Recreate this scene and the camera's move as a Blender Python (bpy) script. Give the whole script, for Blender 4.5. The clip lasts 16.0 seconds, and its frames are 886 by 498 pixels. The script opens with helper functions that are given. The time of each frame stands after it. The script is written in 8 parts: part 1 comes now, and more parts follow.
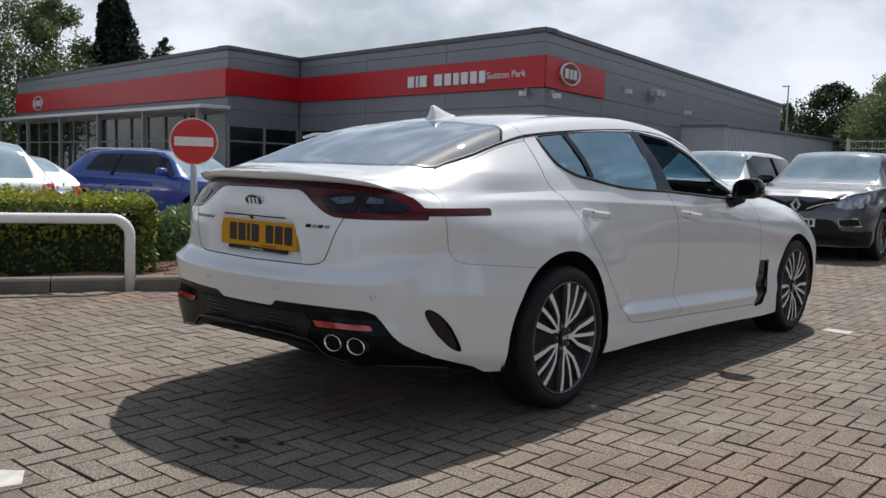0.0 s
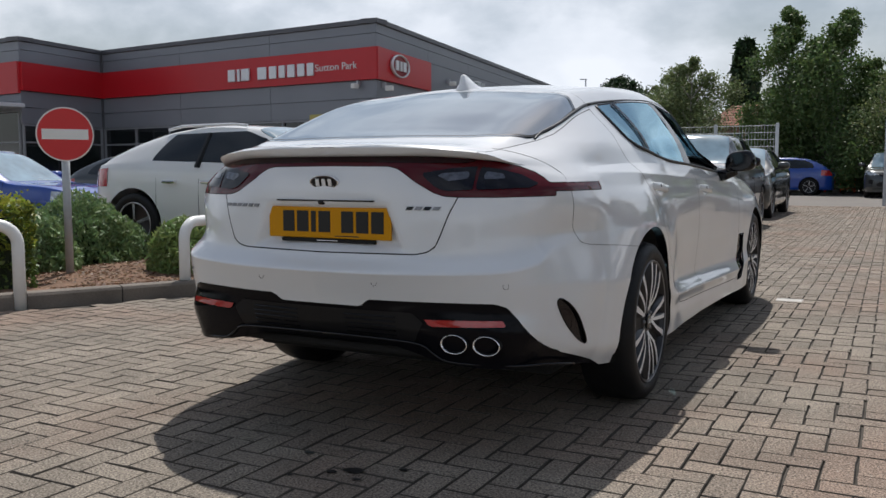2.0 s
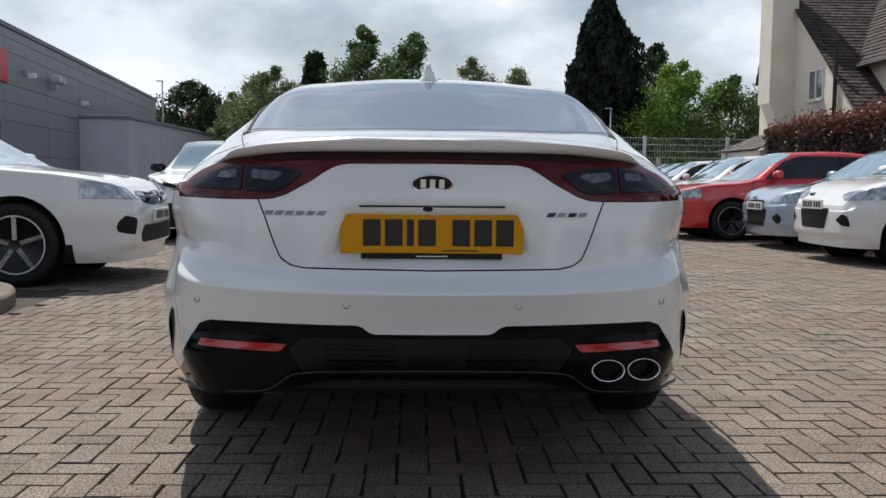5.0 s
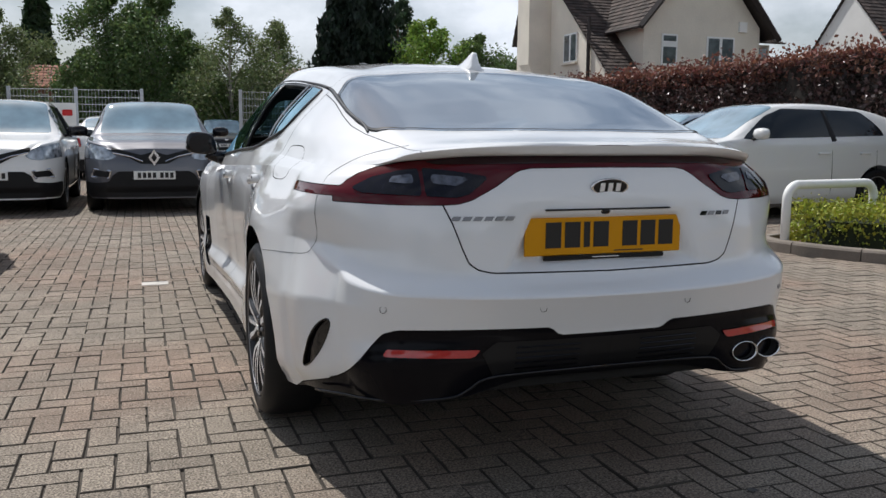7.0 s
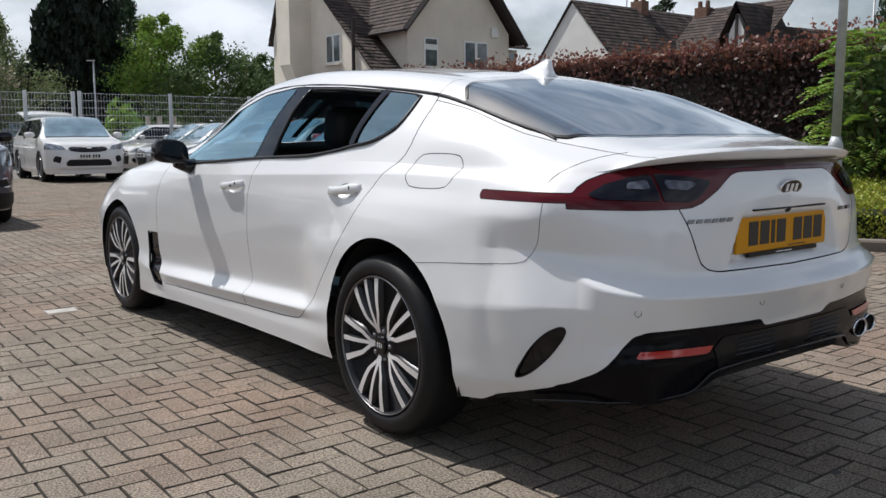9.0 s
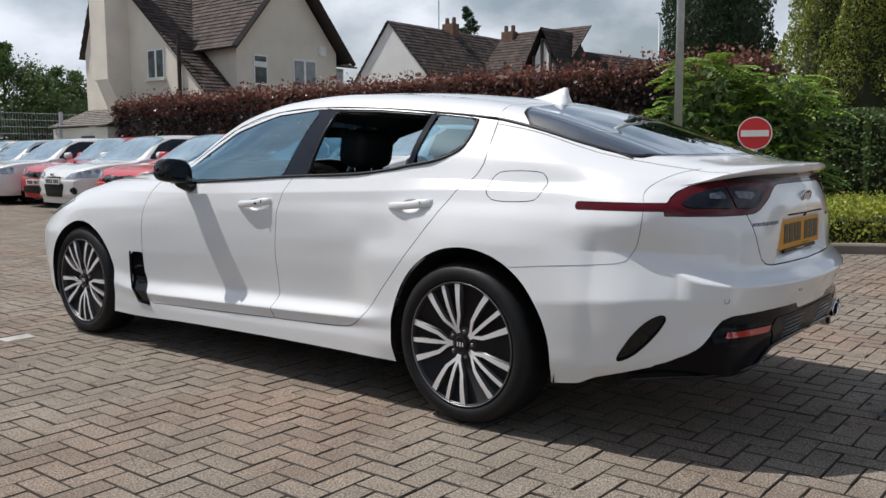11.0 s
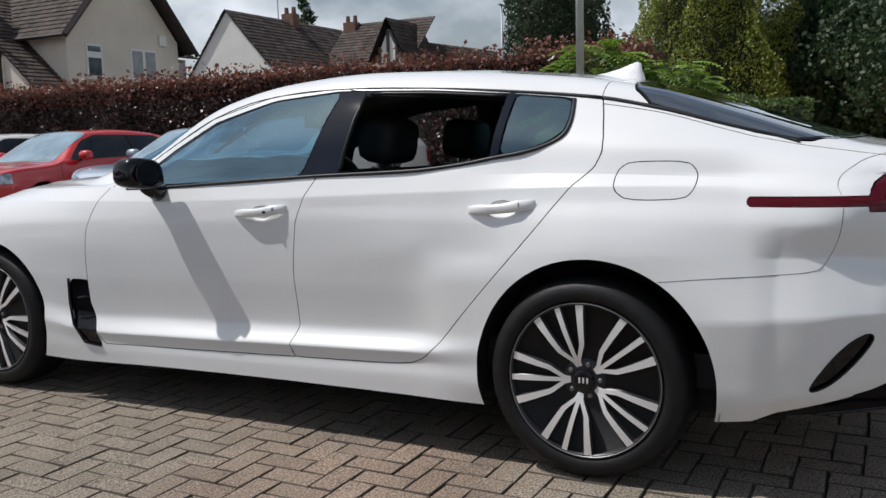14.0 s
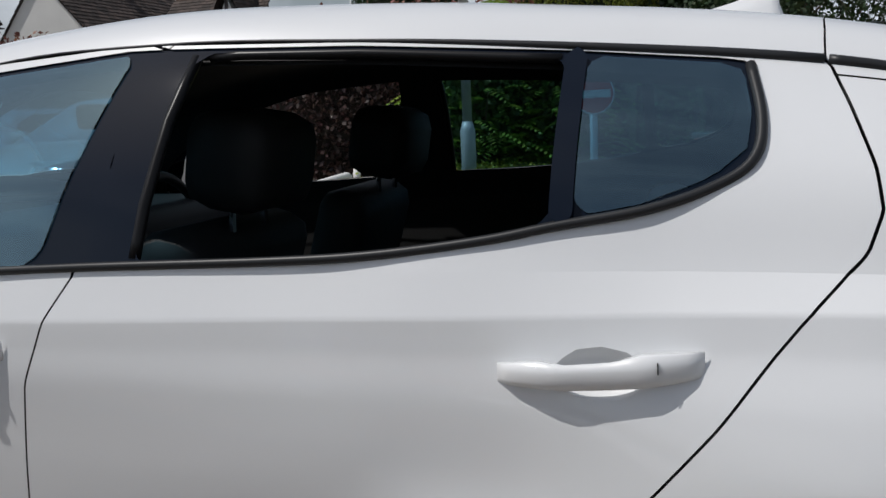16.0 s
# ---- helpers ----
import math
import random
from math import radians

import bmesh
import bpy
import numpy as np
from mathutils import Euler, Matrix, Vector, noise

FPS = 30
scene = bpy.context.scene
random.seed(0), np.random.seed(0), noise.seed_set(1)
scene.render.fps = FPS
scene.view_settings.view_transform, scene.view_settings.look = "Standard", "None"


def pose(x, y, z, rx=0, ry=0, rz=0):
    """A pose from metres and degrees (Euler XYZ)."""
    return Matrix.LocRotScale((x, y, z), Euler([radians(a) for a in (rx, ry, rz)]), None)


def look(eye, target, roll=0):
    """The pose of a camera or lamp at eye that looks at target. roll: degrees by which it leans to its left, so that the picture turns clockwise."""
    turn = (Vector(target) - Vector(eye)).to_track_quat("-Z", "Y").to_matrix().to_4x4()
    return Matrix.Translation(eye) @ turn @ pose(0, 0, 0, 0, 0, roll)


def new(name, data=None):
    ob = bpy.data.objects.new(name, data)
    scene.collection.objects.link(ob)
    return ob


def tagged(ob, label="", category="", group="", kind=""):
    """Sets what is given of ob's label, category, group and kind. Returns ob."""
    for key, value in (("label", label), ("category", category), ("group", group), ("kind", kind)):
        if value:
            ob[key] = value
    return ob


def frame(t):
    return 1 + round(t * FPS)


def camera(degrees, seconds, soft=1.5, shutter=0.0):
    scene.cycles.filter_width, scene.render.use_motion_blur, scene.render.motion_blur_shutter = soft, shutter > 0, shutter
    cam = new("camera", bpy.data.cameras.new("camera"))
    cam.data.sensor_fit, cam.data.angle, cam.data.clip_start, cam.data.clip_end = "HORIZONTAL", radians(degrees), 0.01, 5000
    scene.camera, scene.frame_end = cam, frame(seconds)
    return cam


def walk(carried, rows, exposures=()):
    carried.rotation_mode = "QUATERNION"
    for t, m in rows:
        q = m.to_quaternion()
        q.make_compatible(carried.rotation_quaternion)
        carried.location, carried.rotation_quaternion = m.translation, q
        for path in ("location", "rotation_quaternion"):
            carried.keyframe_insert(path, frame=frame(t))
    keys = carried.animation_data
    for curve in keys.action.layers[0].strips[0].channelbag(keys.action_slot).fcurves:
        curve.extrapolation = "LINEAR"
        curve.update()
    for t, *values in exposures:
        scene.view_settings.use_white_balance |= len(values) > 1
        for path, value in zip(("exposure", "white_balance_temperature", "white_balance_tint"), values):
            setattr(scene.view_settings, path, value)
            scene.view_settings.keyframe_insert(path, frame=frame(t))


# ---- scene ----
cam = camera(54.4, 16.0)
PATH = [
    (0, (2.982, -3.248, 1.063), (1.673, -1.747, 0.881), 1.7),
    (0.5, (2.676, -3.364, 1.034), (1.477, -1.772, 0.869), 1.8),
    (1, (2.37, -3.439, 0.994), (1.294, -1.76, 0.837), -0.7),
    (1.5, (2.079, -3.475, 0.977), (1.09, -1.746, 0.793), -1.0),
    (2, (1.769, -3.534, 0.954), (0.847, -1.768, 0.773), -0.1),
    (2.5, (1.438, -3.549, 0.923), (0.678, -1.706, 0.754), 0.1),
    (3, (1.123, -3.535, 0.919), (0.497, -1.642, 0.758), 0.1),
    (3.5, (0.821, -3.541, 0.909), (0.272, -1.625, 0.746), -0.1),
    (4, (0.529, -3.537, 0.9), (0.19, -1.572, 0.744), 0.3),
    (4.2, (0.409, -3.521, 0.899), (0.174, -1.541, 0.75), 0.5),
    (6.3, (-0.812, -3.363, 1.011), (-0.361, -1.428, 0.782), 0.5),
    (6.5, (-0.948, -3.338, 1.022), (-0.416, -1.425, 0.779), 0.7),
    (7, (-1.291, -3.256, 1.062), (-0.634, -1.385, 0.799), 0.4),
    (7.5, (-1.622, -3.082, 1.077), (-0.78, -1.288, 0.81), 0.2),
    (8, (-1.948, -2.93, 1.072), (-0.949, -1.218, 0.806), 0.3),
    (8.5, (-2.273, -2.757, 1.083), (-1.189, -1.098, 0.815), 0.1),
    (9, (-2.568, -2.547, 1.083), (-1.356, -0.978, 0.821), -0.2),
    (9.2, (-2.654, -2.479, 1.079), (-1.406, -0.937, 0.829), -0.3),
    (11.3, (-3.701, -2.018, 1.108), (-2.124, -0.808, 0.884), -0.3),
    (11.5, (-3.788, -1.981, 1.113), (-2.195, -0.792, 0.891), -0.3),
    (12, (-3.935, -1.869, 1.098), (-2.311, -0.722, 0.875), -0.5),
    (12.5, (-3.94, -1.678, 1.067), (-2.282, -0.582, 0.85), -0.2),
    (13, (-3.897, -1.456, 1.077), (-2.211, -0.404, 0.854), -0.2),
    (13.5, (-3.749, -1.149, 1.097), (-2.028, -0.16, 0.856), -0.7),
    (14, (-3.46, -0.859, 1.099), (-1.703, 0.065, 0.852), -1.6),
    (14.5, (-3.085, -0.603, 1.109), (-1.305, 0.273, 0.853), -1.2),
    (15, (-2.697, -0.315, 1.132), (-0.864, 0.439, 0.866), -1.2),
    (15.5, (-2.239, -0.067, 1.141), (-0.378, 0.608, 0.858), -2.0),
    (16, (-1.84, 0.157, 1.188), (0.039, 0.764, 0.87), -2.6),
]
walk(cam, [(t, look(eye, target, roll)) for t, eye, target, roll in PATH], ((0, -.04, 6330, 10), (4.2, .02, 6330, 10), (6.3, .09, 6330, 10), (9, .05, 6330, 10), (11, 0, 6330, 10), (13.5, -.05, 6330, 10), (15, -.21, 6330, 10), (15.5, -.32, 6330, 10), (16, -.44, 6330, 10)))

import functools

# ---- light ----
SUN = Vector((-0.23, 0.57, 1.0)).normalized()
sun_data = bpy.data.lights.new("sun", "SUN")
sun_data.energy, sun_data.angle, sun_data.color = 4.15, radians(0.6), (1.0, 0.955, 0.90)
sun = new("sun", sun_data)
sun.matrix_world = look((0, 0, 30), Vector((0, 0, 30)) - SUN)

world = bpy.data.worlds.new("sky")
scene.world = world
world.use_nodes = True
wn, wl = world.node_tree.nodes, world.node_tree.links
wn.clear()
sky = wn.new("ShaderNodeTexSky")
sky.sky_type, sky.sun_disc = "NISHITA", False
sky.sun_elevation, sky.sun_rotation = math.asin(SUN.z), math.atan2(SUN.x, SUN.y)
sky.air_density, sky.dust_density = 1.2, 2.0
w_coord = wn.new("ShaderNodeTexCoord")
w_map = wn.new("ShaderNodeMapping")
w_map.inputs["Scale"].default_value = (1.0, 1.0, 1.7)
w_noise = wn.new("ShaderNodeTexNoise")
w_noise.inputs["Scale"].default_value, w_noise.inputs["Detail"].default_value = 3.0, 9.0
w_noise.inputs["Roughness"].default_value = 0.55
w_fine = wn.new("ShaderNodeTexNoise")
w_fine.inputs["Scale"].default_value, w_fine.inputs["Detail"].default_value = 6.0, 6.0
w_cover = wn.new("ShaderNodeMapRange")
w_cover.inputs["From Min"].default_value, w_cover.inputs["From Max"].default_value = 0.38, 0.60
w_cover.inputs["To Min"].default_value, w_cover.inputs["To Max"].default_value = 0.25, 1.0
w_cloud = wn.new("ShaderNodeValToRGB")
w_cloud.color_ramp.elements[0].position, w_cloud.color_ramp.elements[0].color = 0.36, (10.6, 11.5, 12.8, 1)
w_cloud.color_ramp.elements[1].position, w_cloud.color_ramp.elements[1].color = 0.66, (14.6, 15.1, 16.0, 1)
w_mix = wn.new("ShaderNodeMix")
w_mix.data_type = "RGBA"
w_bg = wn.new("ShaderNodeBackground")
w_bg.inputs["Strength"].default_value = 0.064
w_out = wn.new("ShaderNodeOutputWorld")
wl.new(w_coord.outputs["Generated"], w_map.inputs["Vector"])
wl.new(w_map.outputs["Vector"], w_noise.inputs["Vector"])
wl.new(w_map.outputs["Vector"], w_fine.inputs["Vector"])
wl.new(w_noise.outputs["Fac"], w_cover.inputs["Value"])
wl.new(w_fine.outputs["Fac"], w_cloud.inputs["Fac"])
w_sep, w_high, w_thin = wn.new("ShaderNodeSeparateXYZ"), wn.new("ShaderNodeMapRange"), wn.new("ShaderNodeMath")
w_high.inputs["From Min"].default_value, w_high.inputs["From Max"].default_value = 0.22, 0.66
w_high.inputs["To Min"].default_value, w_high.inputs["To Max"].default_value = 1.0, 0.28
w_thin.operation = "MULTIPLY"
wl.new(w_coord.outputs["Generated"], w_sep.inputs["Vector"])
wl.new(w_sep.outputs["Z"], w_high.inputs["Value"])
wl.new(w_cover.outputs["Result"], w_thin.inputs[0])
wl.new(w_high.outputs["Result"], w_thin.inputs[1])
wl.new(w_thin.outputs["Value"], w_mix.inputs["Factor"])
wl.new(sky.outputs["Color"], w_mix.inputs["A"])
wl.new(w_cloud.outputs["Color"], w_mix.inputs["B"])
wl.new(w_mix.outputs["Result"], w_bg.inputs["Color"])
wl.new(w_bg.outputs["Background"], w_out.inputs["Surface"])


# ---- materials ----
def material(name, color, rough=0.5, metal=0.0, coat=0.0, vary=0.0, scale=8.0, bump=0.0, bump_scale=60.0,
             random_obj=0.0, island=0.0, spec=0.5, emit=0.0, fine=0.0):
    """A principled material; colour varies by a coarse and a fine noise, by object or by island."""
    m = bpy.data.materials.new(name)
    m.use_nodes = True
    n, l = m.node_tree.nodes, m.node_tree.links
    p = n["Principled BSDF"]
    p.inputs["Roughness"].default_value, p.inputs["Metallic"].default_value = rough, metal
    p.inputs["Coat Weight"].default_value, p.inputs["Coat Roughness"].default_value = coat, 0.03
    p.inputs["Specular IOR Level"].default_value = spec
    p.inputs["Base Color"].default_value = (*color, 1)
    if emit:
        p.inputs["Emission Color"].default_value = (*color, 1)
        p.inputs["Emission Strength"].default_value = emit
    coord = n.new("ShaderNodeTexCoord")
    value = None

    def add(socket, amount):
        nonlocal value
        mr = n.new("ShaderNodeMapRange")
        mr.inputs["To Min"].default_value, mr.inputs["To Max"].default_value = 1 - amount, 1 + amount
        l.new(socket, mr.inputs["Value"])
        if value is None:
            value = mr.outputs["Result"]
        else:
            mul = n.new("ShaderNodeMath")
            mul.operation = "MULTIPLY"
            l.new(value, mul.inputs[0])
            l.new(mr.outputs["Result"], mul.inputs[1])
            value = mul.outputs["Value"]

    if vary:
        t = n.new("ShaderNodeTexNoise")
        t.inputs["Scale"].default_value, t.inputs["Detail"].default_value = scale, 6.0
        l.new(coord.outputs["Object"], t.inputs["Vector"])
        add(t.outputs["Fac"], vary * 1.6)
    if fine:
        t = n.new("ShaderNodeTexNoise")
        t.inputs["Scale"].default_value, t.inputs["Detail"].default_value = bump_scale, 3.0
        l.new(coord.outputs["Object"], t.inputs["Vector"])
        add(t.outputs["Fac"], fine * 1.8)
    if random_obj:
        add(n.new("ShaderNodeObjectInfo").outputs["Random"], random_obj)
    if island:
        add(n.new("ShaderNodeNewGeometry").outputs["Random Per Island"], island)
    if value is not None:
        hsv = n.new("ShaderNodeHueSaturation")
        hsv.inputs["Color"].default_value = (*color, 1)
        l.new(value, hsv.inputs["Value"])
        l.new(hsv.outputs["Color"], p.inputs["Base Color"])
    if bump:
        t = n.new("ShaderNodeTexNoise")
        t.inputs["Scale"].default_value, t.inputs["Detail"].default_value = bump_scale, 5.0
        l.new(coord.outputs["Object"], t.inputs["Vector"])
        b = n.new("ShaderNodeBump")
        b.inputs["Strength"].default_value, b.inputs["Distance"].default_value = bump, 0.01
        l.new(t.outputs["Fac"], b.inputs["Height"])
        l.new(b.outputs["Normal"], p.inputs["Normal"])
    return m


def glass(name, tint, rough=0.0, gloss=0.12, power_of=3.0, mirror=(0.78, 0.93, 1.0)):
    m = bpy.data.materials.new(name)
    m.use_nodes = True
    n, l = m.node_tree.nodes, m.node_tree.links
    n.clear()
    out, mix = n.new("ShaderNodeOutputMaterial"), n.new("ShaderNodeMixShader")
    tr, gl, fr = n.new("ShaderNodeBsdfTransparent"), n.new("ShaderNodeBsdfGlossy"), n.new("ShaderNodeLayerWeight")
    tr.inputs["Color"].default_value = (*tint, 1)
    gl.inputs["Roughness"].default_value = rough
    gl.inputs["Color"].default_value = (*mirror, 1)
    fr.inputs["Blend"].default_value = 0.5
    power, amount = n.new("ShaderNodeMath"), n.new("ShaderNodeMapRange")
    power.operation = "POWER"
    power.inputs[1].default_value = power_of
    amount.inputs["To Min"].default_value, amount.inputs["To Max"].default_value = gloss, 0.95
    l.new(fr.outputs["Facing"], power.inputs[0])
    l.new(power.outputs["Value"], amount.inputs["Value"])
    l.new(amount.outputs["Result"], mix.inputs[0])
    l.new(tr.outputs["BSDF"], mix.inputs[1])
    l.new(gl.outputs["BSDF"], mix.inputs[2])
    l.new(mix.outputs["Shader"], out.inputs["Surface"])
    return m


def leaf_material(name, color, spread=0.35, hue=0.03, rough=0.55):
    """Leaves: colour varies from leaf to leaf, light comes through a little."""
    m = bpy.data.materials.new(name)
    m.use_nodes = True
    n, l = m.node_tree.nodes, m.node_tree.links
    p = n["Principled BSDF"]
    p.inputs["Roughness"].default_value = rough
    geo, hsv = n.new("ShaderNodeNewGeometry"), n.new("ShaderNodeHueSaturation")
    a, b = n.new("ShaderNodeMapRange"), n.new("ShaderNodeMapRange")
    a.inputs["To Min"].default_value, a.inputs["To Max"].default_value = 1 - spread, 1 + spread
    b.inputs["To Min"].default_value, b.inputs["To Max"].default_value = 0.5 - hue, 0.5 + hue
    w = n.new("ShaderNodeTexWhiteNoise")
    w.noise_dimensions = "1D"
    l.new(geo.outputs["Random Per Island"], a.inputs["Value"])
    l.new(geo.outputs["Random Per Island"], w.inputs["W"])
    l.new(w.outputs["Value"], b.inputs["Value"])
    hsv.inputs["Color"].default_value = (*color, 1)
    l.new(a.outputs["Result"], hsv.inputs["Value"])
    l.new(b.outputs["Result"], hsv.inputs["Hue"])
    l.new(hsv.outputs["Color"], p.inputs["Base Color"])
    tl, mix = n.new("ShaderNodeBsdfTranslucent"), n.new("ShaderNodeMixShader")
    l.new(hsv.outputs["Color"], tl.inputs["Color"])
    mix.inputs[0].default_value = 0.3
    l.new(p.outputs["BSDF"], mix.inputs[1])
    l.new(tl.outputs["BSDF"], mix.inputs[2])
    l.new(mix.outputs["Shader"], n["Material Output"].inputs["Surface"])
    return m


WHITE = material("pearl_white_paint", (0.755, 0.766, 0.776), 0.30, 0.0, 1.0, vary=0.012, scale=1.5)
BLACK_GLOSS = material("gloss_black_plastic", (0.005, 0.005, 0.007), 0.06, vary=0.1, spec=0.4)
VALANCE = material("black_bumper_plastic", (0.004, 0.004, 0.006), 0.16, vary=0.1, spec=0.12)
BLACK_TRIM = material("satin_black_trim", (0.010, 0.010, 0.011), 0.35, vary=0.1, spec=0.2)
RUBBER = material("tyre_rubber", (0.011, 0.011, 0.012), 0.5, vary=0.25, scale=20, bump=0.15, bump_scale=200, spec=0.25)
CABIN = material("dark_cabin_trim", (0.007, 0.0075, 0.0085), 0.7, vary=0.2)
# Black underside parts; the same black paints shade in seams, slots and bores.
SHADOW_GAP = material("underbody_black_and_gap_shade", (0.01, 0.01, 0.01), 0.9, vary=0.2)
SILVER = material("machined_alloy", (0.84, 0.84, 0.85), 0.30, 0.35, vary=0.05)
RIM_DARK = material("dark_alloy", (0.035, 0.035, 0.038), 0.35, 0.6, vary=0.15)
RIM_GREY = material("silver_alloy", (0.5, 0.51, 0.53), 0.35, 0.8, vary=0.06)
CHROME = material("chrome", (0.8, 0.8, 0.82), 0.08, 1.0, vary=0.02)
LAMP_RED = material("red_lamp_lens", (0.075, 0.0006, 0.004), 0.05, 0.0, 0.2, vary=0.1, scale=30, spec=0.3)
LAMP_DARK = material("smoked_lamp_lens", (0.016, 0.003, 0.006), 0.05, vary=0.2, scale=40, spec=0.4)
LAMP_CLEAR = material("blue_black_lamp_lens", (0.007, 0.007, 0.012), 0.06, vary=0.5, scale=45, spec=0.35)
LAMP_PALE = material("clear_lamp_lens", (0.09, 0.10, 0.13), 0.10, vary=0.7, scale=60)
REFLECT_RED = material("red_reflector", (0.42, 0.02, 0.02), 0.15, 0.0, 1.0, vary=0.15, scale=80)
PLATE_YELLOW = material("yellow_plate", (0.60, 0.27, 0.003), 0.35, spec=0.2, vary=0.03)
PLATE_WHITE = material("white_plate", (0.75, 0.75, 0.72), 0.35, vary=0.05)
INK = material("black_print", (0.006, 0.006, 0.006), 0.4)
# Blue mirror tint paints a blue sky's reflection into this glass.
GLASS = glass("car_glass", (0.32, 0.57, 0.70), 0.0, 0.21, 2.2, (0.60, 0.87, 1.0))
GLASS_REAR = glass("tinted_rear_glass", (0.07, 0.10, 0.11), 0.0, 0.25, 1.6, (0.92, 0.97, 1.0))
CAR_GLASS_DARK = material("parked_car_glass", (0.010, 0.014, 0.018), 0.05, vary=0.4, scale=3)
SEAL = material("grey_black_rubber_seal", (0.020, 0.021, 0.023), 0.42, vary=0.1, spec=0.3)
# The bluish base stands in for sky reflected in the black pillars.
PILLAR = material("satin_black_pillar", (0.007, 0.011, 0.020), 0.05, vary=0.1, spec=0.22)
# Pale blue base paints the sky's reflection on parked cars' front and rear screens.
SKY_SCREEN_GLASS = material("parked_screen_painted_sky", (0.22, 0.33, 0.40), 0.05, 0.0, 1.0, vary=0.45, scale=2.5, spec=1.0)
HEADLAMP = material("headlamp_lens", (0.34, 0.37, 0.40), 0.12, 0.6, 1.0, vary=0.9, scale=16)
DISC = material("brake_disc", (0.25, 0.25, 0.26), 0.4, 0.9, vary=0.2)


# ---- mesh tools ----
def mesh_object(name, verts, faces, mat, parent=None, label="", smooth=True):
    me = bpy.data.meshes.new(name)
    me.from_pydata([tuple(map(float, v)) for v in verts], [], [tuple(map(int, f)) for f in faces])
    me.materials.append(mat)
    me.polygons.foreach_set("use_smooth", [smooth] * len(me.polygons))
    me.update()
    ob = new(name, me)
    if parent is not None:
        ob.parent = parent
    return tagged(ob, label)


def part(name, bm, mat, parent=None, label="", smooth=False):
    """Links a bmesh as one mesh object, under a thing or a part."""
    me = bpy.data.meshes.new(name)
    bmesh.ops.recalc_face_normals(bm, faces=bm.faces)
    bm.to_mesh(me)
    bm.free()
    me.materials.append(mat)
    me.polygons.foreach_set("use_smooth", [smooth] * len(me.polygons))
    ob = new(name, me)
    if parent is not None:
        ob.parent = parent
    return tagged(ob, label)


def box(x0, x1, y0, y1, z0, z1, bevel=0.0, bm=None):
    own = bmesh.new()
    bmesh.ops.create_cube(own, size=1.0)
    for v in own.verts:
        v.co = Vector(((x0 + x1) / 2 + v.co.x * (x1 - x0), (y0 + y1) / 2 + v.co.y * (y1 - y0), (z0 + z1) / 2 + v.co.z * (z1 - z0)))
    if bevel:
        bmesh.ops.bevel(own, geom=own.edges[:], offset=bevel, segments=2, affect="EDGES", profile=0.5)
    if bm is None:
        return own
    me = bpy.data.meshes.new("tmp")
    own.to_mesh(me)
    own.free()
    bm.from_mesh(me)
    bpy.data.meshes.remove(me)
    return bm


def lathe(profile, n=32, axis="x", close=False):
    """A solid of revolution: profile of (along, radius) round the axis x or z."""
    bm = bmesh.new()
    rings = []
    for a, r in profile:
        ring = []
        for i in range(n):
            c, s = math.cos(2 * math.pi * i / n), math.sin(2 * math.pi * i / n)
            ring.append(bm.verts.new((a, r * c, r * s) if axis == "x" else (r * c, r * s, a)))
        rings.append(ring)
    pairs = list(zip(rings, rings[1:]))
    if close:
        pairs.append((rings[-1], rings[0]))
    for p, q in pairs:
        for i in range(n):
            bm.faces.new((p[i], p[(i + 1) % n], q[(i + 1) % n], q[i]))
    if not close:
        for ring in (rings[0], rings[-1]):
            bm.faces.new(ring)
    return bm


def tube(points, radius, n=8, bm=None, caps=True):
    """A round bar along points; radius may be a list."""
    bm = bmesh.new() if bm is None else bm
    pts = [Vector(p) for p in points]
    radii = radius if isinstance(radius, (list, tuple)) else [radius] * len(pts)
    rings = []
    ref = Vector((0, 0, 1))
    for i, p in enumerate(pts):
        d = (pts[min(i + 1, len(pts) - 1)] - pts[max(i - 1, 0)]).normalized()
        if abs(d.dot(ref)) > 0.95:
            ref = Vector((1, 0, 0))
        u = d.cross(ref).normalized()
        v = u.cross(d).normalized()
        ref = v
        rings.append([bm.verts.new(p + radii[i] * (math.cos(2 * math.pi * k / n) * u + math.sin(2 * math.pi * k / n) * v)) for k in range(n)])
    for a, b in zip(rings, rings[1:]):
        for k in range(n):
            bm.faces.new((a[k], a[(k + 1) % n], b[(k + 1) % n], b[k]))
    if caps:
        bm.faces.new(rings[0])
        bm.faces.new(rings[-1])
    return bm


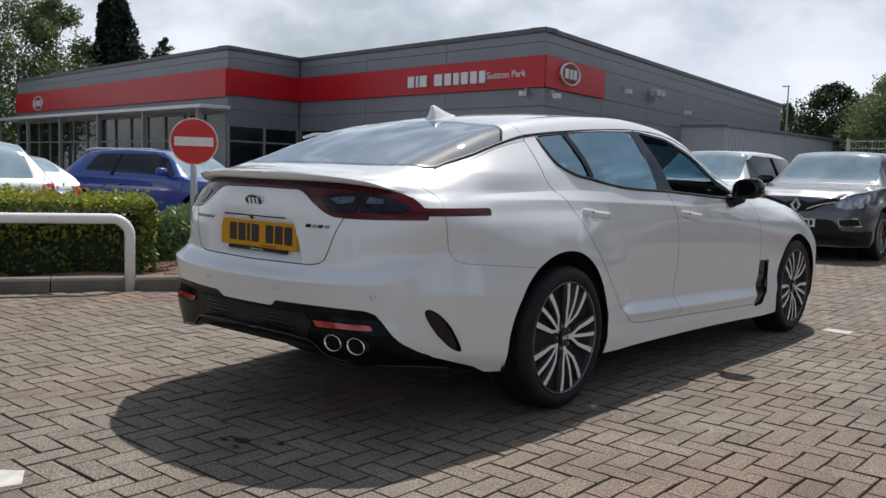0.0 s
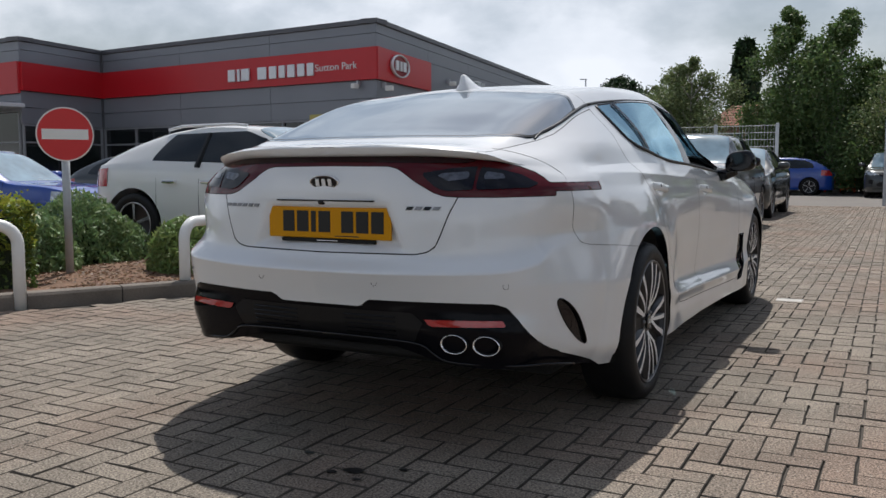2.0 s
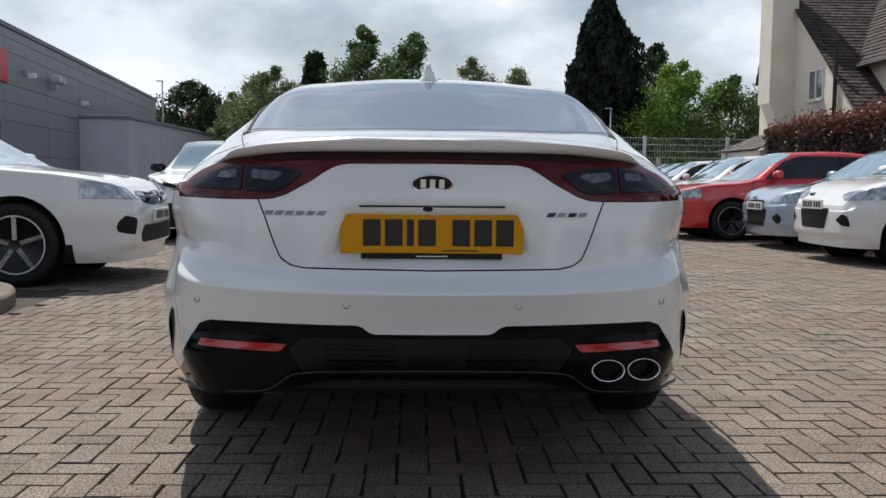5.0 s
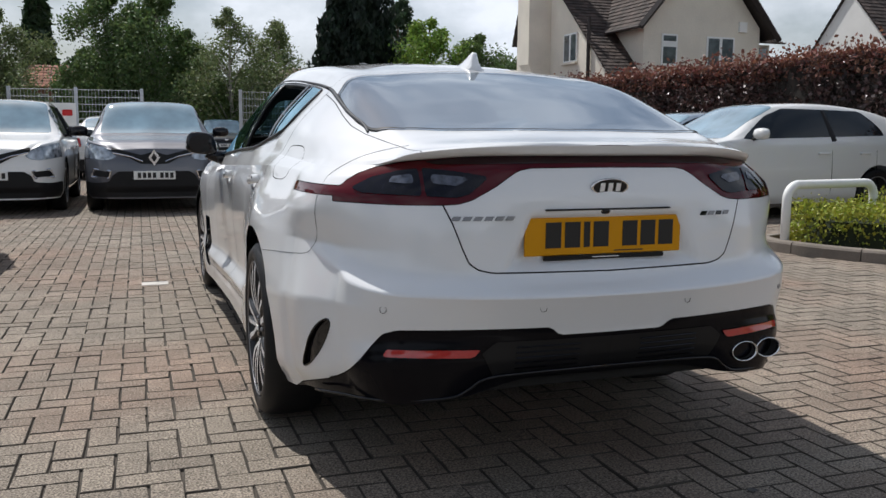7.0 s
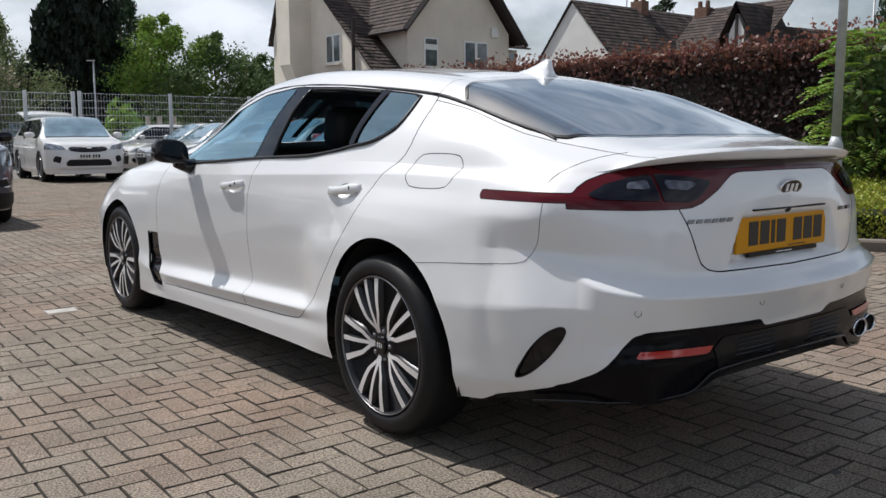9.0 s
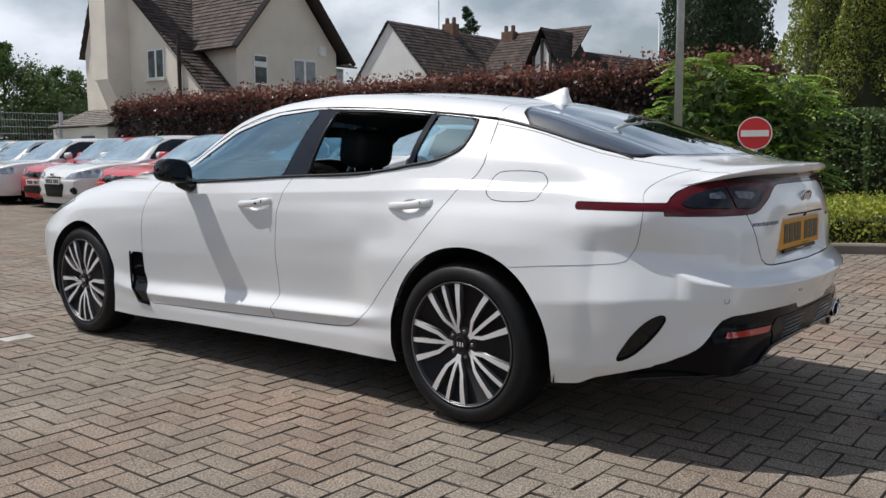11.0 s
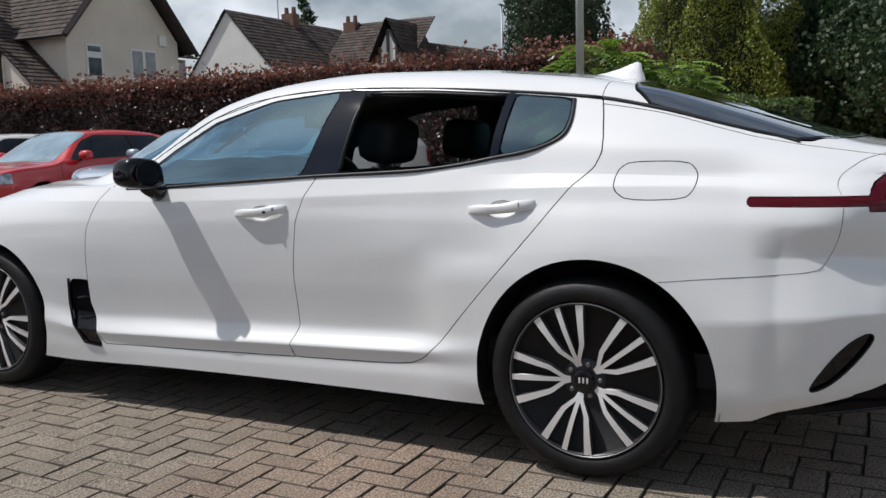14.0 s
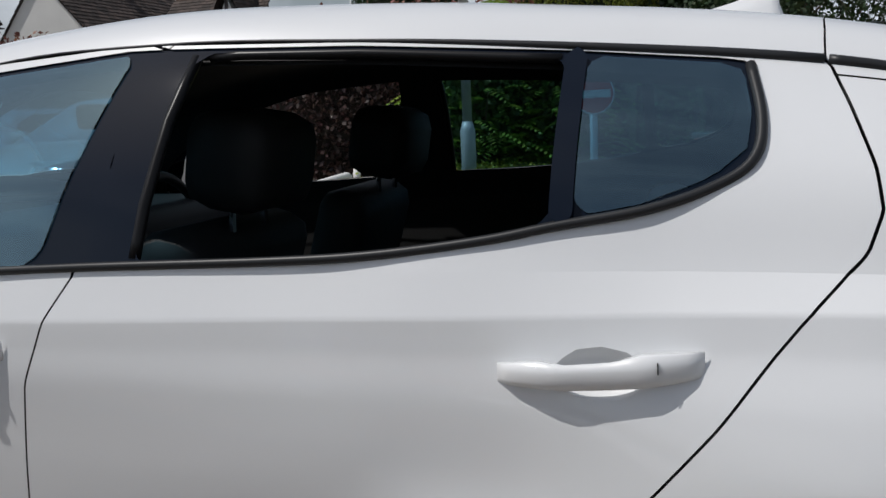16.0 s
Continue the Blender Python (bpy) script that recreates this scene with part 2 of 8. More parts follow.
def pchip(x, xp, fp):
    """Smooth interpolation without overshoot; fp may hold several columns."""
    xp, fp, x = np.asarray(xp, float), np.asarray(fp, float), np.asarray(x, float)
    if fp.ndim == 1:
        return pchip(x, xp, fp[:, None])[:, 0]
    h = np.diff(xp)
    d = np.diff(fp, axis=0) / h[:, None]
    m = np.zeros_like(fp)
    if len(xp) > 2:
        w1, w2 = (2 * h[1:] + h[:-1])[:, None], (h[1:] + 2 * h[:-1])[:, None]
        same = d[:-1] * d[1:] > 0
        with np.errstate(divide="ignore", invalid="ignore"):
            m[1:-1] = np.where(same, (w1 + w2) / (w1 / d[:-1] + w2 / d[1:]), 0)
    m[0], m[-1] = d[0], d[-1]
    i = np.clip(np.searchsorted(xp, x, side="right") - 1, 0, len(xp) - 2)
    t = ((x - xp[i]) / h[i])[:, None]
    hh = h[i][:, None]
    return ((1 + 2 * t) * (1 - t) ** 2 * fp[i] + t * (1 - t) ** 2 * hh * m[i]
            + t * t * (3 - 2 * t) * fp[i + 1] + t * t * (t - 1) * hh * m[i + 1])


def catmull(x, xp, fp):
    """Rounder interpolation through the points, for lines that turn."""
    xp, fp, x = np.asarray(xp, float), np.asarray(fp, float), np.asarray(x, float)
    m = np.gradient(fp, xp, axis=0)
    h = np.diff(xp)
    i = np.clip(np.searchsorted(xp, x, side="right") - 1, 0, len(xp) - 2)
    t = ((x - xp[i]) / h[i])[:, None]
    hh = h[i][:, None]
    return ((1 + 2 * t) * (1 - t) ** 2 * fp[i] + t * (1 - t) ** 2 * hh * m[i]
            + t * t * (3 - 2 * t) * fp[i + 1] + t * t * (t - 1) * hh * m[i + 1])


def grid_faces(nu, nv, flip=False):
    f = []
    for i in range(nu - 1):
        for j in range(nv - 1):
            q = (i * nv + j, (i + 1) * nv + j, (i + 1) * nv + j + 1, i * nv + j + 1)
            f.append(q[::-1] if flip else q)
    return f


def clip(verts, faces, vals):
    """The part of a mesh where vals is not below zero, cut along the zero line."""
    verts = list(map(tuple, verts))
    vals = list(map(float, vals))
    cuts, out = {}, []
    for f in faces:
        s = [vals[i] >= 0 for i in f]
        if all(s):
            out.append(tuple(f))
            continue
        if not any(s):
            continue
        poly = []
        for k, a in enumerate(f):
            b = f[(k + 1) % len(f)]
            if vals[a] >= 0:
                poly.append(a)
            if (vals[a] >= 0) != (vals[b] >= 0):
                key = (min(a, b), max(a, b))
                if key not in cuts:
                    t = vals[key[0]] / (vals[key[0]] - vals[key[1]])
                    p, q = verts[key[0]], verts[key[1]]
                    cuts[key] = len(verts)
                    verts.append(tuple(p[c] + t * (q[c] - p[c]) for c in range(3)))
                    vals.append(0.0)
                poly.append(cuts[key])
        if len(poly) > 2:
            out.append(tuple(poly))
    used = sorted({i for f in out for i in f})
    at = {i: k for k, i in enumerate(used)}
    return np.array([verts[i] for i in used]).reshape(-1, 3), [tuple(at[i] for i in f) for f in out]


def inside(points, poly):
    """Signed distance of 2D points to a polygon, positive within."""
    p = np.asarray(points, float)
    q = np.asarray(poly, float)
    best = np.full(len(p), 1e9)
    odd = np.zeros(len(p), bool)
    for a, b in zip(q, np.roll(q, -1, axis=0)):
        e = b - a
        t = np.clip(((p - a) @ e) / max(e @ e, 1e-12), 0, 1)
        best = np.minimum(best, np.hypot(*(p - a - t[:, None] * e).T))
        cond = (a[1] > p[:, 1]) != (b[1] > p[:, 1])
        with np.errstate(divide="ignore", invalid="ignore"):
            xs = a[0] + (p[:, 1] - a[1]) * e[0] / e[1]
        odd ^= cond & (p[:, 0] < xs)
    return np.where(odd, best, -best)


def split(mesh, field, gap=0.0):
    """Cuts a mesh in two along a field: (inside, outside), with a gap between."""
    v, f = mesh
    vals = field(np.asarray(v))
    return clip(v, f, vals - gap), clip(v, f, -vals - gap)


def smooth_poly(points, n=6):
    """A closed outline rounded through its points."""
    p = np.array(points, float)
    k = len(p)
    ext = np.vstack([p[-2:], p, p[:2]])
    t = np.arange(len(ext)) - 2
    return catmull(np.linspace(0, k, k * n, endpoint=False), t, ext)


def offset_mesh(mesh, d):
    """The mesh moved along its own normals by d."""
    v, f = np.array(mesh[0]), mesh[1]
    nrm = np.zeros_like(v)
    for q in f:
        a, b, c = v[q[0]], v[q[1]], v[q[2]]
        x = np.cross(b - a, c - a)
        nrm[list(q)] += x
    ln = np.linalg.norm(nrm, axis=1, keepdims=True)
    return v + d * nrm / np.maximum(ln, 1e-12), f


def mirrored(mesh):
    v = np.array(mesh[0]) * np.array([-1, 1, 1])
    return v, [tuple(q[::-1]) for q in mesh[1]]


def joined(*meshes):
    vs, fs, n = [], [], 0
    for v, f in meshes:
        vs.append(np.array(v).reshape(-1, 3))
        fs += [tuple(i + n for i in q) for q in f]
        n += len(v)
    return np.vstack(vs), fs


def empty(name, label, category, group="", at=None):
    ob = tagged(new(name), label, category, group)
    ob.empty_display_size = 0.2
    if at is not None:
        ob.matrix_world = at
    return ob


def text_mesh(body, size, depth, mat, name, parent, m, width=None, font_shear=0.0):
    """Built-in font lettering as a mesh, centred, lying in its own x-y plane."""
    cu = bpy.data.curves.new("txt", "FONT")
    cu.body, cu.size, cu.extrude, cu.align_x, cu.align_y = body, size, depth, "CENTER", "CENTER"
    cu.shear = font_shear
    tmp = bpy.data.objects.new("txt", cu)
    scene.collection.objects.link(tmp)
    dg = bpy.context.evaluated_depsgraph_get()
    me = bpy.data.meshes.new_from_object(tmp.evaluated_get(dg))
    bpy.data.objects.remove(tmp)
    bpy.data.curves.remove(cu)
    xs = [v.co.x for v in me.vertices]
    k = width / (max(xs) - min(xs)) if width else 1.0
    for v in me.vertices:
        v.co.x *= k
        v.co = m @ v.co
    me.materials.clear()
    me.materials.append(mat)
    ob = new(name, me)
    ob.parent = parent
    return ob


# ---- ground ----
def paver_material(name, source):
    """Concrete block: grey with reddish patches, coarse aggregate specks, and shade from block to block."""
    m = bpy.data.materials.new(name)
    m.use_nodes = True
    n, l = m.node_tree.nodes, m.node_tree.links
    p, geo = n["Principled BSDF"], n.new("ShaderNodeNewGeometry")
    p.inputs["Roughness"].default_value, p.inputs["Specular IOR Level"].default_value = .86, .35
    rand = n.new("ShaderNodeObjectInfo").outputs["Random"] if source == "object" else geo.outputs["Random Per Island"]

    def noise_at(scale, detail, low, high, to=(0.0, 1.0)):
        t, r = n.new("ShaderNodeTexNoise"), n.new("ShaderNodeMapRange")
        t.inputs["Scale"].default_value, t.inputs["Detail"].default_value = scale, detail
        r.inputs["From Min"].default_value, r.inputs["From Max"].default_value = low, high
        r.inputs["To Min"].default_value, r.inputs["To Max"].default_value = to
        l.new(geo.outputs["Position"], t.inputs["Vector"])
        l.new(t.outputs["Fac"], r.inputs["Value"])
        return r.outputs["Result"]

    def mix(a, b, fac, mode="MIX"):
        x = n.new("ShaderNodeMix")
        x.data_type, x.blend_type = "RGBA", mode
        for key, v in (("A", a), ("B", b)):
            if isinstance(v, tuple):
                x.inputs[key].default_value = (*v, 1)
            else:
                l.new(v, x.inputs[key])
        l.new(fac, x.inputs["Factor"])
        return x.outputs["Result"]

    patch = noise_at(.75, 4, .46, .66)
    base = mix((.228, .194, .155), (.232, .170, .130), patch)
    specks = noise_at(140, 3, .32, .70, (.25, 1.75))
    stain = noise_at(2.3, 6, .32, .70, (.80, 1.18))
    shade, per = n.new("ShaderNodeMath"), n.new("ShaderNodeMapRange")
    per.inputs["To Min"].default_value, per.inputs["To Max"].default_value = .90, 1.10
    l.new(rand, per.inputs["Value"])
    shade.operation = "MULTIPLY"
    l.new(specks, shade.inputs[0])
    l.new(stain, shade.inputs[1])
    both, hsv = n.new("ShaderNodeMath"), n.new("ShaderNodeHueSaturation")
    both.operation = "MULTIPLY"
    l.new(shade.outputs["Value"], both.inputs[0])
    l.new(per.outputs["Result"], both.inputs[1])
    l.new(base, hsv.inputs["Color"])
    l.new(both.outputs["Value"], hsv.inputs["Value"])
    chips = noise_at(95, 1, .68, .74)
    l.new(mix(hsv.outputs["Color"], (.40, .36, .31), chips), p.inputs["Base Color"])
    bump = n.new("ShaderNodeBump")
    bump.inputs["Strength"].default_value, bump.inputs["Distance"].default_value = 1.0, .006
    l.new(noise_at(170, 4, 0.0, 1.0), bump.inputs["Height"])
    l.new(bump.outputs["Normal"], p.inputs["Normal"])
    return m


PAVER = paver_material("grey_block_paver", "island")
PAVER_ONE = paver_material("grey_block_paver_piece", "object")
JOINT = material("sandy_joint", (0.066, 0.056, 0.045), 0.95, vary=0.5, scale=5, bump=0.4, bump_scale=150)
FAR_PAVING = material("far_block_paving", (0.175, 0.158, 0.142), 0.9, vary=0.12, scale=0.5, bump=0.3, bump_scale=30, fine=0.12)
SOIL = material("dry_soil_and_chips", (0.17, 0.098, 0.060), 0.95, vary=0.4, scale=5, bump=0.9, bump_scale=45, fine=0.3)
KERB = material("weathered_concrete_kerb", (0.175, 0.150, 0.125), 0.9, vary=0.3, scale=3, bump=0.5, bump_scale=90, fine=0.15, random_obj=0.08)
GRASS_DRY = material("dry_lawn", (0.34, 0.25, 0.11), 0.95, vary=0.4, scale=1.5, bump=0.9, bump_scale=40, fine=0.35)


def ground_z(x, y):
    """The yard falls gently towards the showroom."""
    return -0.32 * min(1.0, max(0.0, (-x - 4.5) / 10.0))


xs = sorted({-400, -200, -100, -60, -40, -25, *np.linspace(-15, -4, 12).tolist(), 0, 20, 60, 150, 400})
ys = [-400, -100, -40, 0, 40, 100, 250, 600]
tagged(mesh_object("ground", [(x, y, ground_z(x, y) - .018) for x in xs for y in ys], grid_faces(len(xs), len(ys)), FAR_PAVING, smooth=False),
       "grey paved yard reaching to the horizon", "ground", kind="structure")


def paver_piece(w, h):
    """One paving block: a flat top with worn, dropped edges."""
    a, b, c, d = .0025, .0045, .0030, .016
    top = [(a + c, a + c, 0), (w - a - c, a + c, 0), (w - a - c, h - a - c, 0), (a + c, h - a - c, 0)]
    rim = [(a, a, -b), (w - a, a, -b), (w - a, h - a, -b), (a, h - a, -b)]
    low = [(x, y, -d) for x, y, _ in rim]
    sides = [(4 + k + 4 * n, 4 + (k + 1) % 4 + 4 * n, (k + 1) % 4 + 4 * n, k + 4 * n) for n in (0, 1) for k in range(4)]
    return top + rim + low, [(0, 1, 2, 3)] + sides


def in_bed(x, y):
    """Planted beds take no pavers."""
    west = x < -2.80 - .55 * max(0, 1.6 - y) and -5 < y < 3.7
    east = y < 4.35 and x > 4.35 + .95 * max(0, 2.9 - y) + .12 * max(0, 3.2 - y)
    return west or east


pav = tagged(new("pavement"), "grey concrete block paving in herringbone bond", "pavement", kind="structure")
hv, hf = paver_piece(.2, .1)
vv, vf = paver_piece(.1, .2)
piece_mesh = {}
for key, (pv, pf) in (("h", (hv, hf)), ("v", (vv, vf))):
    me = bpy.data.meshes.new("paver")
    me.from_pydata(pv, [], pf)
    me.materials.append(PAVER_ONE)
    me.materials.append(JOINT)
    me.polygons.foreach_set("material_index", [0] + [1] * 8)
    piece_mesh[key] = me
rest_v, rest_f = [], []
rng = random.Random(7)
for j in range(-46, 215):
    for i in range(-85, 95):
        # 90 degree herringbone on a tenth-metre lattice
        k = (i - j) % 4
        if k not in (0, 3):
            continue
        x, y = i * .1, j * .1
        if k == 0:
            key, ox, oy = "h", x, y
        else:
            key, ox, oy = "v", x, y
        if in_bed(ox + .1, oy + .1) or ox < -7.6 or (oy > 12 and abs(ox - 1) > 5.5):
            continue
        dz = rng.uniform(-.0016, .0016) + ground_z(ox, oy)
        near = (-2.75 < ox < -1.75 and -1.9 < oy < 1.2) or (.3 < ox < 1.6 and -2.1 < oy < -1.2)
        if near:
            ob = bpy.data.objects.new("paver", piece_mesh[key])
            scene.collection.objects.link(ob)
            ob.location = (ox, oy, dz)
            ob.parent = pav
            continue
        pv, pf = (hv, hf) if key == "h" else (vv, vf)
        n = len(rest_v)
        tx, ty = rng.uniform(-.008, .008), rng.uniform(-.008, .008)
        # worn, slightly crooked edges
        wear = [rng.uniform(-.0034, .0034) for _ in range(8)]
        rest_v += [(ox + p[0] + wear[q % 4], oy + p[1] + wear[4 + q % 4], p[2] + dz + p[0] * tx + p[1] * ty) for q, p in enumerate(pv)]
        rest_f += [tuple(q + n for q in f) for f in pf]
field = tagged(mesh_object("paving_field", rest_v, rest_f, PAVER, pav, smooth=False), "joined herringbone pavers", kind="stuff")
field.data.materials.append(JOINT)
field.data.polygons.foreach_set("material_index", ([0] + [1] * 8) * (len(rest_f) // 9))
bm = bmesh.new()
for q in ((-7.6, -4.6), (9.5, -4.6), (9.5, 21.5), (-7.6, 21.5)):
    bm.verts.new((q[0], q[1], 0))
bm.faces.new(bm.verts[:])
bmesh.ops.subdivide_edges(bm, edges=bm.edges[:], cuts=24, use_grid_fill=True)
for v in bm.verts:
    v.co.z = ground_z(v.co.x, v.co.y) - .0105
part("joint_bed", bm, JOINT, pav, "sandy joints between the pavers")


def drain(x, y):
    g = part("drain_cover", box(x - .09, x + .09, y - .075, y + .075, -.02, .004, .003), material("worn_metal_cover", (.42, .40, .37), .55, .4, vary=.3, scale=12), None, "")
    tagged(g, "small worn metal drain cover set in paving", "drain cover", "yard drain covers")
    part("slot", box(x - .085, x + .085, y + .05, y + .066, .002, .0055), SHADOW_GAP, g)
    return g


drain(-1.22, 3.12)
drain(1.12, 3.22)
bm = bmesh.new()
for q in ((-.35, -2.6), (.10, -2.32), (.17, -2.08), (.05, -2.02), (-.2, -2.25), (-.6, -2.6)):
    bm.verts.new((q[0], q[1], .0032))
bm.faces.new(bm.verts[:])
tagged(part("paint_mark", bm, material("worn_white_paint", (.55, .53, .48), .8, vary=.35, scale=14)), "worn pale paint mark on the paving", "road marking", kind="structure")

# oil spots in the car's shade
OIL = material("oil_stain", (.02, .018, .016), .5, vary=.4, scale=30)
for n, (x, y, r) in enumerate(((.28, -1.30, .035), (.22, -1.34, .02), (.33, -1.36, .016), (.05, -1.22, .02), (.42, -1.22, .018), (.12, -1.42, .012))):
    bm = bmesh.new()
    ring = [bm.verts.new((x + r * (1 + .4 * noise.noise((a, n, 0))) * math.cos(a), y + .7 * r * (1 + .4 * noise.noise((n, a, 0))) * math.sin(a), .0045)) for a in np.linspace(0, 2 * math.pi, 14, endpoint=False)]
    bm.faces.new(ring)
    tagged(part("oil_stain", bm, OIL), "small dark oil stain on paving", "stain", "oil stains", kind="structure")


def kerb_line(name, pts, label, inner):
    """A kerb of separate concrete stones along a curved line; inner: the side of the bed, +1 left of the line."""
    k = tagged(new(name), label, "kerb", kind="structure")
    p = np.array(pts, float)
    fine = catmull(np.linspace(0, len(p) - 1, 400), np.arange(len(p)), p)
    run = np.concatenate([[0], np.cumsum(np.hypot(*np.diff(fine, axis=0).T))])
    n = int(run[-1] / .62)
    at = np.linspace(0, run[-1], n * 4 + 1)
    q = np.column_stack([np.interp(at, run, fine[:, 0]), np.interp(at, run, fine[:, 1])])
    d = np.gradient(q, axis=0)
    d /= np.linalg.norm(d, axis=1, keepdims=True)
    nrm = np.column_stack([-d[:, 1], d[:, 0]]) * inner
    prof = ((.0, -.02), (.0, .085), (.012, .103), (.028, .108), (.12, .108), (.125, .10), (.125, -.02))
    for s in range(n):
        vs, fs = [], []
        for i in range(5):
            t = s * 4 + i
            push = d[t] * (.005 if i == 0 else -.005 if i == 4 else 0)
            for o, z in prof:
                w = q[t] + nrm[t] * o + push
                vs.append((w[0], w[1], z + ground_z(*w)))
        m = len(prof)
        fs = grid_faces(5, m) + [tuple(range(m)), tuple(range(4 * m, 5 * m))[::-1]]
        mesh_object("kerb_stone", vs, fs, KERB, k, smooth=False)
    return q, nrm


west_kerb = [(-5.6, -3.6), (-4.85, -2.0), (-4.05, -.45), (-3.46, .60), (-3.16, 1.15), (-2.93, 1.60), (-2.84, 2.1), (-2.92, 2.75), (-3.2, 3.25), (-3.7, 3.52), (-4.6, 3.6), (-6.5, 3.5), (-9, 3.3)]
kerb_line("kerb", west_kerb, "weathered concrete kerb round a planted bed", 1)
east_kerb = [(7.2, -3.2), (6.75, -1.6), (6.42, -.5), (6.1, .25), (5.38, 1.30), (4.92, 1.95), (4.52, 2.5), (4.32, 3.0), (4.30, 3.5), (4.6, 3.75), (5.6, 3.9), (7.5, 4.25), (9.4, 4.6)]
kerb_line("kerb", east_kerb, "weathered concrete kerb beside a low shrub bed", -1)


def bed(name, outline, label, mat=SOIL):
    bm = bmesh.new()
    vs = [bm.verts.new((x, y, .05)) for x, y in outline]
    bm.faces.new(vs)
    bmesh.ops.triangulate(bm, faces=bm.faces[:])
    for _ in range(3):
        bmesh.ops.subdivide_edges(bm, edges=[e for e in bm.edges if e.calc_length() > .35], cuts=1)
        bmesh.ops.triangulate(bm, faces=bm.faces[:])
    for v in bm.verts:
        v.co.z = .055 + .05 * noise.noise((v.co.x * 1.4, v.co.y * 1.4, 0)) + ground_z(v.co.x, v.co.y)
    return tagged(part(name, bm, mat, smooth=True), label, "flower bed", kind="structure")


bed("west_bed", [(-5.7, -3.6), (-4.95, -2.0), (-4.15, -.45), (-3.56, .65), (-3.26, 1.18), (-3.03, 1.65), (-2.94, 2.1), (-3.02, 2.7), (-3.28, 3.17), (-3.75, 3.42), (-4.6, 3.5), (-6.5, 3.4), (-9, 3.2), (-9, -3.6)],
    "dry brown soil bed with bark and dead leaves")
bed("east_bed", [(7.3, -3.2), (6.85, -1.6), (6.52, -.5), (6.2, .3), (5.48, 1.36), (5.02, 2.0), (4.62, 2.55), (4.42, 3.0), (4.40, 3.45), (4.65, 3.65), (5.6, 3.8), (7.5, 4.15), (9.4, 4.5), (13, 4.6), (13, 1.2), (9.5, .6), (9, -3.2)],
    "dry soil bed under low shrubs")
bed("lawn", [(9, -3.2), (9.5, .6), (13, 1.2), (16, 3), (70, 5), (70, -12), (9, -12)], "dry yellow lawn beyond the bed", GRASS_DRY)


